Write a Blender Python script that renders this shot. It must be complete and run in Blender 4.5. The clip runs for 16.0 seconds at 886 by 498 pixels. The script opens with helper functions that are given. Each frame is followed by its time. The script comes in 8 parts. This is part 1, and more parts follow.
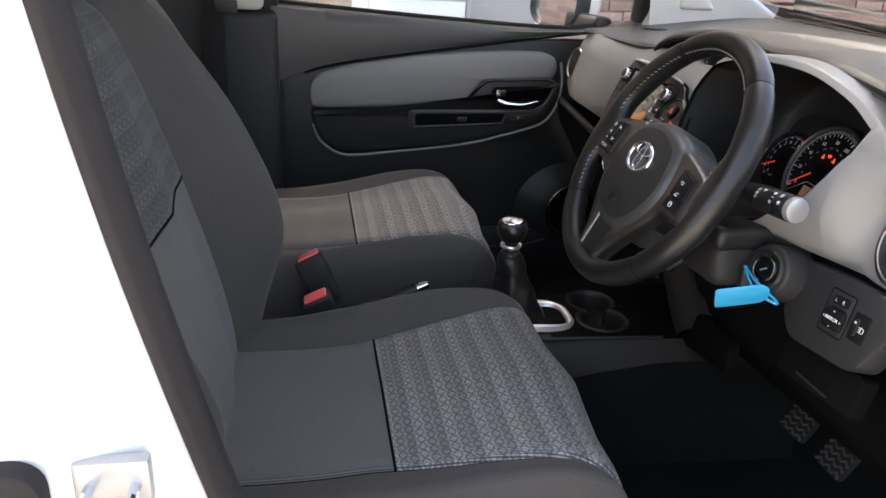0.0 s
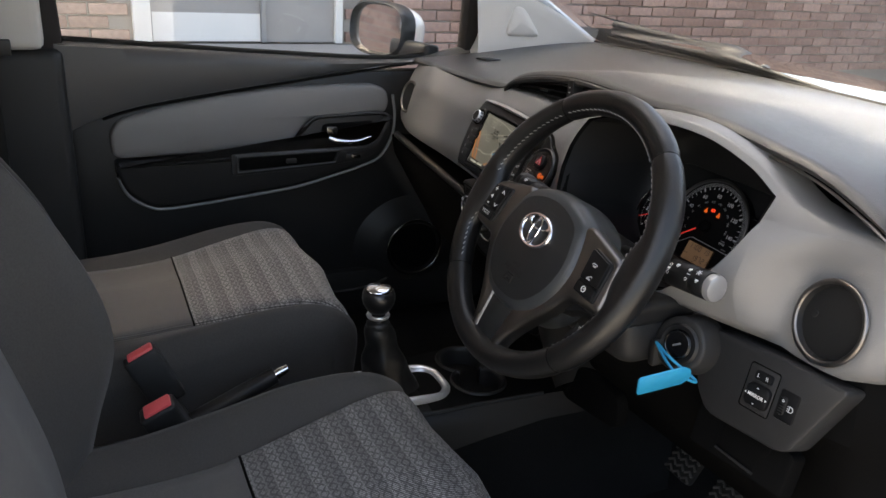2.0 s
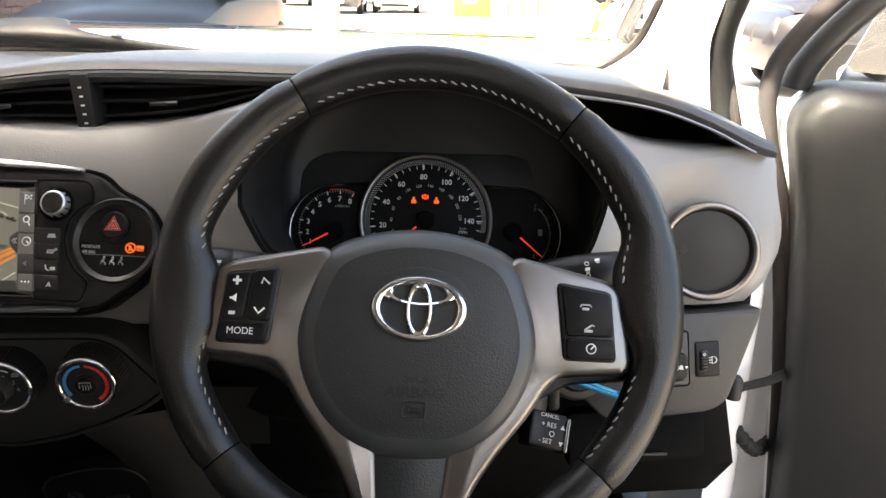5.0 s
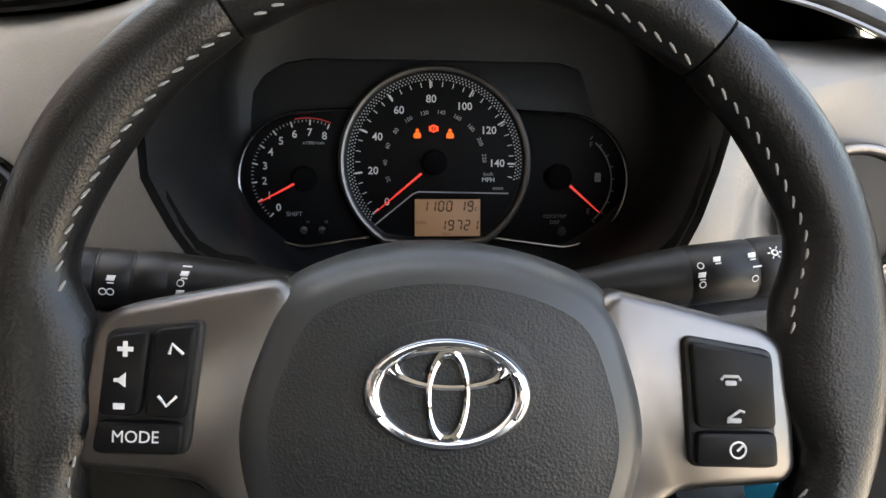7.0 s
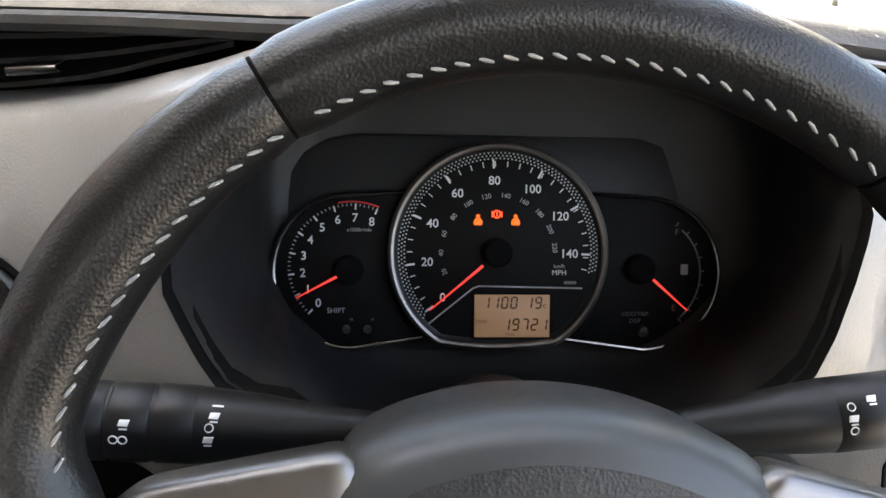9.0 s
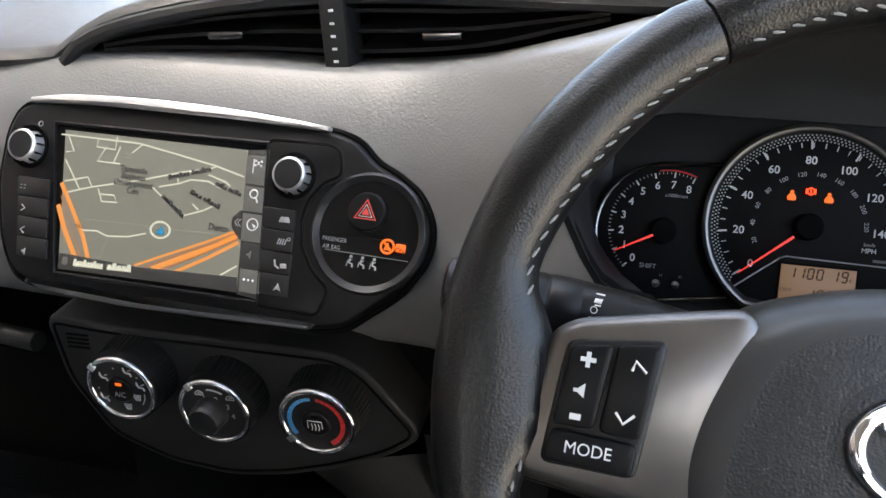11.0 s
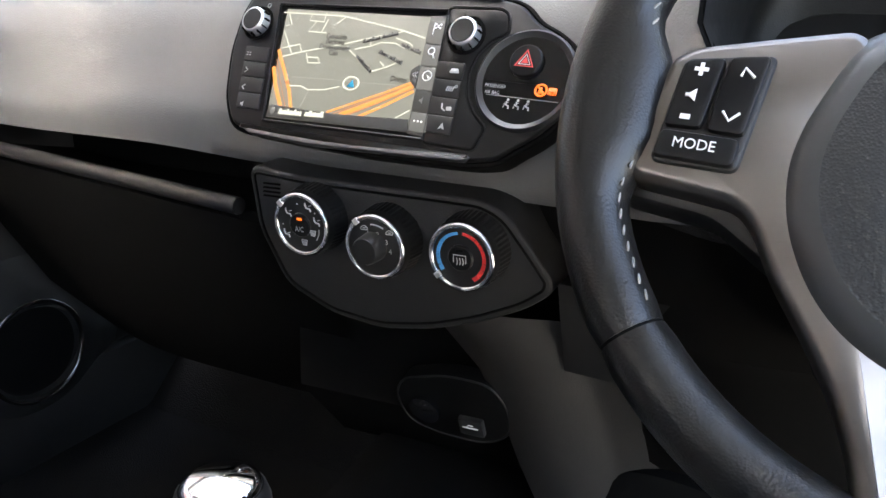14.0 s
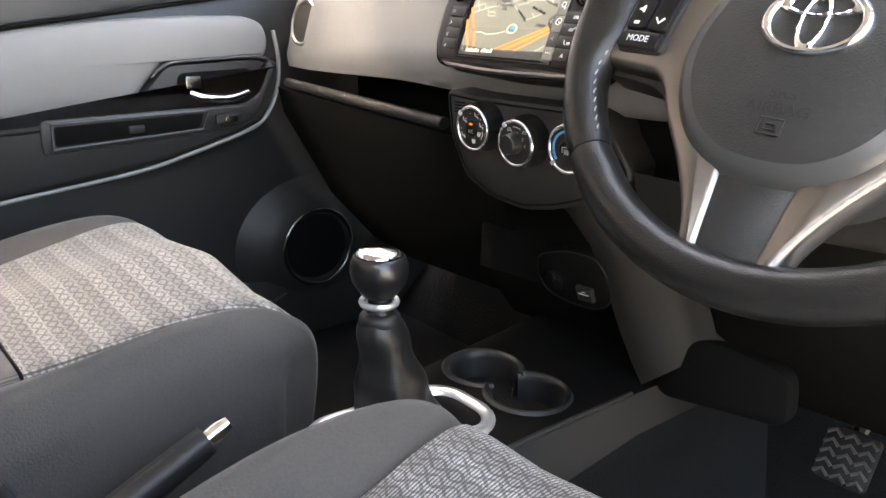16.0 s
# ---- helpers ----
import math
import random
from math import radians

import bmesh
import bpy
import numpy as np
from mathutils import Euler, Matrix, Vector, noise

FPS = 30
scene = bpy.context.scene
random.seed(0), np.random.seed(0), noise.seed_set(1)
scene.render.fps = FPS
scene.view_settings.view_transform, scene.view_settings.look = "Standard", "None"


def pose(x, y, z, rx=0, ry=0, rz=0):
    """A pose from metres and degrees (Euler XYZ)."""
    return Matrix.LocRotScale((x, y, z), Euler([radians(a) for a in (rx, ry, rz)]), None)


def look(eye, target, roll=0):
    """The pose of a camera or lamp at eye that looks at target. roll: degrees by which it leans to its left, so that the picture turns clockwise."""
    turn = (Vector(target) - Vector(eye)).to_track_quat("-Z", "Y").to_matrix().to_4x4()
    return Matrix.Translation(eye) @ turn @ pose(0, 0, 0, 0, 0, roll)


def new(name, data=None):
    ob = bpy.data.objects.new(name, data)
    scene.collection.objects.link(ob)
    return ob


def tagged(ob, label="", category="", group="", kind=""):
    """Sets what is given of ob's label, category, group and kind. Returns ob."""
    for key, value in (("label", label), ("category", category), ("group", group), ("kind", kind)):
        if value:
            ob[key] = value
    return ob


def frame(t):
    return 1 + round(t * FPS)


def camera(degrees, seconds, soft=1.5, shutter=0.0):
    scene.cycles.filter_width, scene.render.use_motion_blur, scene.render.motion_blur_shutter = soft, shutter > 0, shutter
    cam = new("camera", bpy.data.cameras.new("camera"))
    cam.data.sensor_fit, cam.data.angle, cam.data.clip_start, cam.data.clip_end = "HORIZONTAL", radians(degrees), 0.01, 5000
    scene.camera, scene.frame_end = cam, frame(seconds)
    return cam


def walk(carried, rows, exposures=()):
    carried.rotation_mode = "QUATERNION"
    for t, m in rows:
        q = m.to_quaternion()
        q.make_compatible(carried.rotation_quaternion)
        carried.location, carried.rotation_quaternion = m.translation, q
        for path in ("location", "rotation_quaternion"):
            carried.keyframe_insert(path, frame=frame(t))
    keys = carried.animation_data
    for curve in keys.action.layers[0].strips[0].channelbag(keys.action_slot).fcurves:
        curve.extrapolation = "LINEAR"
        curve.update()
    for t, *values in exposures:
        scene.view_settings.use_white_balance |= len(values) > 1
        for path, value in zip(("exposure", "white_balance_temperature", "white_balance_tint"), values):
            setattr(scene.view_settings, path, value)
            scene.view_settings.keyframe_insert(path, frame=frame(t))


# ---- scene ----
cam = camera(59.9, 16.0)
PATH = [
    (0, (1.2245, -0.4020, 1.1848), (-0.5842, -0.0551, 0.4049), 3.10),
    (0.5, (1.1681, -0.4110, 1.2020), (-0.6289, -0.0010, 0.4258), 2.84),
    (1, (1.1382, -0.4140, 1.2139), (-0.6477, 0.0550, 0.4454), 2.67),
    (1.5, (1.1266, -0.4480, 1.2371), (-0.6343, 0.1199, 0.4776), 2.99),
    (2, (1.0419, -0.4480, 1.2292), (-0.6184, 0.3773, 0.4794), 3.88),
    (2.5, (0.7933, -0.4780, 1.1727), (-0.5842, 0.7768, 0.4460), 5.44),
    (3, (0.5545, -0.4670, 1.1460), (-0.3065, 1.2012, 0.4562), 5.44),
    (3.5, (0.4282, -0.4520, 1.1181), (0.0108, 1.3961, 0.4774), 4.90),
    (4, (0.3809, -0.4500, 1.1208), (0.2691, 1.4472, 0.4978), 3.40),
    (4.2, (0.3675, -0.4570, 1.1259), (0.3430, 1.4425, 0.5005), 2.91),
    (6.3, (0.3512, -0.3110, 1.1148), (0.4574, 1.4984, 0.2694), 1.41),
    (6.5, (0.3473, -0.2820, 1.1135), (0.4582, 1.5019, 0.2161), 1.48),
    (7, (0.3443, -0.2070, 1.1133), (0.4550, 1.5240, 0.1176), 1.61),
    (7.5, (0.3441, -0.1620, 1.1313), (0.4641, 1.5404, 0.0885), 1.99),
    (8, (0.3334, -0.1360, 1.1265), (0.5105, 1.5874, 0.1273), 2.81),
    (8.2, (0.3285, -0.1300, 1.1242), (0.5363, 1.6096, 0.1596), 3.35),
    (10.3, (0.3007, -0.1650, 1.0922), (0.0257, 1.6219, 0.2370), -0.75),
    (10.5, (0.2787, -0.1800, 1.0916), (-0.0127, 1.6137, 0.2564), 0.12),
    (11, (0.2497, -0.2210, 1.0896), (-0.1696, 1.5573, 0.2762), 0.63),
    (11.5, (0.2252, -0.2420, 1.0679), (-0.3270, 1.5222, 0.3044), 0.89),
    (12, (0.2076, -0.2420, 1.0476), (-0.4900, 1.4950, 0.3432), 0.93),
    (12.5, (0.2074, -0.2410, 1.0355), (-0.5596, 1.4894, 0.3893), 1.23),
    (13, (0.2284, -0.2430, 1.0220), (-0.5796, 1.4735, 0.3889), 1.38),
    (13.5, (0.2525, -0.2660, 0.9926), (-0.5610, 1.4576, 0.3865), 2.06),
    (14, (0.2995, -0.3090, 0.9658), (-0.5634, 1.3895, 0.3570), 1.91),
    (14.5, (0.3380, -0.3540, 0.9454), (-0.5877, 1.3094, 0.3322), 1.73),
    (15, (0.3912, -0.3900, 0.9301), (-0.6694, 1.1900, 0.3146), 1.75),
    (15.5, (0.4613, -0.4090, 0.9310), (-0.7733, 1.0360, 0.3083), 1.46),
    (16, (0.5580, -0.4300, 0.9388), (-0.8732, 0.8202, 0.3153), 1.42),
]
EXPOSURES = [
    (0, 3.30, 7500, 10),
    (1.5, 3.00, 7500, 9),
    (2.0, 2.80, 7600, 8),
    (2.5, 3.00, 7800, 8),
    (3.5, 3.65, 7800, 8),
    (4.2, 3.45, 7800, 8),
    (6.5, 3.60, 7900, 6),
    (8, 4.10, 7700, 7),
    (10.5, 3.85, 7200, 6),
    (12.5, 4.20, 6900, 6),
    (14.5, 4.77, 7000, 7),
    (16, 5.00, 7900, 9),
]
walk(cam, [(t, look(eye, target, roll)) for t, eye, target, roll in PATH], EXPOSURES)

# ---- world, sun ----
SUN_TO = Vector((-0.9, -0.75, 1.2)).normalized()
world = bpy.data.worlds.new("world")
scene.world = world
world.use_nodes = True
sky = world.node_tree.nodes.new("ShaderNodeTexSky")
sky.sky_type, sky.sun_disc = "NISHITA", False
sky.sun_elevation = math.asin(SUN_TO.z)
sky.sun_rotation = math.atan2(SUN_TO.x, SUN_TO.y)
sky.air_density, sky.dust_density, sky.ozone_density = 0.8, 6.0, 0.6
back = world.node_tree.nodes["Background"]
world.node_tree.links.new(sky.outputs[0], back.inputs[0])
back.inputs[1].default_value = 0.15
sun = new("sun", bpy.data.lights.new("sun", "SUN"))
sun.data.energy, sun.data.angle, sun.data.color = 4.5, radians(5), (1.0, 0.965, 0.92)
sun.matrix_basis = look(SUN_TO * 30, (0, 0, 0))


# ---- materials ----
def node_mat(name):
    m = bpy.data.materials.new(name)
    m.use_nodes = True
    nt = m.node_tree
    return m, nt, nt.nodes["Principled BSDF"]


def add(nt, kind, **values):
    n = nt.nodes.new("ShaderNode" + kind)
    for k, v in values.items():
        n.inputs[k.replace("_", " ")].default_value = v
    return n


def ramp_mix(nt, fac, a, b):
    mix = nt.nodes.new("ShaderNodeMix")
    mix.data_type = "RGBA"
    nt.links.new(fac, mix.inputs[0])
    for slot, c in ((6, a), (7, b)):
        if isinstance(c, tuple):
            mix.inputs[slot].default_value = (*c, 1)
        else:
            nt.links.new(c, mix.inputs[slot])
    return mix.outputs[2]


def surface(name, colour, rough=0.5, metal=0.0, vary=0.12, scale=6.0, grain=900.0, bump=0.0, kind="noise", spec=0.5, coat=0.0, dist=0.0006):
    """Plain surface with large and small variation and a fine relief."""
    m, nt, b = node_mat(name)
    co = nt.nodes.new("ShaderNodeTexCoord").outputs["Object"]
    big = add(nt, "TexNoise", Scale=scale, Detail=4.0)
    nt.links.new(co, big.inputs["Vector"])
    dark = tuple(c * (1 - vary) for c in colour)
    lite = tuple(min(1, c * (1 + vary)) for c in colour)
    nt.links.new(ramp_mix(nt, big.outputs[0], dark, lite), b.inputs["Base Color"])
    small = add(nt, "TexNoise", Scale=grain * 0.25, Detail=2.0)
    nt.links.new(co, small.inputs["Vector"])
    rr = nt.nodes.new("ShaderNodeMapRange")
    swing = 0.06 if rough > 0.35 else 0.02
    rr.inputs[3].default_value, rr.inputs[4].default_value = max(0.02, rough - swing), min(1, rough + swing)
    nt.links.new(small.outputs[0], rr.inputs[0])
    nt.links.new(rr.outputs[0], b.inputs["Roughness"])
    b.inputs["Metallic"].default_value = metal
    b.inputs["Specular IOR Level"].default_value = spec
    b.inputs["Coat Weight"].default_value = coat
    b.inputs["Coat Roughness"].default_value = 0.08
    if bump:
        bp = add(nt, "Bump", Strength=bump, Distance=dist)
        if kind == "leather":
            t = add(nt, "TexVoronoi", Scale=grain)
            t.feature = "SMOOTH_F1"
            t.inputs["Smoothness"].default_value = 0.4
            nt.links.new(co, t.inputs["Vector"])
            nt.links.new(t.outputs["Distance"], bp.inputs["Height"])
        else:
            t = add(nt, "TexNoise", Scale=grain, Detail=3.0)
            nt.links.new(co, t.inputs["Vector"])
            nt.links.new(t.outputs[0], bp.inputs["Height"])
        nt.links.new(bp.outputs[0], b.inputs["Normal"])
    return m


def fabric(name, colour, light, pattern):
    """Woven seat cloth; UV in metres, u across the seat and v along it."""
    m, nt, b = node_mat(name)
    uv = nt.nodes.new("ShaderNodeUVMap").outputs[0]
    sep = nt.nodes.new("ShaderNodeSeparateXYZ")
    nt.links.new(uv, sep.inputs[0])

    def mth(op, a, c=None, d=None):
        n = nt.nodes.new("ShaderNodeMath")
        n.operation = op
        for i, v in enumerate((a, c, d)):
            if v is None:
                continue
            if isinstance(v, (int, float)):
                n.inputs[i].default_value = v
            else:
                nt.links.new(v, n.inputs[i])
        return n.outputs[0]

    u, v = sep.outputs[0], sep.outputs[1]
    co = nt.nodes.new("ShaderNodeTexCoord").outputs["Object"]
    fuzz = add(nt, "TexNoise", Scale=420.0, Detail=3.0)
    nt.links.new(co, fuzz.inputs["Vector"])
    blot = add(nt, "TexNoise", Scale=9.0, Detail=3.0)
    nt.links.new(co, blot.inputs["Vector"])
    rib = mth("PINGPONG", mth("MULTIPLY", u, 1 / (0.0011 if pattern == "blocks" else 0.0009)), 1.0)
    if pattern == "blocks":
        # fine threads along the seat, rows of small crosses in bands of uneven strength across it
        row = mth("FLOOR", mth("MULTIPLY", v, 1 / 0.0125))
        r3 = mth("FLOORED_MODULO", row, 3.0)
        strength = mth("MULTIPLY_ADD", mth("LESS_THAN", r3, 0.5), 0.14, mth("MULTIPLY_ADD", r3, -0.10, 0.80))
        shift = mth("MULTIPLY", mth("FLOORED_MODULO", row, 2.0), 0.5)
        wob = mth("MULTIPLY_ADD", fuzz.outputs[0], 0.16, -0.08)
        cu = mth("FRACT", mth("ADD", mth("MULTIPLY", u, 1 / 0.0135), mth("ADD", shift, wob)))
        cv = mth("FRACT", mth("MULTIPLY", v, 1 / 0.0125))
        du = mth("ABSOLUTE", mth("SUBTRACT", cu, 0.5))
        dv = mth("ABSOLUTE", mth("SUBTRACT", cv, 0.5))
        cross = mth("LESS_THAN", mth("ABSOLUTE", mth("SUBTRACT", du, dv)), 0.13)
        gap = mth("GREATER_THAN", dv, 0.43)
        mark = mth("MULTIPLY", cross, mth("SUBTRACT", 1.0, gap))
        thread = mth("MULTIPLY_ADD", mth("GREATER_THAN", rib, 0.5), 0.8, 0.2)
        weave = mth("MULTIPLY", mth("MULTIPLY_ADD", mark, -0.34, 0.58), thread)
        fac = mth("MULTIPLY", mth("MULTIPLY", weave, strength), mth("MULTIPLY_ADD", fuzz.outputs[0], 1.3, 0.3))
    elif pattern == "ribs":
        fac = mth("MULTIPLY", mth("GREATER_THAN", rib, 0.45), mth("MULTIPLY_ADD", fuzz.outputs[0], 0.8, 0.2))
    else:
        fac = mth("MULTIPLY", fuzz.outputs[0], 0.5)
    base = ramp_mix(nt, blot.outputs[0], tuple(c * 0.88 for c in colour), tuple(c * 1.1 for c in colour))
    nt.links.new(ramp_mix(nt, fac, base, light), b.inputs["Base Color"])
    b.inputs["Roughness"].default_value = 0.92
    b.inputs["Specular IOR Level"].default_value = 0.25
    b.inputs["Sheen Weight"].default_value = 0.08
    b.inputs["Sheen Roughness"].default_value = 0.4
    bp = add(nt, "Bump", Strength=0.5, Distance=0.0008)
    nt.links.new(mth("ADD", fac, mth("MULTIPLY", fuzz.outputs[0], 0.6)), bp.inputs["Height"])
    nt.links.new(bp.outputs[0], b.inputs["Normal"])
    return m


LIT = 0.088


def glow(name, colour, strength, base=(0.02, 0.02, 0.02)):
    m, nt, b = node_mat(name)
    b.inputs["Base Color"].default_value = (*base, 1)
    b.inputs["Emission Color"].default_value = (*colour, 1)
    b.inputs["Emission Strength"].default_value = strength * LIT
    return m


def glass(name, tint=(1, 1, 1), rough=0.0):
    m, nt, b = node_mat(name)
    b.inputs["Base Color"].default_value = (*tint, 1)
    b.inputs["Roughness"].default_value = rough
    b.inputs["Transmission Weight"].default_value = 1.0
    b.inputs["IOR"].default_value = 1.45
    return m


def brick_mat(name, a, b2):
    m, nt, b = node_mat(name)
    info = nt.nodes.new("ShaderNodeObjectInfo")
    geo = nt.nodes.new("ShaderNodeNewGeometry")
    s = nt.nodes.new("ShaderNodeMath")
    s.operation = "ADD"
    nt.links.new(info.outputs["Random"], s.inputs[0])
    nt.links.new(geo.outputs["Random Per Island"], s.inputs[1])
    f = nt.nodes.new("ShaderNodeMath")
    f.operation = "FRACT"
    nt.links.new(s.outputs[0], f.inputs[0])
    col = ramp_mix(nt, f.outputs[0], a, b2)
    co = nt.nodes.new("ShaderNodeTexCoord").outputs["Object"]
    n = add(nt, "TexNoise", Scale=35.0, Detail=5.0)
    nt.links.new(co, n.inputs["Vector"])
    mul = nt.nodes.new("ShaderNodeMix")
    mul.data_type, mul.blend_type = "RGBA", "OVERLAY"
    mul.inputs[0].default_value = 0.5
    nt.links.new(col, mul.inputs[6])
    nt.links.new(n.outputs[0], mul.inputs[7])
    nt.links.new(mul.outputs[2], b.inputs["Base Color"])
    b.inputs["Roughness"].default_value = 0.9
    bp = add(nt, "Bump", Strength=0.6, Distance=0.004)
    nt.links.new(n.outputs[0], bp.inputs["Height"])
    nt.links.new(bp.outputs[0], b.inputs["Normal"])
    return m


M_FASCIA = surface("grey soft plastic", (0.18, 0.179, 0.178), 0.31, vary=0.05, bump=0.55, grain=650, dist=0.0005)
M_PAD = surface("charcoal soft plastic", (0.042, 0.042, 0.0428), 0.42, vary=0.06, bump=0.5, grain=650, dist=0.0005)
M_BLACK = surface("black grained plastic", (0.016, 0.016, 0.0163), 0.5, spec=0.35, bump=0.5, grain=700, dist=0.0005)
M_DARK = surface("black satin plastic", (0.013, 0.013, 0.0133), 0.42, spec=0.35, bump=0.15, grain=900, dist=0.0003)
M_GLOSS = surface("piano black plastic", (0.006, 0.006, 0.0065), 0.2, spec=0.25, vary=0.05)
M_BEZEL = surface("dark satin bezel", (0.008, 0.008, 0.0085), 0.38, spec=0.16, vary=0.05, bump=0.1, grain=1200, dist=0.0002)
M_MATTE = surface("matte black plastic", (0.0105, 0.0105, 0.0107), 0.5, spec=0.3, bump=0.3, grain=700, dist=0.0004)
# black plastic and joints; also stands in for shade in recesses
M_VOID = surface("deep black for plastic and shade", (0.004, 0.004, 0.004), 0.8, spec=0.05)
M_LEATHER = surface("black leather", (0.0085, 0.0083, 0.0082), 0.33, vary=0.2, spec=0.42, bump=0.32, grain=880, kind="leather", dist=0.0004)
M_AIRBAG = surface("charcoal moulded plastic", (0.0135, 0.0145, 0.015), 0.46, vary=0.06, bump=0.45, grain=900, kind="leather", dist=0.0004)
# lighter than M_AIRBAG: glare on the upward-facing band is in the colour
M_COVER = surface("smooth charcoal plastic with sky glare", (0.040, 0.0425, 0.0435), 0.36, vary=0.05, bump=0.12, grain=1500, dist=0.0002)
M_SILVER = surface("satin silver paint", (0.21, 0.198, 0.188), 0.36, metal=1.0, vary=0.06)
M_CHROME = surface("bright chrome", (0.86, 0.86, 0.87), 0.06, metal=1.0, vary=0.02)
M_BRIGHT = surface("bright satin metal", (0.75, 0.75, 0.75), 0.3, metal=0.8, vary=0.03)
M_KNOB = surface("satin gunmetal", (0.05, 0.05, 0.051), 0.3, metal=0.85, vary=0.08, bump=0.05, grain=2000)
M_DCHROME = surface("dark chrome", (0.2, 0.2, 0.2), 0.22, metal=1.0, vary=0.05)
M_STEEL = surface("grey painted metal", (0.4, 0.4, 0.4), 0.4, metal=0.6)
M_CREAM = surface("pale grey trim", (0.47, 0.455, 0.43), 0.6, vary=0.04, bump=0.3, grain=600)
M_WHITEPAINT = surface("white car paint", (0.8, 0.8, 0.8), 0.25, vary=0.02, coat=0.6)
M_SEAL = surface("dark rubber seal", (0.021, 0.0185, 0.0182), 0.75, spec=0.25, bump=0.4, grain=300)
M_RUBBER = surface("black rubber", (0.009, 0.009, 0.009), 0.7, spec=0.25, bump=0.4, grain=300)
M_CARPET = surface("black carpet", (0.010, 0.0098, 0.0096), 0.97, spec=0.1, vary=0.3, bump=1.0, grain=500, dist=0.003)
M_STITCH = surface("pale grey thread", (0.26, 0.255, 0.245), 0.8)
M_PRINT = surface("white print", (0.75, 0.75, 0.74), 0.6, vary=0.03)
M_PRINTDIM = surface("dim grey print", (0.16, 0.16, 0.16), 0.6, vary=0.03)
M_PRINTGREY = surface("grey print", (0.4, 0.4, 0.4), 0.6, vary=0.03)
M_BLUE = surface("blue plastic tag", (0.012, 0.3, 0.52), 0.4, vary=0.05)
M_REDBTN = surface("red translucent plastic", (0.75, 0.10, 0.11), 0.35, vary=0.1)
M_REDPRINT = surface("red print", (0.6, 0.03, 0.03), 0.5)
M_BLUEPRINT = surface("blue print", (0.05, 0.25, 0.55), 0.5)
M_CLOTH = fabric("charcoal seat cloth", (0.042, 0.040, 0.038), (0.090, 0.086, 0.082), "plain")
M_CLOTHGREY = fabric("grey ribbed seat cloth", (0.062, 0.060, 0.058), (0.16, 0.156, 0.152), "ribs")
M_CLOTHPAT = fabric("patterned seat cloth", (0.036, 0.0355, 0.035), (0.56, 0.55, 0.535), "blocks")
# backrest copy of the cushion cloth, darkened in place of shade
M_CLOTHBACK = fabric("patterned cloth, shaded copy", (0.018, 0.0178, 0.0178), (0.22, 0.22, 0.225), "blocks")
M_GLASS = glass("clear glass", (0.97, 0.985, 0.98))
M_SCREEN = glass("clear screen glass", (0.98, 0.99, 0.985))
M_SCREEN.node_tree.nodes["Principled BSDF"].inputs["IOR"].default_value = 1.16
M_MIRROR = surface("mirror glass", (0.85, 0.87, 0.88), 0.02, metal=1.0, vary=0.0)
M_CONCRETE = surface("worn concrete", (0.27, 0.255, 0.235), 0.9, vary=0.2, scale=1.2, bump=0.5, grain=60, dist=0.004)
M_MORTAR = surface("mortar", (0.27, 0.24, 0.21), 0.95, bump=0.5, grain=120, dist=0.003)
M_BRICK = brick_mat("brown brick", (0.2, 0.115, 0.085), (0.33, 0.21, 0.165))
M_DOORGREY = surface("grey door paint", (0.33, 0.31, 0.29), 0.5, vary=0.05)
M_OFFWHITE = surface("off-white paint", (0.7, 0.68, 0.64), 0.5, vary=0.05)
M_NEEDLE = glow("lit red needle", (1.0, 0.07, 0.06), 0.6, (0.5, 0.02, 0.02))
M_WARN = glow("lit red telltale", (1.0, 0.06, 0.02), 2.2)
M_AMBER = glow("lit amber telltale", (1.0, 0.15, 0.01), 1.0)
M_LCD = glow("amber segment display", (0.62, 0.36, 0.2), 0.15, (0.2, 0.12, 0.07))
M_LCDINK = surface("dark segment ink", (0.02, 0.012, 0.008), 0.5)
M_MAP = glow("lit map screen", (0.40, 0.40, 0.345), 0.40)
M_MAPROAD = glow("lit pale map road", (0.86, 0.86, 0.74), 0.62)
M_MAPORANGE = glow("lit orange map road", (1.0, 0.35, 0.06), 0.7)
M_MAPDARK = glow("dark map bar", (0.07, 0.07, 0.065), 0.2)
M_MAPINK = glow("black map ink", (0.03, 0.03, 0.03), 0.2)
M_MAPICON = glow("grey map key", (0.3, 0.3, 0.29), 0.3)
M_CARBLUE = surface("dark blue car paint", (0.004, 0.007, 0.013), 0.3, spec=0.12)
M_CARDARK = surface("black car paint", (0.015, 0.015, 0.018), 0.2, coat=1.0)
M_CARSILVER = surface("silver car paint", (0.5, 0.5, 0.52), 0.25, coat=0.8, metal=0.5)
M_ORANGE = surface("orange skip paint", (0.75, 0.2, 0.02), 0.6, vary=0.15)
M_YELLOW = surface("yellow paint", (0.75, 0.5, 0.05), 0.6)
M_WINDARK = surface("dark window glass", (0.012, 0.015, 0.018), 0.06, spec=0.35)
M_CLADDING = surface("pale ribbed cladding", (0.62, 0.6, 0.57), 0.5)
M_CLADDARK = surface("dark cladding groove", (0.1, 0.11, 0.13), 0.6)
M_LEAF = surface("green leaves", (0.07, 0.11, 0.035), 0.7, vary=0.4)
M_BARK = surface("bark", (0.12, 0.09, 0.06), 0.95, vary=0.3)


# ---- building blocks ----
def thing(name, m, label, category, group="", kind=""):
    ob = new(name)
    ob.matrix_basis = m
    ob.empty_display_size = 0.05
    return tagged(ob, label, category, group, kind)


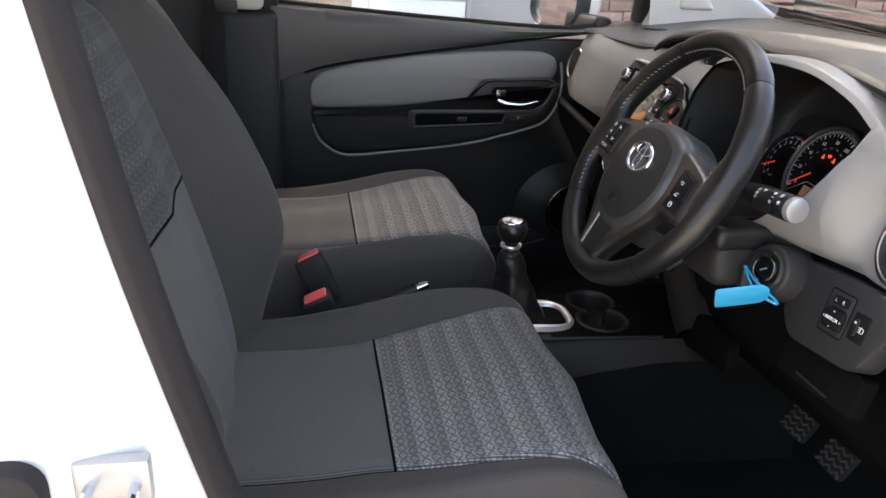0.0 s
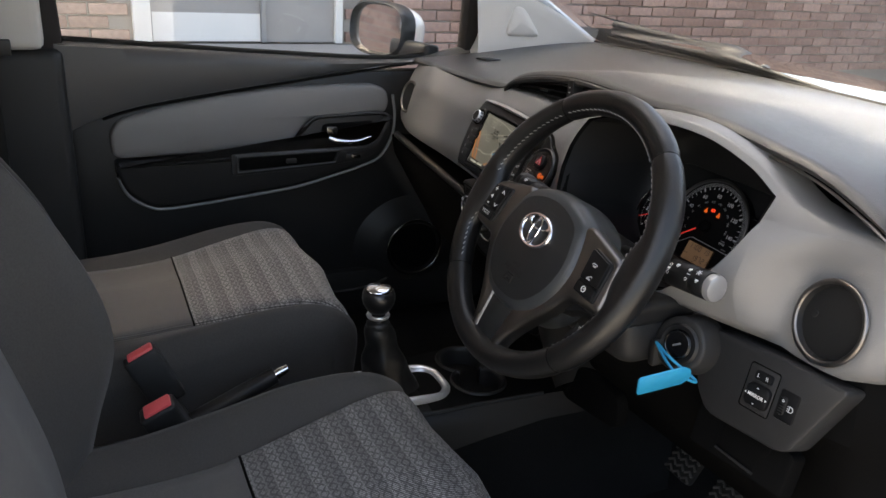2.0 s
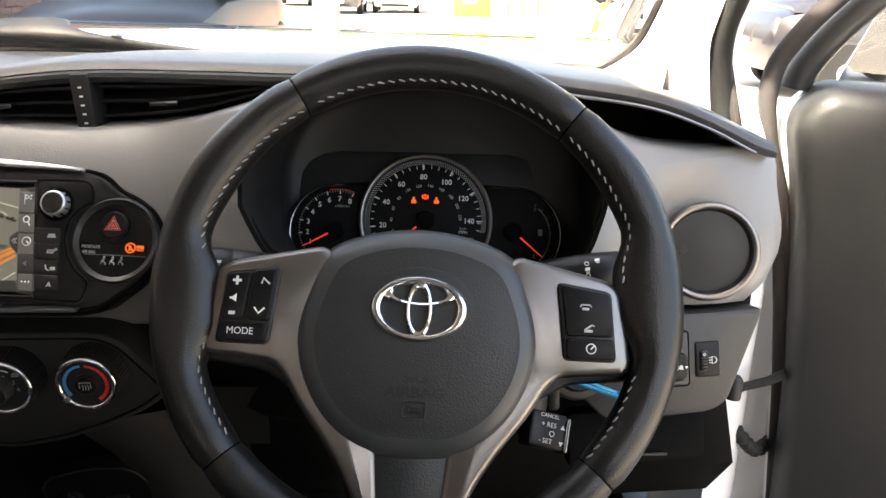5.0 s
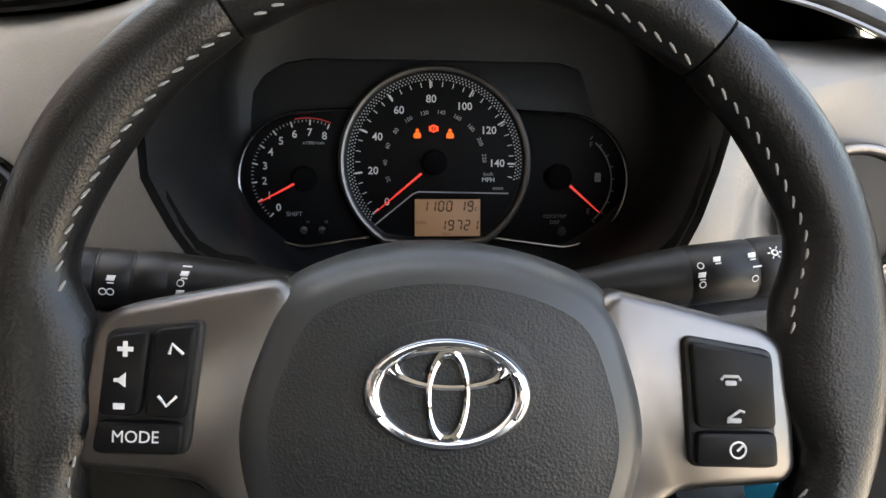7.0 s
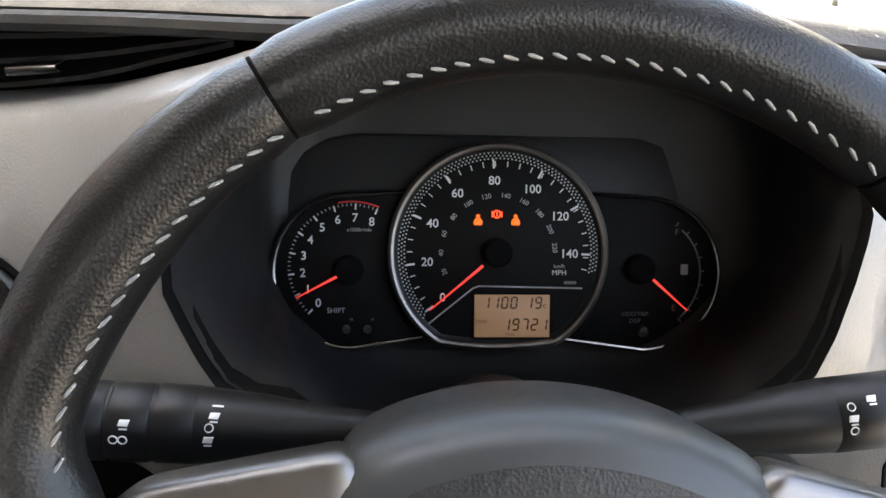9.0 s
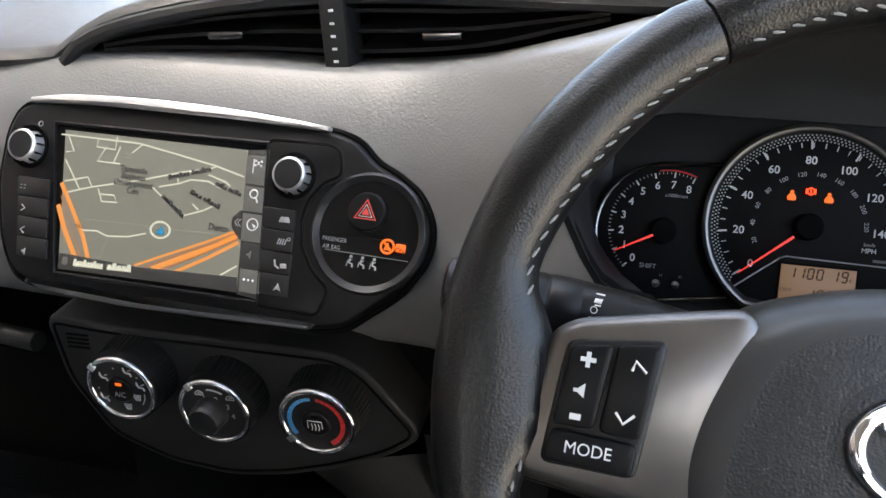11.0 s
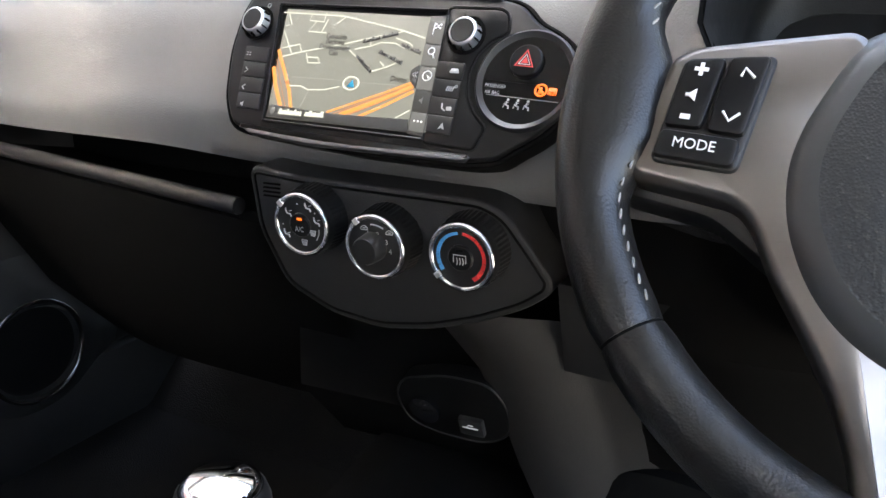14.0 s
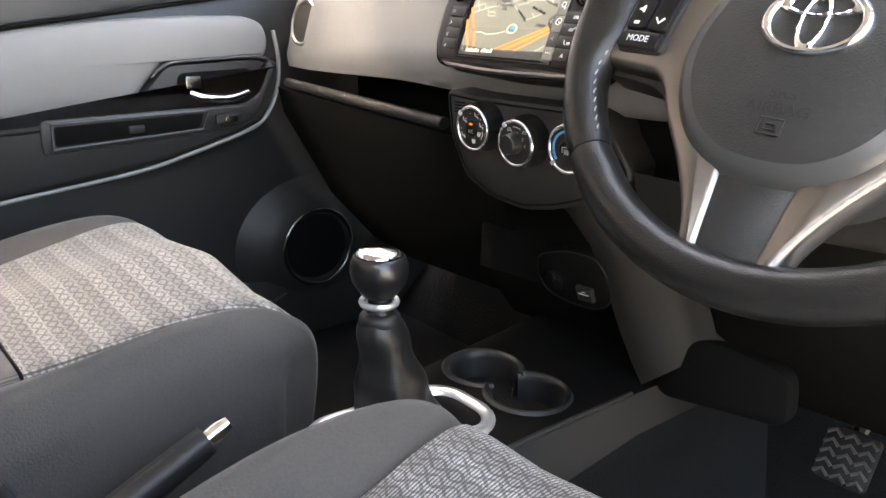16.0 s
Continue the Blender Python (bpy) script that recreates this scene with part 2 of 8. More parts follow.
def finish(bm, angle=38):
    bmesh.ops.recalc_face_normals(bm, faces=bm.faces)
    for f in bm.faces:
        f.smooth = True
    lim = radians(angle)
    for e in bm.edges:
        e.smooth = e.is_boundary or (len(e.link_faces) == 2 and e.calc_face_angle(0) < lim)


def part(name, bm, mat, parent=None, label="", angle=38, m=None):
    """Links a bmesh as one mesh object under a thing or a part, in the thing's own axes."""
    finish(bm, angle)
    me = bpy.data.meshes.new(name)
    bm.to_mesh(me)
    bm.free()
    me.materials.append(mat)
    ob = new(name, me)
    if parent:
        ob.parent = parent
    if m is not None:
        ob.matrix_basis = m
    return tagged(ob, label)


def frame_at(o, u, v):
    u = Vector(u).normalized()
    v = Vector(v)
    v = (v - u * v.dot(u)).normalized()
    n = u.cross(v)
    m = Matrix((u, v, n)).transposed().to_4x4()
    m.translation = Vector(o)
    return m


def loft(rings, closed=True, caps=(False, False), uv=None, loop=False):
    bm = bmesh.new()
    vs = [[bm.verts.new(p) for p in r] for r in rings]
    n = len(rings[0])
    lay = bm.loops.layers.uv.new("UVMap") if uv else None
    pairs = list(zip(range(len(rings) - 1), range(1, len(rings))))
    if loop:
        pairs.append((len(rings) - 1, 0))
    for i, i2 in pairs:
        for j in range(n if closed else n - 1):
            j2 = (j + 1) % n
            q = (vs[i][j], vs[i][j2], vs[i2][j2], vs[i2][j])
            if len({v.co.to_tuple(7) for v in q}) < 3:
                continue
            try:
                f = bm.faces.new(q)
            except ValueError:
                continue
            if lay:
                for l, (a, b) in zip(f.loops, ((i, j), (i, j2), (i2, j2), (i2, j))):
                    l[lay].uv = uv(a, b)
    if caps[0]:
        bm.faces.new(vs[0])
    if caps[1]:
        bm.faces.new(vs[-1])
    return bm


def lathe(profile, seg=40, m=None, caps=(True, True)):
    """Profile of (radius, height) turned about z."""
    rings = [[(r * math.cos(2 * math.pi * k / seg), r * math.sin(2 * math.pi * k / seg), h) for k in range(seg)] for r, h in profile]
    bm = loft(rings, True, caps)
    if m is not None:
        bm.transform(m)
    return bm


def ring(r, tube_r, seg=56, sides=12, flat=1.0, m=None, sx=1.0, sy=1.0):
    rings = []
    for k in range(seg):
        a = 2 * math.pi * k / seg
        rings.append([(sx * math.cos(a) * (r + tube_r * math.cos(b)), sy * math.sin(a) * (r + tube_r * math.cos(b)), flat * tube_r * math.sin(b)) for b in (2 * math.pi * q / sides for q in range(sides))])
    bm = loft(rings, True, loop=True)
    if m is not None:
        bm.transform(m)
    return bm


def box(cx, cy, cz, sx, sy, sz, bevel=0.0, seg=2, m=None):
    bm = bmesh.new()
    bmesh.ops.create_cube(bm, size=1.0)
    bm.transform(Matrix.Translation((cx, cy, cz)) @ Matrix.Diagonal((sx, sy, sz, 1)))
    if bevel:
        bmesh.ops.bevel(bm, geom=bm.edges[:], offset=bevel, segments=seg, profile=0.6, affect="EDGES")
    if m is not None:
        bm.transform(m)
    return bm


def smooth_outline(pts, steps=5, closed=True):
    """Catmull-Rom through 2D or 3D points."""
    pts = [Vector(p) for p in pts]
    n = len(pts)
    out = []
    for i in range(n if closed else n - 1):
        if closed:
            a, b, c, d = pts[i - 1], pts[i], pts[(i + 1) % n], pts[(i + 2) % n]
        else:
            a, b, c, d = pts[max(i - 1, 0)], pts[i], pts[i + 1], pts[min(i + 2, n - 1)]
        for k in range(steps):
            t = k / steps
            out.append(0.5 * ((2 * b) + (c - a) * t + (2 * a - 5 * b + 4 * c - d) * t * t + (3 * b - a - 3 * c + d) * t ** 3))
    if not closed:
        out.append(pts[-1])
    return out


def inset(pts, d):
    n = len(pts)
    area = sum(pts[i][0] * pts[(i + 1) % n][1] - pts[(i + 1) % n][0] * pts[i][1] for i in range(n))
    sgn = 1 if area > 0 else -1
    out = []
    for i in range(n):
        a, b, c = Vector(pts[i - 1][:2]), Vector(pts[i][:2]), Vector(pts[(i + 1) % n][:2])
        e1, e2 = (b - a), (c - b)
        if e1.length < 1e-9 or e2.length < 1e-9:
            out.append(b)
            continue
        n1, n2 = Vector((-e1.y, e1.x)).normalized(), Vector((-e2.y, e2.x)).normalized()
        nn = n1 + n2
        nn = nn.normalized() / max(0.5, math.sqrt(max(0.01, (1 + n1.dot(n2)) / 2))) if nn.length > 1e-6 else n1
        out.append(b + nn * d * sgn)
    return out


def slab(outline, z0, z1, chamfer=0.001, dome=0.0, m=None):
    """Plate with an outline in x, y, a rounded front edge, from z0 to its front at z1."""
    o = [Vector(p[:2]) for p in outline]
    i1, i2 = inset(o, chamfer * 0.35), inset(o, chamfer)
    rings = [[(p.x, p.y, z0) for p in o], [(p.x, p.y, z1 - chamfer) for p in o], [(p.x, p.y, z1 - chamfer * 0.3) for p in i1], [(p.x, p.y, z1) for p in i2]]
    bm = loft(rings, True, (True, False))
    top = [bm.verts.new((p.x, p.y, z1)) for p in i2]
    if dome:
        c = sum(i2, Vector((0, 0))) / len(i2)
        prev = top
        for k in range(1, 6):
            s = 1 - k / 6
            cur = [bm.verts.new((c.x + (p.x - c.x) * s, c.y + (p.y - c.y) * s, z1 + dome * (1 - s * s))) for p in i2]
            for j in range(len(cur)):
                j2 = (j + 1) % len(cur)
                bm.faces.new((prev[j], prev[j2], cur[j2], cur[j]))
            prev = cur
        bm.faces.new(prev)
    else:
        bm.faces.new(top)
    bmesh.ops.remove_doubles(bm, verts=bm.verts, dist=1e-6)
    if m is not None:
        bm.transform(m)
    return bm


def round_rect(x0, y0, x1, y1, r, n=5):
    pts = []
    for cx, cy, a0 in ((x1 - r, y1 - r, 0), (x0 + r, y1 - r, 90), (x0 + r, y0 + r, 180), (x1 - r, y0 + r, 270)):
        for k in range(n + 1):
            a = radians(a0 + 90 * k / n)
            pts.append((cx + r * math.cos(a), cy + r * math.sin(a)))
    return pts


def round_poly(pts, r, n=4):
    """Polygon with rounded corners."""
    out = []
    for i in range(len(pts)):
        a, b, c = Vector(pts[i - 1]), Vector(pts[i]), Vector(pts[(i + 1) % len(pts)])
        d1, d2 = (a - b), (c - b)
        k = min(r, d1.length * 0.45, d2.length * 0.45)
        p, q = b + d1.normalized() * k, b + d2.normalized() * k
        for j in range(n + 1):
            t = j / n
            out.append((1 - t) ** 2 * p + 2 * t * (1 - t) * b + t * t * q)
    return out


def tube(pts, radius, sides=10, closed=False, caps=True):
    """Swept tube; radius a number or a list along the points."""
    pts = [Vector(p) for p in pts]
    n = len(pts)
    rings, up = [], None
    for i, p in enumerate(pts):
        d = (pts[(i + 1) % n] - pts[i - 1]) if closed else (pts[min(i + 1, n - 1)] - pts[max(i - 1, 0)])
        d.normalize()
        if up is None:
            up = Vector((0, 0, 1)) if abs(d.z) < 0.9 else Vector((0, 1, 0))
        side = d.cross(up).normalized()
        up = side.cross(d).normalized()
        r = radius[i] if isinstance(radius, (list, tuple)) else radius
        rings.append([p + (side * math.cos(a) + up * math.sin(a)) * r for a in (2 * math.pi * k / sides for k in range(sides))])
    return loft(rings, True, (caps and not closed, caps and not closed), loop=closed)


def interp(xs, ys, x):
    """Smooth interpolation through a few fitted stations."""
    if x <= xs[0]:
        return ys[0]
    if x >= xs[-1]:
        return ys[-1]
    for i in range(len(xs) - 1):
        if x <= xs[i + 1]:
            h = xs[i + 1] - xs[i]
            t = (x - xs[i]) / h
            m0 = (ys[i + 1] - ys[i - 1]) / (xs[i + 1] - xs[i - 1]) if i > 0 else (ys[1] - ys[0]) / h
            m1 = (ys[i + 2] - ys[i]) / (xs[i + 2] - xs[i]) if i + 2 < len(xs) else (ys[i + 1] - ys[i]) / h
            return (2 * t ** 3 - 3 * t ** 2 + 1) * ys[i] + (t ** 3 - 2 * t ** 2 + t) * h * m0 + (-2 * t ** 3 + 3 * t ** 2) * ys[i + 1] + (t ** 3 - t ** 2) * h * m1


def lettering(name, body, size, x, y, z, mat, parent, turn=0.0, bold=0.0, align="CENTER", squeeze=1.0):
    """Words in the built-in font as a thin mesh in a thing's plane."""
    cu = bpy.data.curves.new(name, "FONT")
    cu.body, cu.size, cu.align_x, cu.align_y = body, size, align, "CENTER"
    cu.offset, cu.extrude, cu.resolution_u = bold, size * 0.01, 3
    tmp = bpy.data.objects.new("tmp", cu)
    scene.collection.objects.link(tmp)
    bpy.context.view_layer.update()
    me = bpy.data.meshes.new_from_object(tmp.evaluated_get(bpy.context.evaluated_depsgraph_get()))
    bpy.data.objects.remove(tmp)
    me.transform(pose(x, y, z, 0, 0, turn) @ Matrix.Diagonal((squeeze, 1, 1, 1)))
    me.materials.clear()
    me.materials.append(mat)
    me.name = name
    ob = new(name, me)
    ob.parent = parent
    return ob


def join(*bms):
    out = bmesh.new()
    for b in bms:
        me = bpy.data.meshes.new("tmp")
        b.to_mesh(me)
        b.free()
        out.from_mesh(me)
        bpy.data.meshes.remove(me)
    return out


def at(x, y, z=0.0, turn=0.0):
    return pose(x, y, z, 0, 0, turn)

# the car's measured axes lean a little against the level ground
CARROT = Matrix.Translation((0.361, 0, 0.932)) @ Matrix.Rotation(radians(-4.0), 4, "Y") @ Matrix.Translation((-0.361, 0, -0.932))


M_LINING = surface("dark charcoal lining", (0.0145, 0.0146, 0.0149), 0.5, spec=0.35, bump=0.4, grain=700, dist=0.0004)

# ---- dashboard shape ----
YB = ((-0.64, -0.5, -0.3, -0.13, 0.05, 0.13, 0.165, 0.20, 0.25, 0.36, 0.45, 0.52, 0.60, 0.67), (0.255, 0.215, 0.195, 0.184, 0.174, 0.170, 0.158, 0.132, 0.104, 0.106, 0.126, 0.152, 0.186, 0.205))
ZT = ((-0.64, -0.365, -0.249, -0.076, 0.019, 0.089, 0.167, 0.22, 0.29, 0.36, 0.43, 0.487, 0.534, 0.58, 0.634, 0.67), (1.032, 1.03, 1.029, 1.026, 1.021, 1.016, 1.02, 1.033, 1.05, 1.055, 1.048, 1.026, 0.993, 0.979, 0.974, 0.970))
ZB = ((-0.64, -0.47, -0.256, -0.143, -0.05, 0.10, 0.155, 0.20, 0.25, 0.36, 0.45, 0.52, 0.57, 0.67), (0.89, 0.885, 0.878, 0.868, 0.862, 0.851, 0.85, 0.856, 0.864, 0.866, 0.86, 0.85, 0.845, 0.85))
ZL = ((-0.64, -0.365, -0.2, -0.118, -0.104, -0.085, -0.06, 0.0, 0.08, 0.2, 0.3, 0.36, 0.43, 0.487, 0.56, 0.61, 0.65, 0.67), (1.034, 1.034, 1.034, 1.035, 1.046, 1.054, 1.060, 1.068, 1.072, 1.066, 1.062, 1.062, 1.055, 1.043, 1.028, 1.008, 0.986, 0.978))
YL = ((-0.64, -0.2, -0.115, 0.0, 0.18, 0.3, 0.43, 0.5, 0.6, 0.67), (0.28, 0.225, 0.232, 0.236, 0.23, 0.2, 0.2, 0.205, 0.2, 0.205))
HX, HZ, HA, HUP = 0.374, 0.97, 0.148, 0.11
HB = ((0.226, 0.237, 0.25, 0.275, 0.295, 0.33, 0.43, 0.465, 0.487, 0.505, 0.522), (0.97, 0.95, 0.934, 0.927, 0.90, 0.868, 0.868, 0.89, 0.902, 0.929, 0.97))


VENT_Y = 0.184
ZP = ((-0.64, -0.15, -0.05, 0.16, 0.36, 0.57, 0.67), (0.89, 0.868, 0.862, 0.85, 0.835, 0.845, 0.85))


def fascia_y(x, z):
    y = interp(*YB, x) + 0.3 * (max(z, 0.91) - 0.93)
    # rolls back to the top edge and curls under at the bottom
    roll = 0.055 * max(0.25, min(1.0, (0.62 - x) / 0.1))
    y += 0.35 * max(0.0, z - interp(*ZT, x) + roll) ** 2 / roll
    y += (max(0.0, 0.91 - z) / 0.05) ** 2 * 0.016
    d = math.hypot((x - 0.609) / 0.055, (z - 0.893) / 0.055)
    y += 9 * max(0.0, x - 0.64) ** 2
    # level seat round the end vent
    k = max(0.0, min(1.0, (1.55 - d) / 0.65))
    k = k * k * (3 - 2 * k)
    return y + k * (VENT_Y - 0.12 * (x - 0.609) + 0.25 * (z - 0.893) + 0.006 - y)


def back_y(x):
    return 0.86 - 0.15 * x * x


dash = thing("dashboard", CARROT, "two-tone dashboard with grey soft-touch fascia and charcoal top", "dashboard")


def build_dash():
    xs = sorted({round(-0.64 + 0.02 * k, 4) for k in range(67)} | {round(HX + HA * math.cos(math.pi * k / 24), 4) for k in range(25)})
    lo, hi = 8, 12
    rings, rim = [], []
    for x in xs:
        d = (x - HX) / HA
        k = (1 - min(1, abs(d)) ** 2.6) ** (1 / 2.6)
        zb, zt = interp(*ZB, x), interp(*ZT, x)
        h0, h1 = min(HZ, interp(*HB, x)), max(HZ, min(HZ + HUP * k, zt - 0.006))
        h0 = max(h0, interp(*ZP, x) + 0.004)
        hf = max(h0, zb + 0.004)
        col = [(x, fascia_y(x, zb + (hf - zb) * i / lo), zb + (hf - zb) * i / lo) for i in range(lo + 1)]
        col += [(x, fascia_y(x, h1 + (zt - h1) * i / hi), h1 + (zt - h1) * i / hi) for i in range(hi + 1)]
        # rolled top and bottom edges
        zt2, yt = zt, fascia_y(x, zt)
        col.append((x, yt + 0.004, zt + 0.0025))
        col.append((x, yt + 0.05, zt + 0.001))
        col.insert(0, (x, fascia_y(x, zb) + 0.03, zb - 0.004))
        rings.append(col)
        if abs(d) <= 1:
            rim.append((x, h0, h1))
    bm = bmesh.new()
    vs = [[bm.verts.new(p) for p in r] for r in rings]
    for i in range(len(vs) - 1):
        mid = (xs[i] + xs[i + 1]) / 2
        for j in range(len(vs[0]) - 1):
            if j == lo + 1 and abs(mid - HX) < HA:
                continue
            q = (vs[i][j], vs[i + 1][j], vs[i + 1][j + 1], vs[i][j + 1])
            if len({v.co.to_tuple(6) for v in q}) > 2:
                try:
                    bm.faces.new(q)
                except ValueError:
                    pass
    bmesh.ops.remove_doubles(bm, verts=bm.verts, dist=1e-5)
    part("fascia", bm, M_FASCIA, dash, "grey grained soft-touch fascia", 60)

    # tunnel from the binnacle's opening to the instruments
    loop = [(x, a) for x, a, b in rim] + [(x, b) for x, a, b in reversed(rim)][1:-1]
    def drawn(s, depth):
        return [(HX + (x - HX) * s, fascia_y(x, z) + depth, 0.945 + (z - 0.945) * s) for x, z in loop]

    def deep(s, depth):
        out_ = []
        for x, z in loop:
            a = math.atan2((z - 0.945) / 0.09, (x - HX) / HA)
            c, n = math.cos(a), math.sin(a)
            px = HX + s * 0.142 * math.copysign(abs(c) ** 0.75, c)
            pz = 0.936 + s * (0.1 if n > 0 else 0.092) * math.copysign(abs(n) ** 0.8, n)
            out_.append((px, 0.252 + depth + 0.4 * (pz - 0.91), pz))
        return out_

    # thin deep black band paints the shadow gap inside the hood's edge
    part("binnacle_shadow_gap", loft([drawn(1.0, -0.001), drawn(0.992, 0.004), drawn(0.985, 0.014)], True), M_VOID, dash, "black shadow gap at the hood's turned-in edge", 60)
    a_, b_ = drawn(0.985, 0.004), deep(1.0, 0.0)
    mid = lambda t, sag: [tuple(Vector(p).lerp(Vector(q), t) + Vector((0, 0, -sag if p[2] < 0.94 else 0))) for p, q in zip(a_, b_)]
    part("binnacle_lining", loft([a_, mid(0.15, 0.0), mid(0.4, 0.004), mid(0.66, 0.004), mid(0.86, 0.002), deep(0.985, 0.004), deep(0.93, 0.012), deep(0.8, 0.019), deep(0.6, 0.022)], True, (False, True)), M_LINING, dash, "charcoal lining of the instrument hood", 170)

    # top pad with its rolled lip
    rings = []
    for k in range(67):
        x = -0.64 + 1.31 * k / 66
        yl, zl = interp(*YL, x), interp(*ZL, x)
        yb = back_y(x)
        ring_ = [(x, yl + 0.02, zl - 0.014), (x, yl + 0.003, zl - 0.011), (x, yl, zl - 0.006), (x, yl + 0.004, zl - 0.001), (x, yl + 0.012, zl + 0.001)]
        zb = 1.002 - 0.07 * (x - 0.361)
        hump = 0.006 * math.exp(-((x - 0.36) / 0.17) ** 2)
        for q in range(1, 13):
            t = q / 12
            s = t * t * (3 - 2 * t)
            y = yl + 0.012 + (yb - yl - 0.012) * t
            z = zl + 0.001 + (zb - zl) * s + 0.004 * math.sin(math.pi * t) + hump * math.sin(math.pi * t) ** 2
            ring_.append((x, y, z))
        ring_ += [(x, yb + 0.01, zb - 0.03)]
        rings.append(ring_)
    part("top_pad", loft(rings, False), M_PAD, dash, "charcoal grained dash top", 60)

    # hollow behind the lip, its shade painted as deep black
    rings = []
    for k in range(60):
        x = -0.125 + 0.785 * k / 59
        yl, zl, zt = interp(*YL, x), interp(*ZL, x), interp(*ZT, x)
        yf = fascia_y(x, zt)
        rings.append([(x, yf + 0.03, zt - 0.001), (x, yl + 0.10, zt - 0.006), (x, yl + 0.11, zl - 0.012), (x, yl + 0.015, zl - 0.0145)])
    part("vent_cavity", loft(rings, False), M_VOID, dash, "vent cavity with its shade painted deep black")

    # bright line along the hood's edge
    pts = [(x, interp(*YL, x) - 0.0005, interp(*ZL, x) - 0.0125) for x in (0.49 + 0.16 * k / 20 for k in range(21))]
    part("trim_line", tube(pts, 0.0016, 6), M_SILVER, dash, "thin silver trim line")
    pts = [(x, interp(*YL, x) - 0.001, interp(*ZL, x) - 0.012) for x in (-0.115 + 0.40 * k / 30 for k in range(31))]
    part("arch_rim", tube(pts, 0.005, 8), M_BLACK, dash, "black rounded rim of the centre vents")

    # centre vents
    for x0, x1 in ((-0.092, 0.072), (0.09, 0.245)):
        for q in range(3):
            pts = []
            for k in range(9):
                x = x0 + (x1 - x0) * k / 8
                zt, zl = interp(*ZT, x) + 0.002, interp(*ZL, x) - 0.013
                pts.append((x, interp(*YL, x) + 0.022, zt + (zl - zt) * (q + 0.6) / 3.3))
            rings = [[(p[0], p[1] - 0.012, p[2] - 0.0016), (p[0], p[1] - 0.012, p[2] + 0.0008), (p[0], p[1] + 0.02, p[2] + 0.005), (p[0], p[1] + 0.02, p[2] + 0.003)] for p in pts]
            part("vent_slat", loft(rings, True, (True, True)), M_MATTE, dash)
    for x, z in ((0.008, 1.039), (0.148, 1.035)):
        part("vent_tab", box(x, 0.235, z, 0.024, 0.012, 0.0045, 0.0012), M_DCHROME, dash, "grey vent tab")
    part("vent_divider", box(0.081, 0.243, 1.038, 0.016, 0.03, 0.05, 0.002), M_BLACK, dash, "black vent divider with white marks")
    for q in range(5):
        part("divider_mark", box(0.081, 0.2275, 1.022 + 0.0075 * q, 0.0028, 0.001, 0.0014), M_PRINT, dash)

    # round end vents
    for x, z, zz in ((0.609, 0.893, 0), (-0.547, 0.958, 1)):
        m = frame_at((x, fascia_y(x, z) - (0.004 if zz else 0.006), z), (1, -0.12 if not zz else 0.12, 0), (0, 0.25, 1))
        sx = 0.85 if zz else 1.0
        part("vent_ring", ring(0.034 if zz else 0.0400, 0.0031, flat=0.9, m=m, sx=sx), M_SILVER, dash, "satin silver vent ring")
        part("vent_disc", lathe([(0.039, -0.010), (0.038, -0.0045), (0.034, -0.0045), (0.015, -0.0035), (0.0, -0.003)] if not zz else [(0.036, 0.0), (0.033, 0.002), (0.031, -0.002), (0.030, -0.02), (0.0, -0.021)], 40, m @ Matrix.Diagonal((sx, 1, 1, 1)), (True, False)), M_DARK, dash, "black closed vent disc")
        if not zz:
            part("vent_bevel", lathe([(0.0385, 0.001), (0.0370, 0.001), (0.0358, -0.002), (0.0350, -0.0046)], 40, m, (False, False)), M_DARK, dash, "black inner bevel")
            part("vent_dimple", lathe([(0.0045, -0.004), (0.004, -0.0030), (0.0, -0.0028)], 16, m @ at(-0.022, 0.002, 0), (True, False)), M_BLACK, dash)
    # small demister grille
    for q in range(5):
        part("grille_bar", box(-0.52 + 0.012 * q, 0.40, 1.043, 0.004, 0.035, 0.004, 0.001), M_DARK, dash)

    # lower black body: shelf, glovebox, column and knee panels; deep black paints in the shade
    rings = []
    for k in range(40):
        x = -0.64 + 0.55 * k / 39
        zb = interp(*ZB, x)
        y = fascia_y(x, zb)
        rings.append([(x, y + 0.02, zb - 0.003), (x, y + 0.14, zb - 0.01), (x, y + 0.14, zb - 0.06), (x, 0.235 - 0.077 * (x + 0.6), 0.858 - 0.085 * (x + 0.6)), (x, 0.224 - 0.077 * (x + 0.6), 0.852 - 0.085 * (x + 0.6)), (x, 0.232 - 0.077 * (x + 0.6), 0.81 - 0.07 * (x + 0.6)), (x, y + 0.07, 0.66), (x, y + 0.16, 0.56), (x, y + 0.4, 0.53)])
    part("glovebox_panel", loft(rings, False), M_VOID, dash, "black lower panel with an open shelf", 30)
    pts = [(-0.60 + 0.435 * k / 12, 0.224 - 0.033 * k / 12, 0.864 - 0.037 * k / 12) for k in range(13)]
    part("shelf_lip", tube(pts, 0.0080, 10), M_BLACK, dash, "rounded black shelf lip")
    rings = []
    for k in range(40):
        x = -0.15 + 0.82 * k / 39
        zb = interp(*ZP, x)
        y = fascia_y(x, zb)
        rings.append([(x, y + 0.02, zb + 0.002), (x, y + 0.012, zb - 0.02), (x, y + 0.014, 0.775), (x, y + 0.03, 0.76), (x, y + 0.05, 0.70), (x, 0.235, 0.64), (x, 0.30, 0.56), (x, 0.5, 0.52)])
    # deep black puts the pocket's shade into the panel's colour
    part("lower_panel", loft(rings, False), M_VOID, dash, "black lower dash panel with painted-in shade", 40)


build_dash()

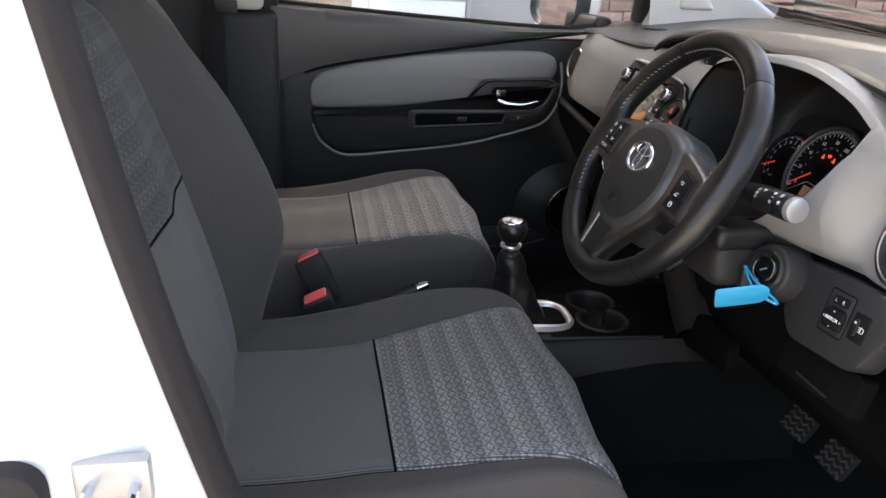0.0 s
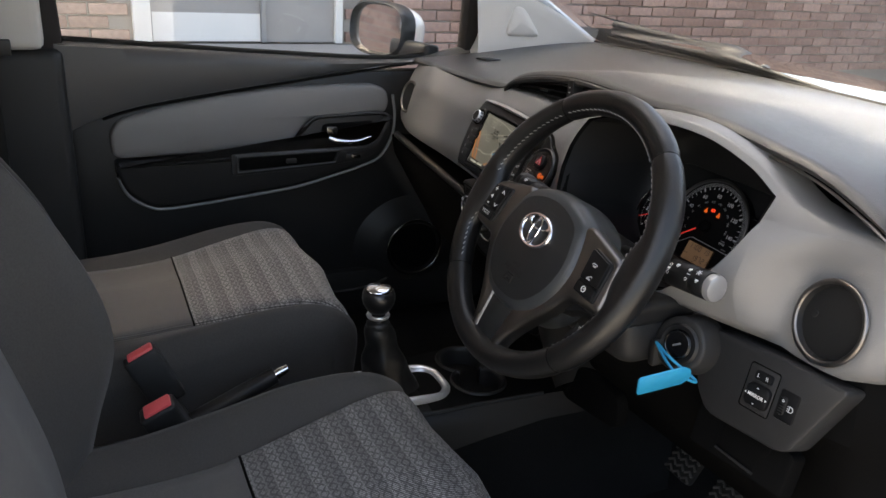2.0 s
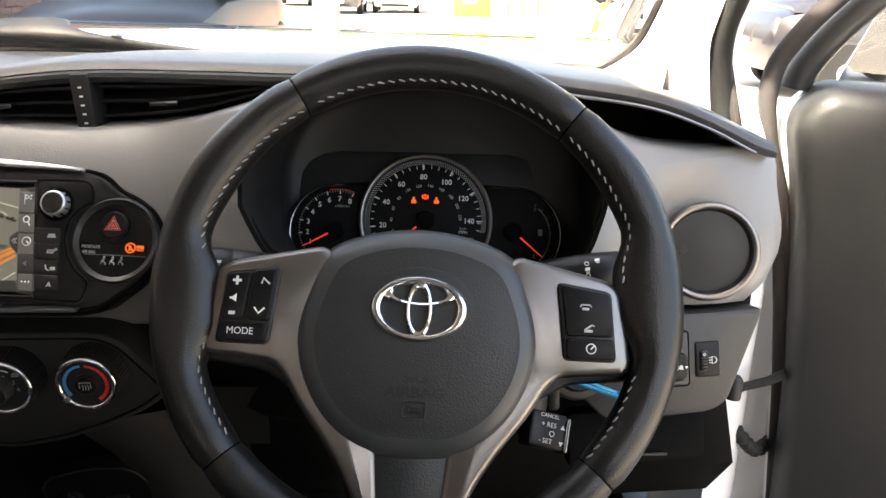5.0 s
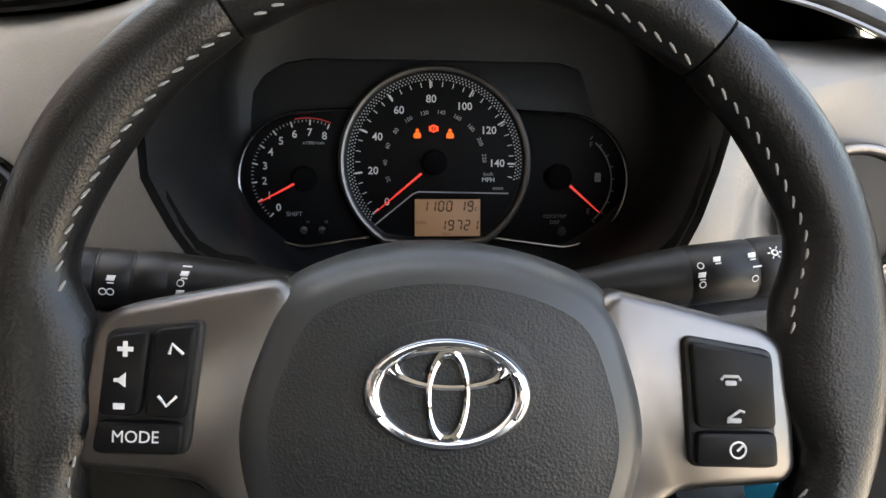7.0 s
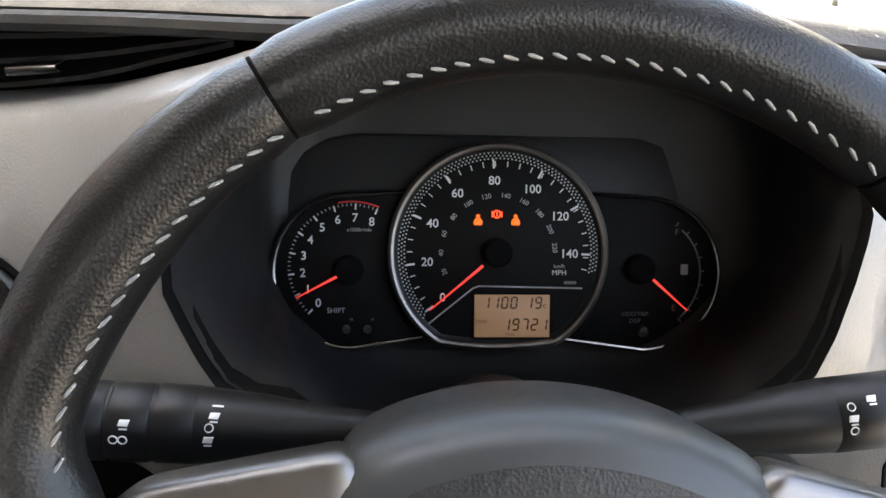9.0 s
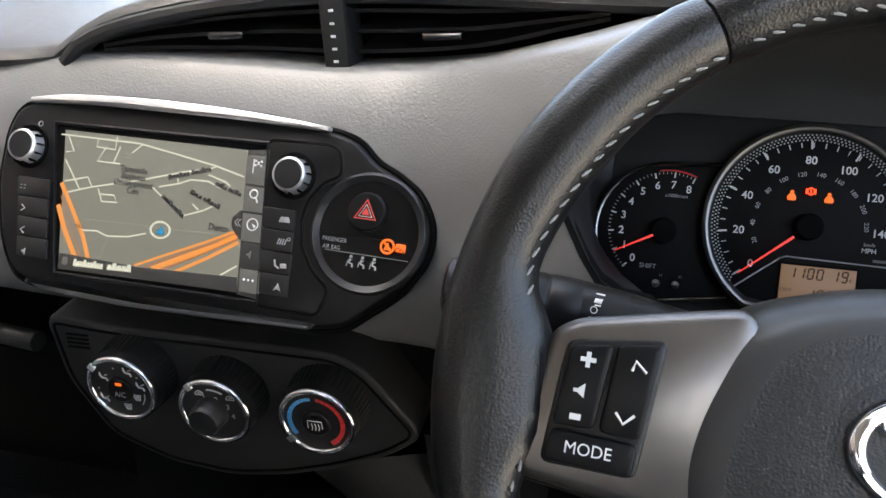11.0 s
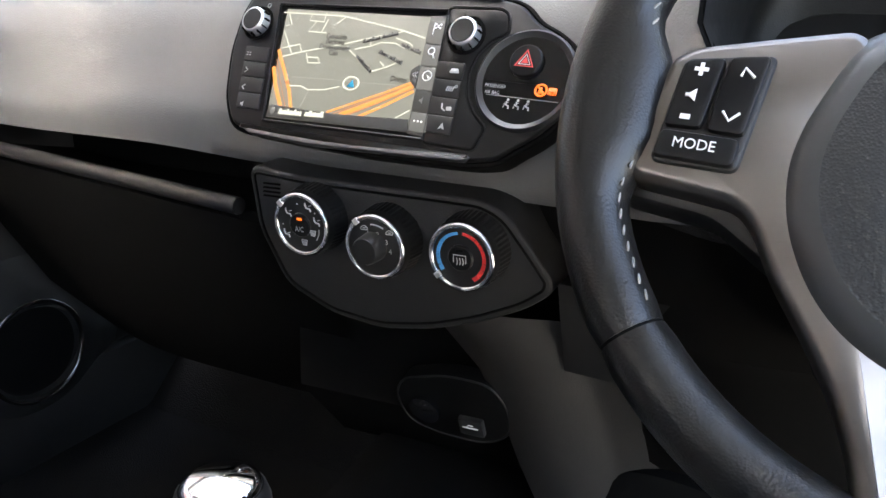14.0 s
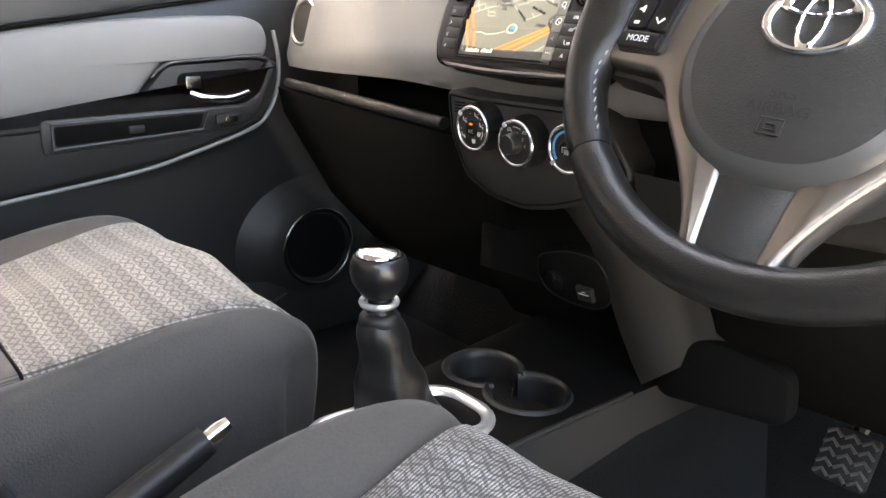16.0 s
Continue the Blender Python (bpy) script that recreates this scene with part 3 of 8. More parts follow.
# ---- floor, firewall, body shell ----
def shell(name, bm, mat, label, category="car body", angle=38):
    return tagged(part(name, bm, mat, None, label, angle), "", category, "", "structure")


def grid_sheet(f, nu, nv):
    return loft([[f(i / nu, j / nv) for j in range(nv + 1)] for i in range(nu + 1)], False)


shell("floor", box(0, -0.35, 0.29, 1.36, 2.7, 0.02), M_CARPET, "black carpeted car floor", "floor")
shell("bulkhead", box(0, 0.78, 0.58, 1.36, 0.03, 0.72), M_CARPET, "black carpeted bulkhead", "bulkhead")
shell("toe_board", grid_sheet(lambda a, b: (-0.68 + 1.36 * a, 0.5 + 0.27 * b, 0.30 + 0.25 * b), 2, 6), M_CARPET, "sloping black carpet toe board", "floor")
shell("roof", grid_sheet(lambda a, b: (-0.62 + 1.24 * a, 0.06 - 1.94 * b, 1.43 + 0.04 * math.sin(math.pi * a) + 0.03 * math.sin(math.pi * b)), 10, 10), M_CREAM, "pale grey roof lining", "ceiling")
shell("roof_skin", grid_sheet(lambda a, b: (-0.66 + 1.32 * a, 0.07 - 1.99 * b, 1.455 + 0.05 * math.sin(math.pi * a) + 0.03 * math.sin(math.pi * b)), 10, 10), M_WHITEPAINT, "white painted car roof", "car roof")
shell("tailgate", box(0, -1.85, 0.85, 1.4, 0.06, 0.9, 0.01), M_CREAM, "pale rear inner panel of the car", "car body")
shell("rear_side_left", box(-0.72, -1.25, 0.7, 0.06, 1.3, 0.76, 0.01), M_BLACK, "dark rear door panel", "car body")
shell("rear_side_right", box(0.72, -1.30, 0.7, 0.06, 1.2, 0.76, 0.01), M_BLACK, "dark rear door panel", "car body")
shell("rear_bench", box(0, -1.35, 0.62, 1.25, 0.55, 0.3, 0.06, 4), M_CLOTH, "charcoal rear bench seat", "seat")
shell("sill", box(-0.70, -0.2, 0.36, 0.08, 1.6, 0.14, 0.02), M_BLACK, "black door sill trim", "sill")
shell("sill_right", box(0.71, 0.0, 0.36, 0.10, 1.5, 0.14, 0.02), M_BLACK, "black door sill trim", "sill")

# windscreen and its frame
def screen_pt(a, b):
    x = -0.67 + 1.34 * a
    k = 1 - 0.1 * b
    y0, y1 = back_y(x) + 0.005, 0.06 - 0.12 * x * x
    return (x * k, y0 + (y1 - y0) * b, 1.0 + (1.43 - 1.0) * b + 0.015 * math.sin(math.pi * b))


ws = shell("windscreen", grid_sheet(screen_pt, 16, 8), M_SCREEN, "clear laminated windscreen", "windscreen")
sol = ws.modifiers.new("thick", "SOLIDIFY")
sol.thickness = 0.005
ws.visible_shadow = False
pts = [screen_pt(k / 24, 0.0) for k in range(25)]
shell("screen_seal", tube([(p[0], p[1] - 0.006, p[2] + 0.006) for p in pts], 0.009, 6), M_SEAL, "black windscreen edge band", "seal")


def pillar_trim(outline, sp):
    """Pale corner trim along the screen's edge with its small round speaker."""
    m = frame_at((-0.64, 0, 0), (0, 1, 0), (0, 0, 1))
    o = round_poly([Vector(p) for p in outline], 0.02)
    p = shell("pillar_left", slab(o, -0.035, 0.005, 0.009, 0.004, m=m), M_CREAM, "pale grey front pillar trim", "pillar", 60)
    pod = part("tweeter_pod", slab(round_poly([Vector((sp[0] + a, sp[1] + b)) for a, b in ((-0.05, -0.028), (0.055, -0.03), (0.0, 0.04), (-0.03, 0.045))], 0.02), 0.0, 0.012, 0.006, 0.004, m=m), M_CREAM, p, "raised pale speaker pod", 60)
    part("grille", lathe([(0.017, 0.009), (0.016, 0.013), (0.0, 0.0135)], 28, m @ at(sp[0] - 0.006, sp[1], 0), (True, False)), M_STEELGREY, pod, "grey speaker mesh")
    for k in range(9):
        y = sp[0] - 0.006 - 0.014 + 0.0035 * k
        h = math.sqrt(max(0.0, 0.0155 ** 2 - (y - sp[0] + 0.006) ** 2))
        if h > 0.003:
            part("grille_rib", tube([tuple(m @ Vector((y, sp[1] + s * h, 0.0135))) for s in (-1, 1)], 0.0008, 5), M_CREAM, pod)
    return p


M_STEELGREY = surface("grey mesh", (0.33, 0.32, 0.3), 0.7, bump=0.6, grain=900)
LEFT_TRIM = ((0.43, 0.955), (0.81, 0.975), (0.785, 1.007), (0.682, 1.066), (0.587, 1.108), (0.45, 1.185), (0.10, 1.37), (0.0, 1.42), (-0.03, 1.38), (0.35, 1.155), (0.485, 1.095), (0.455, 1.0))
pillar_trim(LEFT_TRIM, (0.56, 1.045))


def strip(inner, outer, bulge, n=6):
    """Sheet between two edge lines, bowed towards the cabin."""
    a, b = smooth_outline(inner, 5, False), smooth_outline(outer, 5, False)
    return loft([[tuple(p.lerp(q, t / n) + Vector(bulge) * math.sin(math.pi * t / n)) for t in range(n + 1)] for p, q in zip(a, b)], False)


GLASS_EDGE = ((0.642, 0.792, 1.0), (0.668, 0.731, 1.033), (0.676, 0.685, 1.058), (0.672, 0.611, 1.099), (0.666, 0.554, 1.131), (0.645, 0.38, 1.235), (0.60, 0.04, 1.42))
POST_EDGE = ((0.70, 0.60, 0.93), (0.69, 0.52, 0.95), (0.682, 0.463, 0.985), (0.674, 0.430, 1.05), (0.672, 0.370, 1.138), (0.65, 0.22, 1.25), (0.605, -0.03, 1.42))
pr = shell("pillar_right", strip(GLASS_EDGE, POST_EDGE, (-0.022, -0.01, 0.004)), M_CREAM, "pale grey front pillar trim", "pillar", 60)
pod = part("tweeter_pod", strip(((0.622, 0.55, 1.020), (0.640, 0.55, 1.052), (0.656, 0.545, 1.074)), ((0.650, 0.50, 0.995), (0.655, 0.50, 1.028), (0.660, 0.51, 1.068)), (-0.012, -0.008, 0.0)), M_CREAM, pr, "raised pale speaker pod", 60)
for k in range(12):
    t = k / 11
    a, b = Vector((0.624 + 0.030 * t, 0.548 - 0.002 * t, 1.020 + 0.050 * t)), Vector((0.648 + 0.010 * t, 0.50 + 0.01 * t, 0.999 + 0.066 * t))
    c = (a + b) / 2 + Vector((-0.013, -0.009, 0.0))
    part("grille_rib", tube(smooth_outline([a, c, b], 4, False), 0.0011, 5), M_STEELGREY, pod)
shell("screen_edge_right", tube(smooth_outline([(0.5, 0.815, 1.004), (0.58, 0.80, 1.003), (0.638, 0.785, 1.005)] + [Vector(p) + Vector((-0.006, -0.004, 0)) for p in GLASS_EDGE[1:]], 4, False), 0.006, 6), M_SEAL, "black windscreen edge band", "seal")
shell("pillar_outer_left", tube(smooth_outline([(-0.67, 0.82, 0.99), (-0.665, 0.6, 1.125), (-0.64, 0.3, 1.29), (-0.6, 0.02, 1.44)], 4, False), 0.022, 8), M_WHITEPAINT, "white outer front pillar", "pillar")
SEAL_LINE = ((0.715, 0.40, 0.60), (0.722, 0.43, 0.80), (0.722, 0.45, 0.93), (0.708, 0.452, 1.005), (0.690, 0.425, 1.075), (0.685, 0.370, 1.139), (0.662, 0.22, 1.26), (0.615, -0.03, 1.43))
shell("pillar_seal_right", tube(smooth_outline(SEAL_LINE, 5, False), 0.0125, 12), M_RUBBER, "dark rubber door opening seal", "seal")
shell("pillar_outer_right", strip([Vector(p) + Vector((0.006, 0.006, 0)) for p in SEAL_LINE], [Vector(p) + Vector((0.040, 0.06, 0)) for p in SEAL_LINE], (0.006, -0.01, 0)), M_WHITEPAINT, "white outer front pillar", "pillar", 60)


# ---- passenger door ----
DOORM = frame_at((-0.67, 0, 0.828), (0, 1, 0), (0, 0, 1))
door = thing("passenger_door", DOORM, "black and grey passenger door trim with pull handle", "car door")


def mm(*pts):
    return [Vector((a / 1000, b / 1000)) for a, b in pts]


M_INSERT = surface("grey door cloth", (0.15, 0.148, 0.146), 0.55, vary=0.05, bump=0.5, grain=500, dist=0.0004)


def build_door():
    belt = ((-520, -454, -13, 272, 420, 560), (168, 164, 136, 126, 150, 175))
    groove = ((-520, -384, -276, -12, 243, 330, 560), (-40, 17, 42, 81, 116, 124, 130))
    low = ((-520, -378, -309, -8, 166, 235, 300, 560), (-140, -125, -186, -158, -113, -80, -60, -40))
    # upper dark panel
    rings = []
    for k in range(45):
        u = -0.475 + 1.0 * k / 44
        zb, zg = interp(*belt, u * 1000) / 1000, interp(*groove, u * 1000) / 1000
        zg = min(zg, zb - 0.012)
        rings.append([(u, zb - 0.006, -0.06), (u, zb, -0.045), (u, zb, -0.012), (u, zb - 0.006, -0.002), (u, zb - 0.3 * (zb - zg), 0.003), (u, zg + 0.2 * (zb - zg), 0.0), (u, zg + 0.002, -0.004), (u, zg - 0.002, -0.018)])
    part("upper_panel", loft(rings, False), M_PAD, door, "charcoal upper door panel", 50)
    part("body", slab(round_rect(-0.475, -0.56, 0.56, 0.10, 0.05), -0.05, -0.010, 0.004), M_DARK, door, "black moulded door panel")
    # dark glossy line under the upper panel
    pts = [(u / 1000, interp(*groove, u) / 1000 - 0.003, -0.004) for u in range(-400, 300, 25)]
    part("groove_line", tube(pts, 0.003, 6), M_VOID, door)
    ins = round_poly(mm((-391, -20), (-372, 8), (-277, 34), (-140, 55), (-12, 68), (100, 73), (187, 73), (222, 60), (230, 30), (222, 5), (60, 2), (40, -2), (8, -35), (-10, -60), (-30, -68), (-200, -71), (-360, -75), (-388, -70)), 0.02)
    part("insert", slab(ins, -0.012, 0.010, 0.008, 0.006), M_INSERT, door, "grey cloth-textured door insert", 50)
    # armrest block
    arm = round_poly(mm((-388, -78), (-160, -76), (-146, -70), (60, -68), (170, -66), (205, -10), (222, 3), (236, -2), (232, -50), (205, -95), (166, -114), (80, -138), (-8, -158), (-150, -174), (-290, -186), (-330, -178), (-365, -150), (-380, -122)), 0.012)
    part("armrest", slab(arm, -0.012, 0.030, 0.012), M_LINING, door, "charcoal padded armrest", 50)
    curve = smooth_outline([(a / 1000, b / 1000, 0.020) for a, b in ((-382, -110), (-365, -152), (-325, -182), (-280, -189), (-150, -177), (-8, -161), (80, -141), (166, -117), (207, -97), (234, -52), (240, 0), (232, 50))], 5, False)
    part("edge_piping", tube(curve, 0.0036, 8), M_FASCIA, door, "thin raised trim edge")
    # pull cup and switch plate; the cup's shade is a flat deep black plate
    plate = round_poly(mm((-150, -70), (168, -66), (196, -50), (214, -12), (226, -10), (220, -55), (196, -85), (160, -100), (60, -112), (-150, -122)), 0.01)
    part("switch_plate", slab(plate, 0.02, 0.0325, 0.003), M_LINING, door, "dark satin switch plate")
    cup = part("pull_cup_shade", slab(round_poly(mm((-132, -80), (95, -77), (85, -100), (-132, -109)), 0.006), 0.028, 0.0335, 0.001), M_VOID, door, "flat black plate for the pull cup's shade")
    part("cup_rim", tube([(a / 1000, b / 1000, 0.034) for a, b in ((-136, -110), (-136, -76), (100, -73), (90, -102), (-136, -113))], 0.0019, 8), M_PAD, cup)
    part("cup_web", box(-0.015, -0.093, 0.031, 0.025, 0.012, 0.01, 0.003), M_BLACK, cup)
    sw = part("window_switch", box(0.135, -0.088, 0.036, 0.045, 0.016, 0.008, 0.003), M_BLACK, door, "black window switch")
    part("switch_key", box(0.137, -0.088, 0.041, 0.022, 0.01, 0.006, 0.002), M_DCHROME, sw)
    # inner handle in its recess
    rec = round_poly(mm((46, -2), (205, 4), (222, -8), (214, -35), (196, -62), (150, -70), (20, -66), (-8, -60), (20, -30)), 0.012)
    part("recess_edge", tube(smooth_outline([(0.02, -0.018, 0.019), (0.05, 0.002, 0.02), (0.12, 0.006, 0.02), (0.20, 0.008, 0.02), (0.224, -0.004, 0.02), (0.218, -0.035, 0.022), (0.198, -0.062, 0.026), (0.15, -0.071, 0.031), (-0.14, -0.073, 0.033)], 5, False), 0.0024, 8), M_PAD, door, "grey edge of the handle surround", 60)
    part("handle_recess", slab(rec, -0.005, 0.018, 0.003), M_BLACK, door, "black handle surround")
    cupm = round_poly(mm((62, -14), (185, -10), (190, -30), (170, -62), (80, -62), (58, -40)), 0.016)
    # proud black plate draws the shade inside the handle cup
    part("handle_cup_shade", slab(cupm, 0.01, 0.0195, 0.001), M_VOID, door)
    pts = smooth_outline([(0.075, -0.044, 0.03), (0.10, -0.053, 0.034), (0.14, -0.056, 0.034), (0.178, -0.048, 0.028)], 5, False)
    part("pull_lever", tube(pts, [0.0045 + 0.002 * math.sin(math.pi * k / (len(pts) - 1)) for k in range(len(pts))], 10), M_CHROME, door, "chrome door pull lever")
    part("lock_button", box(0.082, -0.028, 0.026, 0.026, 0.02, 0.012, 0.003), M_DCHROME, door, "dark chrome lock button")
    # speaker
    sm = at(0.312, -0.350, -0.006)
    part("speaker_boss", lathe([(0.20, -0.018), (0.17, -0.008), (0.14, 0.004), (0.11, 0.016), (0.088, 0.023), (0.078, 0.023), (0.074, 0.015)], 56, sm @ Matrix.Diagonal((1, 0.85, 1, 1)), (True, True)), M_DARK, door, "rounded black speaker boss", 60)
    part("speaker_ring", ring(0.074, 0.0035, m=sm @ at(0, 0, 0.022)), M_DCHROME, door, "grey speaker ring")
    part("speaker_grille", lathe([(0.073, 0.014), (0.05, 0.017), (0.0, 0.019)], 40, sm, (False, False)), M_VOID, door, "black speaker grille")
    pts = smooth_outline([(-0.42, -0.40, 0.012), (-0.1, -0.44, 0.014), (0.15, -0.45, 0.014), (0.24, -0.43, 0.014)], 6, False)
    part("pocket_edge", tube(pts, 0.004, 8), M_BLACK, door, "door pocket edge")
    # window frame and sail panel
    part("frame_rear", box(-0.475, 0.34, -0.03, 0.045, 0.52, 0.05, 0.008, 2, pose(0, 0, 0, 0, 0, 2)), M_SEAL, door, "black window frame upright")
    part("frame_front", box(0.42, 0.22, -0.03, 0.035, 0.26, 0.05, 0.008, 2, Matrix.Translation((0.02, 0.0, 0)) @ pose(0, 0, 0, 0, 0, -2)), M_SEAL, door, "black quarter light bar")
    part("frame_top", tube([(-0.5, 0.58, -0.03), (-0.2, 0.585, -0.03), (0.1, 0.50, -0.03), (0.35, 0.36, -0.03), (0.55, 0.22, -0.03)], 0.016, 8), M_SEAL, door, "black window frame top")
    gl = part("window_glass", box(0.02, 0.32, -0.036, 1.0, 0.4, 0.004), M_GLASS, door, "clear door window glass")
    gl.visible_shadow = False
    part("belt_seal", tube([(u / 1000, interp(*belt, u) / 1000 + 0.003, -0.03) for u in range(-470, 380, 50)], 0.006, 6), M_RUBBER, door, "black window seal")


build_door()

# B-pillars, belts
shell("pillar_centre_left", box(-0.665, -0.545, 1.21, 0.06, 0.11, 0.46, 0.02, 3, Matrix.Translation((0, 0, 0))), M_CREAM, "pale grey centre pillar trim", "pillar")
shell("pillar_lower_left", box(-0.675, -0.535, 0.67, 0.06, 0.15, 0.62, 0.02, 3), M_BLACK, "black lower centre pillar trim", "pillar")
belt = thing("seat_belt", at(-0.62, -0.6, 0.75), "black webbing seat belt hanging at the pillar", "seat belt")
part("webbing", box(0.0, 0.0, 0.2, 0.006, 0.048, 0.9, 0.002), M_RUBBER, belt)
part("tongue", box(0.006, 0.03, 0.24, 0.008, 0.05, 0.03, 0.003), M_DARK, belt, "black belt tongue")


def driver_pillar():
    """White painted pillar at the open driver's door with its seal."""
    line = [(0.755, -0.60, 1.42), (0.757, -0.552, 1.145), (0.757, -0.536, 1.053), (0.757, -0.513, 0.94), (0.757, -0.477, 0.79), (0.757, -0.442, 0.67), (0.752, -0.38, 0.50), (0.75, -0.25, 0.40), (0.75, 0.1, 0.37)]
    pts = smooth_outline(line, 6, False)
    rings, rings2, rings3 = [], [], []
    for p in pts:
        rings.append([(p.x - 0.03, p.y + 0.012, p.z + 0.005), (p.x - 0.016, p.y + 0.018, p.z + 0.006), (p.x - 0.004, p.y + 0.016, p.z + 0.004), (p.x - 0.002, p.y + 0.010, p.z), (p.x + 0.001, p.y + 0.008, p.z), (p.x + 0.001, p.y + 0.001, p.z), (p.x - 0.006, p.y - 0.004, p.z - 0.002), (p.x - 0.03, p.y - 0.006, p.z - 0.01)])
        w = 0.6 if p.z > 0.6 else 0.3
        rings2.append([(p.x - 0.012, p.y + 0.002, p.z - 0.002), (p.x + 0.001, p.y - 0.004, p.z - 0.004), (p.x + 0.006, p.y - 0.03, p.z - 0.01), (p.x + 0.03, p.y - 0.09, p.z - 0.03), (p.x + 0.036, p.y - 0.4, min(p.z, p.z)), (p.x + 0.036, p.y - 0.9, p.z)])
    shell("door_seal", loft(rings, False), M_SEAL, "dark grey door opening seal", "seal", 70)
    body_ = shell("body_side", loft(rings2, False), M_WHITEPAINT, "glossy white painted car side", "car body", 60)
    return body_


BODYSIDE = driver_pillar()
part("door_handle", slab(round_rect(-0.03, -0.06, 0.03, 0.03, 0.02), -0.01, 0.006, 0.004, m=frame_at((0.797, -0.602, 0.825), (0, 1, 0), (0, 0, 1))), M_SEAL, BODYSIDE, "grey recessed rear door handle cup")
# plate and loop are added for a burnt-out reflection on the pillar
striker = thing("pillar_reflection", at(0.775, -0.535, 0.823), "steel plate and loop standing in for a reflection on the white pillar", "striker")
part("plate", box(0, 0, 0, 0.012, 0.05, 0.04, 0.003), M_STEEL, striker)
part("loop", tube([(0.005, -0.015, 0.0), (0.03, -0.015, 0.0), (0.035, 0.0, 0.0), (0.03, 0.015, 0.0), (0.005, 0.015, 0.0)], 0.004, 8), M_CHROME, striker)

# open driver's door, seen past the end of the dash
ddoor = thing("driver_door", Matrix.Translation((0.772, 0.447, 0.9)) @ pose(0, 0, 0, 0, 0, -20), "white driver's door standing wide open", "car door")
DM = frame_at((0, 0, 0), (1, 0, 0), (0, 0, 1))
EDGE = smooth_outline([(0.085, -0.50), (0.072, -0.37), (0.052, -0.2), (0.024, -0.03), (-0.004, 0.06), (-0.012, 0.12), (0.004, 0.17), (0.07, 0.25), (0.25, 0.42), (0.5, 0.50), (1.05, 0.50)], 5, False)
skin = [(0.02, -0.52), (0.02, 0.06), (0.06, 0.09), (1.08, 0.10), (1.10, -0.5), (1.04, -0.56)]
part("outer_skin", slab(round_poly(skin, 0.03), -0.075, -0.04, 0.008, m=DM), M_WHITEPAINT, ddoor, "white painted door skin", 50)
part("door_shell", slab(round_poly([(0.075, -0.52), (0.03, -0.05), (0.0, 0.08), (0.03, 0.12), (1.07, 0.11), (1.08, -0.5)], 0.02), -0.045, -0.004, 0.006, m=DM), M_WHITEPAINT, ddoor, "white painted door edge", 50)
part("inner_trim", slab(round_poly([(0.075, -0.49), (0.055, -0.2), (0.03, 0.0), (0.01, 0.09), (0.04, 0.13), (1.0, 0.12), (1.04, -0.44), (1.0, -0.5)], 0.02), -0.03, 0.075, 0.02, m=DM), M_BLACK, ddoor, "black inner door trim", 50)
part("seal", tube([(p[0], -0.012, p[1]) for p in EDGE], 0.011, 10), M_SEAL, ddoor, "black door seal")
part("window_frame", tube([(p[0] + 0.03, 0.02, p[1] - 0.012) for p in EDGE[26:]], 0.017, 10), M_BLACK, ddoor, "black window frame")
gl_ = part("window_glass", slab(round_poly([(0.05, 0.10), (0.10, 0.23), (0.28, 0.40), (0.52, 0.47), (1.04, 0.47), (1.04, 0.10)], 0.03), -0.03, -0.026, 0.0005, m=DM), M_GLASS, ddoor, "clear door window glass")
gl_.visible_shadow = False
part("gap_cover", tube(smooth_outline([(-0.066, -0.02, 0.168), (-0.045, -0.02, 0.09), (-0.024, -0.02, 0.02), (-0.008, -0.02, -0.01)], 4, False), [0.004 + 0.0005 * k for k in range(13)], 8), M_SEAL, ddoor, "grey rubber strip at the door's front edge")
for hz in (-0.105, -0.42):
    hinge = part("hinge", slab(round_poly([(-0.075, -0.028), (0.0, -0.03), (0.018, 0.0), (0.0, 0.028), (-0.075, 0.024)], 0.008), -0.012, 0.012, 0.004, m=Matrix.Translation((-0.01, -0.02, hz)) @ DM), M_WHITEPAINT, ddoor, "white painted steel hinge")
    part("pin", lathe([(0.007, -0.045), (0.007, 0.045)], 14, at(0.0, -0.04, hz)), M_STEEL, hinge)
# painted post that carries the hinges
shell("front_jamb", strip([(0.700, 0.318, 0.42), (0.700, 0.318, 0.55), (0.706, 0.322, 0.70), (0.722, 0.34, 0.80), (0.728, 0.40, 0.93), (0.725, 0.45, 1.02)], [(0.80, 0.46, 0.42), (0.80, 0.46, 0.55), (0.795, 0.465, 0.70), (0.79, 0.47, 0.80), (0.785, 0.475, 0.93), (0.765, 0.48, 1.02)], (0.012, -0.012, 0.0), 8), M_WHITEPAINT, "white painted front door post", "car body", 60)
strap = thing("check_strap", at(0.711, 0.306, 0.71), "black door check strap", "strap")
part("bar", tube([(0.0, 0.0, 0.0), (0.012, 0.004, -0.001), (0.06, 0.045, -0.016), (0.12, 0.10, -0.03)], [0.008, 0.005, 0.0055, 0.006], 10), M_RUBBER, strap)
part("pin", lathe([(0.009, -0.012), (0.009, 0.010), (0.006, 0.014)], 16, at(0.0, 0.0, 0.0)), M_BLACK, strap, "black pivot pin")


# ---- seats ----
SEAT_COLS = (-1.0, -1.0, -0.985, -0.93, -0.86, -0.78, -0.70, -0.64, -0.605, -0.59, -0.575, -0.5, -0.35, -0.18, 0.0, 0.18, 0.35, 0.5, 0.575, 0.59, 0.605, 0.64, 0.70, 0.78, 0.86, 0.93, 0.985, 1.0, 1.0)


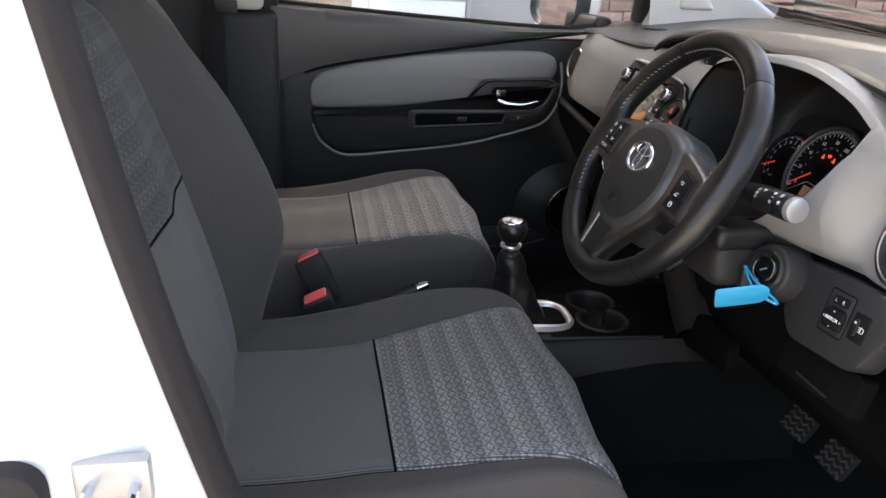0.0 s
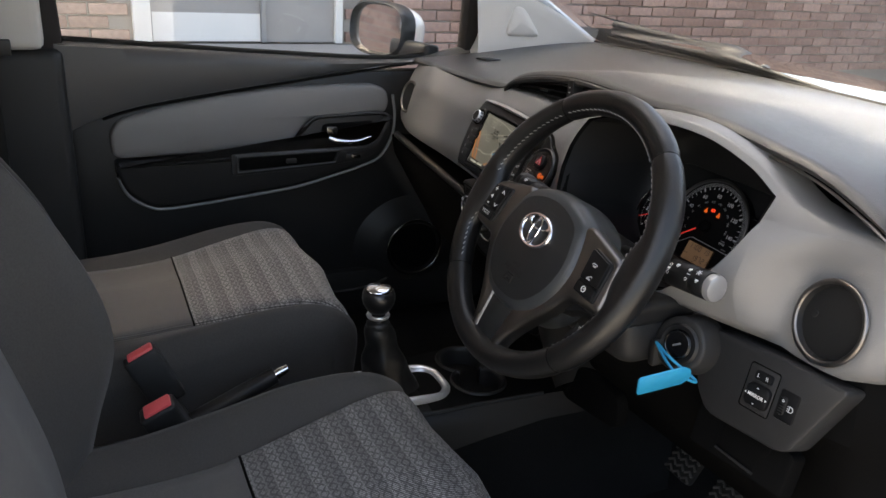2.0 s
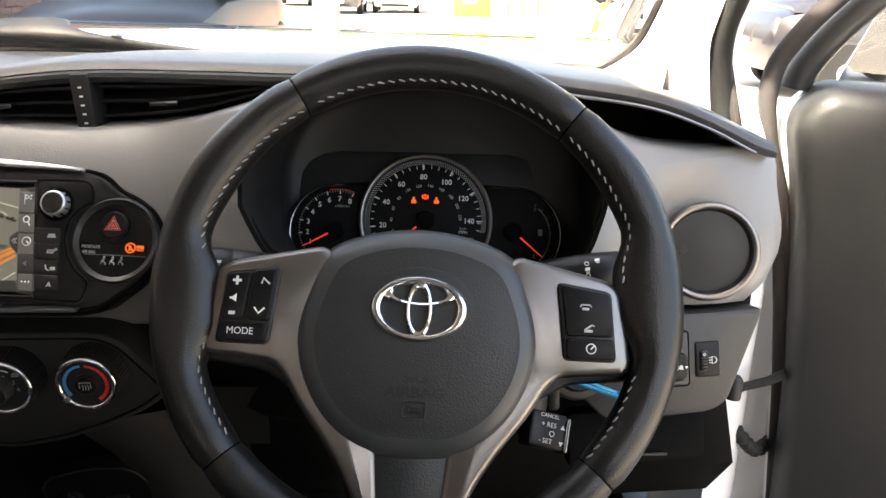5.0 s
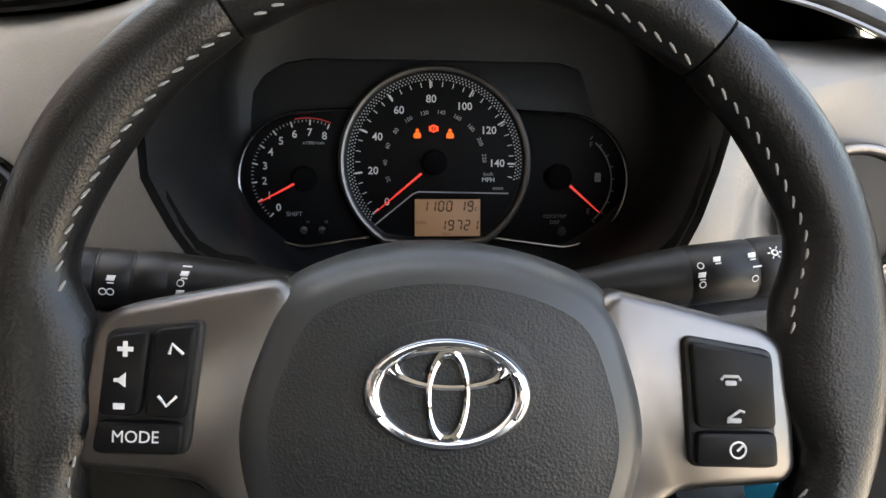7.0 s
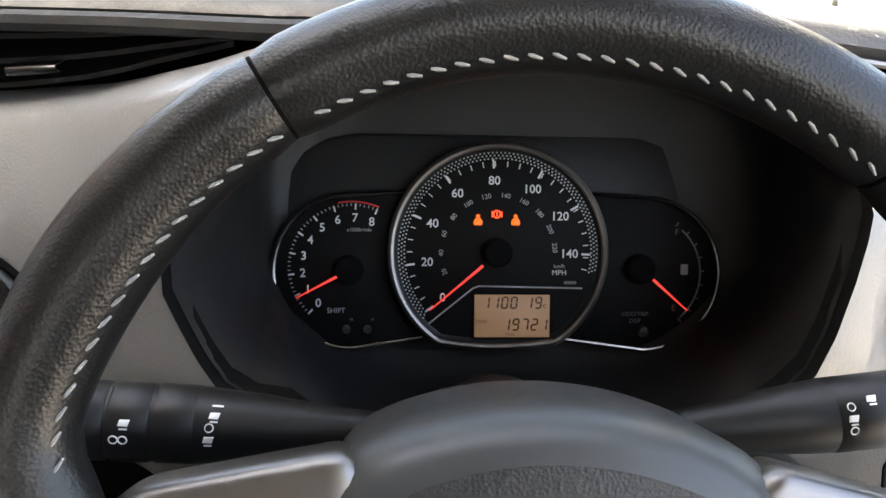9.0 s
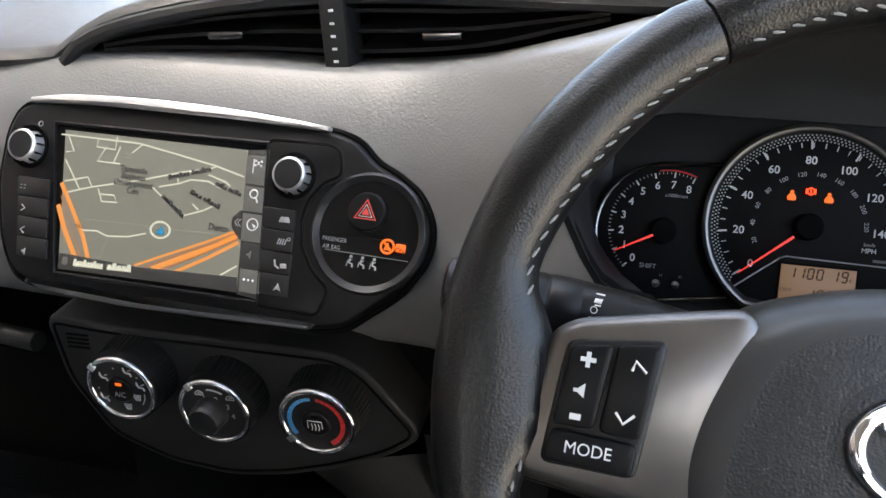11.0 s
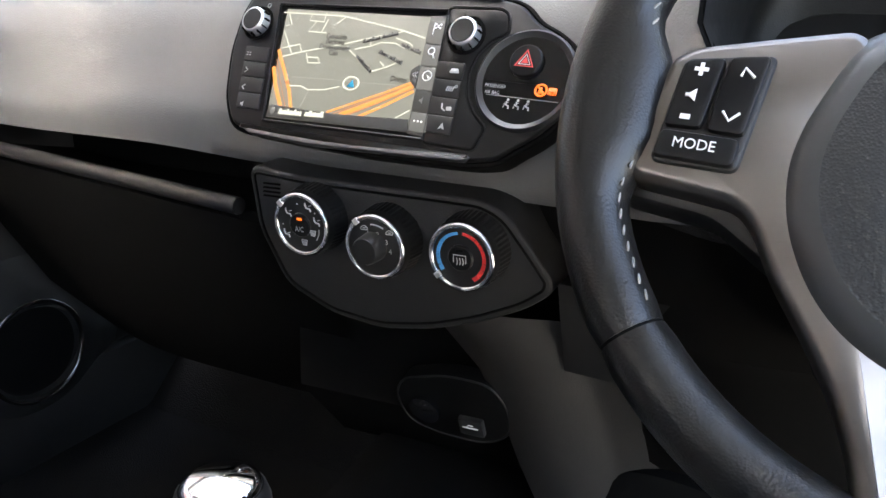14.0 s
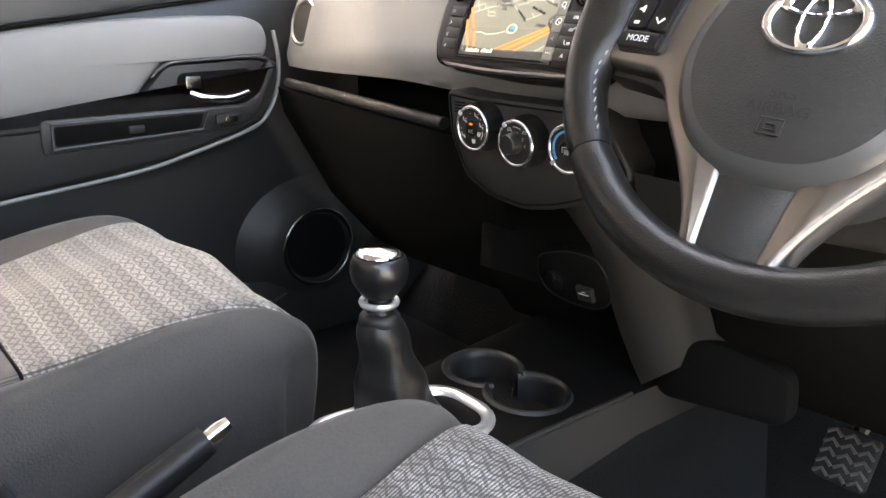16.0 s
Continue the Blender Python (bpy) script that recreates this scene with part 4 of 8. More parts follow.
def build_seat(cx, lean, rise, seam):
    seat = thing("front_seat", at(cx, -0.28, 0.30), "charcoal cloth car seat with patterned grey centre", "car seat", "front seats")
    off = Vector((-cx, 0.28, -0.30))

    def surface_parts(path, half_at, bol_at, names, split, side_drop, normal_of, drop, outer, seam_at=lambda t: 0.59, slim=0.76):
        pts = smooth_outline([(0, a, b) for a, b in path], 5, False)
        n = len(pts)
        rings, vlen = [], [0.0]
        for i in range(1, n):
            vlen.append(vlen[-1] + (pts[i] - pts[i - 1]).length)
        for i, p in enumerate(pts):
            t = i / (n - 1)
            d = (pts[min(i + 1, n - 1)] - pts[max(i - 1, 0)]).normalized()
            nv = Vector((0, -d.z, d.y)) if normal_of > 0 else Vector((0, d.z, -d.y))
            half, bol0, kk_ = half_at(t), bol_at(t), seam_at(t)
            row = []
            for k, s in enumerate(SEAT_COLS):
                a = abs(s)
                h = 0.0
                out_ = s * cx > 0
                bol = bol0 * (outer(t) if out_ else 1.0)
                if out_ and a > 0.59:
                    s = math.copysign(0.59 + (a - 0.59) * slim, s)
                if a > 0.59:
                    q = (a - 0.59) / 0.41
                    h = bol * math.sin(min(1, q * 1.25) * math.pi * 0.5) ** 1.3
                    if q > 0.72:
                        h -= (q - 0.72) ** 2 / 0.0784 * 0.045
                else:
                    h = 0.012 * (1 - (a / 0.59) ** 2)
                    h += 0.004 * math.cos(a / 0.59 * math.pi * 2)
                if abs(a - 0.59) < 0.004:
                    h -= 0.006
                s = math.copysign(a / 0.59 * kk_ if a <= 0.59 else kk_ + (abs(s) - 0.59) / 0.41 * (1 - kk_), s)
                q3 = p + nv * h + Vector((cx + s * half, 0, 0))
                if k in (0, len(SEAT_COLS) - 1):
                    q3 = q3 + Vector(drop) * side_drop - Vector((math.copysign(0.012, s), 0, 0))
                row.append(q3)
            rings.append([tuple(r + off) for r in row])
        halfs = [half_at(i / (n - 1)) for i in range(n)]
        uv = lambda a, b: (SEAT_COLS[b] * halfs[a], vlen[a])
        k0, k1 = SEAT_COLS.index(-0.59), SEAT_COLS.index(0.59)
        cut = min(range(n), key=lambda i: abs(split - (pts[i].y if names[0] == "cushion_bolster" else pts[i].z)))

        def sub(i0, i1, j0, j1):
            rr = [r[j0:j1 + 1] for r in rings[i0:i1 + 1]]
            return loft(rr, False, uv=lambda a, b: uv(a + i0, b + j0))

        for (nm, lab, mat, i0, i1, j0, j1) in ((names[0], "charcoal cloth side bolster", M_CLOTH, 0, n - 1, 0, k0), (names[0], "charcoal cloth side bolster", M_CLOTH, 0, n - 1, k1, len(SEAT_COLS) - 1),
                                                (names[1], names[4], names[5], 0, cut, k0, k1), (names[2], names[6], names[7], cut, n - 1, k0, k1)):
            part(nm, sub(i0, i1, j0, j1), mat, seat, lab, 65)
        # seam across the centre
        seam = [Vector(rings[cut][j]) for j in range(k0, k1 + 1)]
        part("seam", tube(seam, 0.0018, 5), M_VOID, seat)
        for kk in (k0, k1):
            part("seam", tube([Vector(r[kk]) for r in rings[1:-1]], 0.0016, 5), M_VOID, seat)
        return rings

    # cushion, from the backrest to the front edge and down
    path = ((-0.54, 0.60), (-0.46, 0.598), (-0.38, 0.600), (-0.29, 0.610), (-0.20, 0.626), (-0.13, 0.636), (-0.085, 0.630), (-0.058, 0.605), (-0.05, 0.56), (-0.06, 0.47), (-0.075, 0.42))
    surface_parts(path, lambda t: 0.25 - 0.032 * max(0, t - 0.35) / 0.65, lambda t: interp((0.0, 0.12, 0.25, 0.38, 0.5, 0.62, 1.0), (0.010, 0.015, 0.026, 0.030, 0.019, 0.006, 0.003), t), ("cushion_bolster", "cushion_rear", "cushion_front", "", "grey ribbed cloth seat centre", M_CLOTHGREY, "dark cloth with pale woven blocks", M_CLOTHPAT), -0.30, 0.15, 1, (0, 0, -1), lambda t: 0.6, lambda t: 0.57 + 0.27 * min(1, max(0, (t - 0.25) / 0.4)))
    # backrest
    a = radians(lean)
    bpath = []
    for h, bow in ((-0.04, 0.0), (0.06, 0.012), (0.16, 0.014), (0.28, 0.01), (0.40, 0.004), (0.50, -0.004), (0.555, -0.016), (0.585, -0.05), (0.59, -0.09)):
        h *= 0.88
        bpath.append((-0.515 - h * math.sin(a) + bow * math.cos(a), 0.60 + h * math.cos(a) + bow * math.sin(a)))
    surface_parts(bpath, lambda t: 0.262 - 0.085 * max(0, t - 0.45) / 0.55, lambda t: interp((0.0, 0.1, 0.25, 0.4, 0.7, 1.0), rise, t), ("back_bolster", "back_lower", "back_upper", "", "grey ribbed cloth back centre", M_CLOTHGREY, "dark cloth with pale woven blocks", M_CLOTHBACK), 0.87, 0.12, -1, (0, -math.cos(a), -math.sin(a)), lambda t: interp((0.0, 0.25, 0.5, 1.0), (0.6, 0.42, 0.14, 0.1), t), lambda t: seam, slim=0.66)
    rings = []
    for k in range(9):
        t = k / 8
        h = -0.02 + 0.53 * t
        w = 0.25 - 0.08 * max(0, t - 0.45) / 0.55
        y, z = -0.50 - h * math.sin(a), 0.60 + h * math.cos(a)
        th = 0.10 - 0.04 * t
        rings.append([tuple(Vector((cx + sx * w, y - d * math.cos(a), z - d * math.sin(a))) + off) for sx, d in ((-1, 0.045), (-0.96, th), (0, th * 1.15), (0.96, th), (1, 0.045), (0, 0.05))])
    part("back_shell", loft(rings, True, (True, True)), M_CLOTH, seat, "charcoal seat back cover", 65)
    # headrest on two posts
    hy, hz = -0.545 - 0.58 * math.sin(a), 0.60 + 0.605 * math.cos(a)
    hm = Matrix.Translation(Vector((cx, hy, hz)) + off) @ pose(0, 0, 0, lean * 0.5, 0, 0)
    rings = []
    for k in range(11):
        t = -1 + 2 * k / 10
        g = max(0.06, 1 - abs(t) ** 3.5) ** 0.45
        rings.append([(0.125 * g * (1 - 0.12 * t) * math.copysign(abs(math.cos(b)) ** 0.6, math.cos(b)), 0.05 * g * math.copysign(abs(math.sin(b)) ** 0.7, math.sin(b)), 0.085 * t) for b in (2 * math.pi * q / 28 for q in range(28))])
    part("headrest", loft([[tuple(hm @ Vector(p)) for p in r] for r in rings], True, (True, True)), M_CLOTH, seat, "charcoal cloth headrest", 70)
    for sx in (-0.06, 0.06):
        part("headrest_post", lathe([(0.006, -0.16), (0.006, -0.06)], 10, hm @ at(sx, 0, 0)), M_DCHROME, seat)
    return seat


build_seat(0.374, 13, (0.02, 0.05, 0.105, 0.10, 0.045, 0.012), 0.59)
build_seat(-0.292, 23, (0.02, 0.04, 0.05, 0.03, 0.006, 0.004), 0.70)


def buckle(x, y, z, lean):
    b = thing("seat_belt_buckle", Matrix.Translation((x, y, z)) @ pose(0, 0, 0, 25, lean, 0), "black seat belt buckle with red release button", "belt buckle", "seat belt buckles")
    part("body", box(0, 0, -0.04, 0.032, 0.05, 0.09, 0.006, 3), M_BLACK, b)
    part("stalk", box(0, -0.005, -0.13, 0.026, 0.03, 0.10, 0.006, 2), M_DARK, b)
    part("button", box(0, 0.002, 0.005, 0.024, 0.038, 0.008, 0.003, 2), M_REDBTN, b, "red press button")
    part("rim", ring(0.5, 0.05, 4, 6, m=at(0, 0.002, 0.004, 45) @ Matrix.Diagonal((0.001, 0.001, 0.001, 1))), M_CHROME, b)
    return b


buckle(0.096, -0.391, 0.614, 4)
buckle(-0.022, -0.401, 0.634, -8)

duct = thing("cable_conduit", at(0.742, 0.36, 0.60), "black ribbed rubber cable conduit at the door jamb", "conduit")
DPTS = smooth_outline([(0.0, 0.02, 0.03), (0.02, 0.01, 0.005), (0.05, 0.03, -0.025), (0.10, 0.09, -0.05)], 12, False)
part("tube", tube(DPTS, [0.008 + 0.0016 * math.sin(1.7 * k) for k in range(len(DPTS))], 12), M_RUBBER, duct)


# ---- steering wheel ----
WHM = CARROT @ frame_at((0.361, 0.004, 0.932), (1, 0.04, 0), (0, 0.477, 0.879)) @ pose(0, 0, -0.004, 0, 0, -7)
wheel = thing("steering_wheel", WHM, "black leather three-spoke steering wheel with silver trim", "steering wheel")


def build_wheel():
    R, r, cz, cy = 0.1575, 0.0149, -0.0155, 0.0085

    def rim_ring(a, k=1.0):
        rr = r * k
        # leather widens inwards where it meets the side spokes
        g = max(math.exp(-((math.degrees(a) - c - 4) / 13) ** 4) for c in (-360, -180, 0, 180, 360))
        out = []
        for q in range(20):
            b = 2 * math.pi * q / 20
            w = rr * math.cos(b) * (1 + (1.05 * g if math.cos(b) < 0 else 0))
            out.append(((R + w) * math.cos(a), cy + (R + w) * math.sin(a), cz + rr * 1.08 * math.sin(b)))
        return out

    seams = (52, 124, 222, 318)
    for i in range(4):
        a0, a1 = seams[i], seams[(i + 1) % 4] + (360 if i == 3 else 0)
        n = max(10, int((a1 - a0) / 3))
        rings = []
        for k in range(n + 1):
            a = a0 + 0.25 + (a1 - a0 - 0.5) * k / n
            end = min(k, n - k)
            thumb = 1 + 0.09 * max(0, math.exp(-((a - 150) / 12) ** 2) + math.exp(-((a - 390) / 12) ** 2))
            rings.append(rim_ring(radians(a), (0.93 if end == 0 else 1.0) * thumb))
        part("rim_section", loft(rings, True, (True, True)), M_LEATHER, wheel, "black grained leather rim section", 70)
    part("rim_core", loft([rim_ring(radians(3 * k), 0.9) for k in range(120)], True, loop=True), M_VOID, wheel)
    # stitches along the inner face
    stitches = []
    for a0, a1 in ((54, 122), (126, 172), (196, 220), (320, 344), (8, 50)):
        a = a0
        while a < a1:
            t = radians(a)
            b = radians(146)
            g = max(math.exp(-((a - c - 4) / 13) ** 4) for c in (0, 180, 360))
            thumb = 1 + 0.09 * max(0, math.exp(-((a - 150) / 12) ** 2) + math.exp(-((a - 30) / 12) ** 2))
            rr = r * 1.015 * thumb * math.cos(b) * (1 + 1.05 * g)
            p = Vector(((R + rr) * math.cos(t), cy + (R + rr) * math.sin(t), cz + r * thumb * 1.09 * math.sin(b)))
            d = Vector((-math.sin(t), math.cos(t), 0)) * 0.0021 + Vector((math.cos(t) * 0.55, math.sin(t) * 0.55, 0.83)) * 0.0009
            stitches.append(tube([p - d, p + d * 0.2 + Vector((0, 0, 0.0003)), p + d], [0.0004, 0.0007, 0.0004], 6))
            a += 2.75
    tagged(part("stitching", join(*stitches), M_STITCH, wheel, "pale grey slanted stitching"), kind="stuff")
    # silver spokes with the lower legs
    left = mm((-121, 26), (-90, 33), (-62, 39), (-54, 30), (-60, 0), (-60, -40), (-44, -66), (-22, -86), (-17, -141), (-29, -141), (-34, -122), (-43, -104), (-55, -86), (-73, -63), (-83, -46), (-91, -38), (-133, -34.5), (-137.5, -28), (-135.5, -10), (-129.5, 20))
    for sgn in (1, -1):
        out = [Vector((p.x * sgn, p.y)) for p in left]
        part("spoke_trim", slab(round_poly(out, 0.007, 5), -0.027, -0.0085, 0.0045), M_SILVER, wheel, "satin silver spoke trim", 50)
        back = [Vector((p.x * sgn, p.y)) for p in mm((-142, 12), (-60, 30), (-40, 0), (-40, -60), (-70, -60), (-100, -42), (-142, -38))]
        part("spoke_back", slab(round_poly(back, 0.006), -0.045, -0.024, 0.004), M_DARK, wheel, "black spoke backing")
    part("lower_panel", slab(round_poly(mm((-30, -88), (30, -88), (19, -142), (-19, -142)), 0.004), -0.024, -0.011, 0.003), M_AIRBAG, wheel, "charcoal lower spoke panel")
    # airbag cover: a smooth sloping band, lightened for sky glare, round a grained inner disc
    half = [(0, 54.5), (-34, 50), (-62, 37), (-75, 11), (-81, -15), (-78.5, -38), (-71, -57), (-60, -73), (-46, -85), (-27, -93.5)]
    hub = smooth_outline(mm(*half, (0, -96), *[(-a, b) for a, b in reversed(half[1:])]), 5)
    tiers = ((1.0, -0.058), (1.0, -0.022), (0.985, -0.0165), (0.955, -0.0112), (0.91, -0.0066), (0.86, -0.0036), (0.795, -0.0018), (0.785, -0.0018), (0.70, -0.0004), (0.5, 0.0008), (0.25, 0.0015), (0.02, 0.0017))
    tier = lambda k, z: [(p.x * k, -0.02 + (p.y + 0.02) * k, z) for p in hub]
    part("airbag_cover", loft([tier(k, z) for k, z in tiers[:7]], True, (True, False)), M_COVER, wheel, "smooth charcoal airbag cover, sky glare in its colour", 60)
    part("cover_disc", loft([tier(k, z) for k, z in tiers[6:]], True, (False, True)), M_AIRBAG, wheel, "grained charcoal centre of the cover", 60)
    # raised rim around the badge dish
    part("badge_dish", lathe([(0.038, -0.003), (0.037, 0.0004), (0.034, 0.0010), (0.026, 0.0008), (0.0, 0.0006)], 48, at(0, -0.001, 0.0) @ Matrix.Diagonal((1.0, 0.74, 1, 1)), (True, False)), M_AIRBAG, wheel)
    part("badge", ring(0.0270, 0.0033, 64, 10, 1.0, at(0, 0, 0.0022), 1.0, 0.68), M_CHROME, wheel, "chrome oval badge")
    part("badge_inner", ring(0.0150, 0.0028, 48, 8, 0.8, at(0, 0.0092, 0.0024), 1.35, 0.45), M_CHROME, wheel)
    part("badge_upright", ring(0.0150, 0.0028, 48, 8, 0.8, at(0, -0.0008, 0.0026), 0.46, 1.06), M_CHROME, wheel)
    for body, y, sz in (("SRS", -0.043, 0.0085), ("AIRBAG", -0.052, 0.0085)):
        lettering("moulded_letters", body, sz, 0, y, 0.0013, M_DARK, wheel, bold=0.0003, squeeze=1.25)
    part("moulded_icon", tube([(a, b, 0.0010) for a, b in ((-0.0068, -0.0665), (0.0068, -0.0665), (0.0068, -0.0575), (-0.0068, -0.0575))], 0.0007, 5, True), M_DARK, wheel)
    part("moulded_icon", tube([(0.004, -0.064, 0.0011), (-0.003, -0.064, 0.0011), (-0.003, -0.0605, 0.0011), (0.003, -0.0605, 0.0011)], 0.0007, 5), M_DARK, wheel)
    # button pods
    pod = mm((-123, 18), (-88, 23), (-93, -27), (-127, -27))
    for sgn in (1, -1):
        o = [Vector((p.x * sgn, p.y)) for p in pod]
        part("button_frame", slab(round_poly(o, 0.004), -0.012, -0.0055, 0.0015), M_DARK, wheel, "black button frame")
    def key(name, pts, z=-0.0022, lab="black rubber key"):
        return part(name, slab(round_poly(mm(*pts), 0.003), -0.008, z, 0.0012), M_BEZEL, wheel, lab)
    key("volume_key", ((-121.5, 16), (-106.5, 18.5), (-109.5, -12), (-124.5, -12.5)))
    key("seek_key", ((-105, 19), (-90, 21), (-93.5, -13), (-108, -12.5)))
    key("mode_key", ((-124.5, -14), (-94, -14.5), (-94.5, -26), (-126, -25.5)))
    key("phone_key", ((90, 21), (121.5, 16), (124.5, -11), (94, -11.5)))
    key("cruise_key", ((94, -13), (124.5, -12.5), (126, -25.5), (94.5, -26)))
    z = -0.0017
    lettering("print", "MODE", 0.0062, -0.1105, -0.0195, z, M_PRINT, wheel, bold=0.0, squeeze=0.95)
    lettering("print", "+", 0.010, -0.1148, 0.0115, z, M_PRINT, wheel, bold=0.0004)
    lettering("print", "-", 0.012, -0.1165, -0.0075, z, M_PRINT, wheel, bold=0.0005)
    part("print", slab(mm((-118.5, 1.5), (-117, 1.5), (-114.5, 3.6), (-114.5, -1.6), (-117, 0.2), (-118.5, 0.2)), z - 0.0005, z + 0.0002, 0.00002), M_PRINT, wheel)
    for cy0, s in ((0.0125, 1), (-0.0062, -1)):
        pts = [(-0.1035 + (0.0006 if s < 0 else 0.004), cy0 - 0.0018 * s, z), (-0.0985 if s > 0 else -0.1, cy0 + 0.0018 * s, z), (-0.0945 if s > 0 else -0.0965, cy0 - 0.0018 * s, z)]
        part("print", tube(pts, 0.0006, 5), M_PRINT, wheel)
    for px, py, tilt in ((0.1055, 0.0075, 0), (0.1080, -0.0065, 35)):
        m = at(px, py, z, tilt)
        part("print", tube([tuple(m @ Vector(p)) for p in ((-0.0036, -0.0004, 0), (-0.0026, 0.0010, 0), (0.0026, 0.0010, 0), (0.0036, -0.0004, 0))], 0.0006, 5), M_PRINTGREY, wheel)
        part("print", slab(round_rect(-0.0022, -0.0024, 0.0022, -0.0006, 0.0006), -0.0004, 0.0002, 0.0001, m=at(px, py, z)), M_PRINTGREY, wheel)
    part("print", ring(0.0030, 0.0004, 20, 5, m=at(0.1095, -0.0190, z)), M_PRINT, wheel)
    part("print", tube([(0.1092, -0.0194, z), (0.1113, -0.0172, z)], 0.0005, 5), M_PRINT, wheel)
    # column shroud behind
    part("column_shroud", lathe([(0.05, -0.20), (0.056, -0.07), (0.052, -0.05)], 32, at(0, -0.012, 0)), M_DARK, wheel, "black steering column shroud")


build_wheel()


# ---- steering column cover ----
M_SHROUD = surface("charcoal column plastic", (0.021, 0.0207, 0.0205), 0.5, spec=0.3, bump=0.4, grain=700, dist=0.0004)
colm = thing("steering_column", CARROT @ at(0.375, 0.15, 0.85), "charcoal plastic steering column cover", "steering column")
part("upper_cover", box(0, -0.03, 0.002, 0.165, 0.10, 0.03, 0.012, 4), M_DARK, colm, "black upper cover", 60)
part("lower_cover", box(0, -0.01, -0.03, 0.160, 0.135, 0.065, 0.026, 5), M_SHROUD, colm, "charcoal lower cover", 60)
part("ignition_surround", lathe([(0.034, -0.04), (0.031, 0.0), (0.028, 0.003), (0.022, 0.002)], 36, frame_at((0.110, -0.028, -0.0245), (1, 0.25, 0), (0, 0.3, 1))), M_SHROUD, colm, "round charcoal ignition surround", 60)

# ---- stalks, key ----
M_STALK = surface("black satin stalk plastic", (0.010, 0.010, 0.0104), 0.42, spec=0.3, bump=0.1, grain=900, dist=0.0002)


def stalk(name, base, tip, label, tipmat):
    b, t = Vector(base), Vector(tip)
    th = thing(name, CARROT @ Matrix.Translation(b), label, "stalk")
    d = t - b
    part("arm", tube([d * 0.0, d * 0.12, d * 0.26, d * 0.42, d * 0.56, d * 0.90], [0.0075, 0.008, 0.0098, 0.0128, 0.0144, 0.0138], 24), M_STALK, th, "", 60)
    cuts = (0.562, 0.672, 0.78, 0.935) if tip[0] < base[0] else (0.562, 0.80, 0.935)
    for f0, f1 in zip(cuts, cuts[1:]):
        part("sleeve", tube([d * (f0 + 0.004), d * (f0 + 0.010), d * (f1 - 0.010), d * (f1 - 0.004)], [0.0141, 0.0147, 0.0147, 0.0141], 24), M_STALK, th, "black twist sleeve", 50)
    part("end_cap", tube([d * 0.935, d * 0.95, d * 0.99, d], [0.0138, 0.0145, 0.0135, 0.010], 20), tipmat, th, "grey end cap")
    return th


ws_ = stalk("wiper_stalk", (0.40, 0.10, 0.908), (0.540, 0.107, 0.912), "black wiper stalk with white symbols", M_STEEL)
ls_ = stalk("light_stalk", (0.32, 0.105, 0.912), (0.176, 0.096, 0.939), "black light stalk with white symbols", M_DARK)


def stalk_print(st, base, tip, marks):
    """Small white symbols on the side of a stalk that faces the seat."""
    d = Vector(tip) - Vector(base)
    way = 1 if d.x > 0 else -1
    m0 = frame_at((0, 0, 0), d * way, (0, 0.45, 1))
    for f, h, kind in marks:
        r = 0.0139 if f < 0.565 else 0.0148
        a = radians(h)
        m = m0 @ Matrix.Translation((d.length * f * way, r * math.sin(a), r * math.cos(a))) @ Matrix.Rotation(-a, 4, "X") @ Matrix.Scale(1.35, 4)
        if kind == "ring":
            part("symbol", ring(0.0011, 0.0002, 14, 5, m=m), M_PRINT, st)
        elif kind == "bar":
            part("symbol", box(0, 0, 0, 0.003, 0.0005, 0.0003, 0, 2, m), M_PRINT, st)
        elif kind == "sun":
            part("symbol", ring(0.001, 0.0003, 14, 5, m=m), M_PRINT, st)
            for q in range(6):
                part("symbol", box(0.0021, 0, 0, 0.0009, 0.0004, 0.0003, 0, 2, m @ at(0, 0, 0, 60 * q)), M_PRINT, st)
        else:
            part("symbol", slab([(-0.0015, -0.0008), (0.001, -0.0009), (0.0015, 0.0009), (-0.0011, 0.0009)], -0.0002, 0.0003, 0.0001, m=m), M_PRINT, st)
            part("symbol", box(0, -0.0016, 0, 0.002, 0.0004, 0.0003, 0, 2, m), M_PRINT, st)


stalk_print(ws_, (0.40, 0.10, 0.908), (0.540, 0.107, 0.912), ((0.60, 25, "ring"), (0.60, 8, "wipe"), (0.60, -10, "ring"), (0.66, 34, "wipe"), (0.78, 34, "wipe"), (0.79, 12, "bar"), (0.78, -10, "ring"), (0.86, 34, "sun"), (0.88, 0, "wipe")))
stalk_print(ls_, (0.32, 0.105, 0.912), (0.176, 0.096, 0.939), ((0.86, 30, "sun"), (0.73, 12, "wipe"), (0.73, -12, "ring"), (0.752, -12, "ring"), (0.515, 44, "bar"), (0.52, 28, "wipe"), (0.53, 10, "ring"), (0.53, -8, "wipe")))
cs_ = thing("cruise_stalk", CARROT @ frame_at((0.444, 0.014, 0.833), (0.9, 0.1, -0.36), (0.2, 0.55, 0.75)), "black cruise control stalk with white print", "stalk")
part("arm", slab(round_rect(-0.014, -0.012, 0.013, 0.012, 0.003), -0.018, 0.0, 0.002), M_DARK, cs_, "black printed stalk end")
part("neck", tube([(0.0, 0.0, -0.016), (-0.01, 0.004, -0.035), (-0.03, 0.012, -0.06)], [0.009, 0.008, 0.008], 12), M_DARK, cs_)
part("end_cap", slab(round_rect(0.0115, -0.0125, 0.0145, 0.0105, 0.0012), -0.015, 0.0012, 0.0008), M_DCHROME, cs_, "dark chrome end edge")
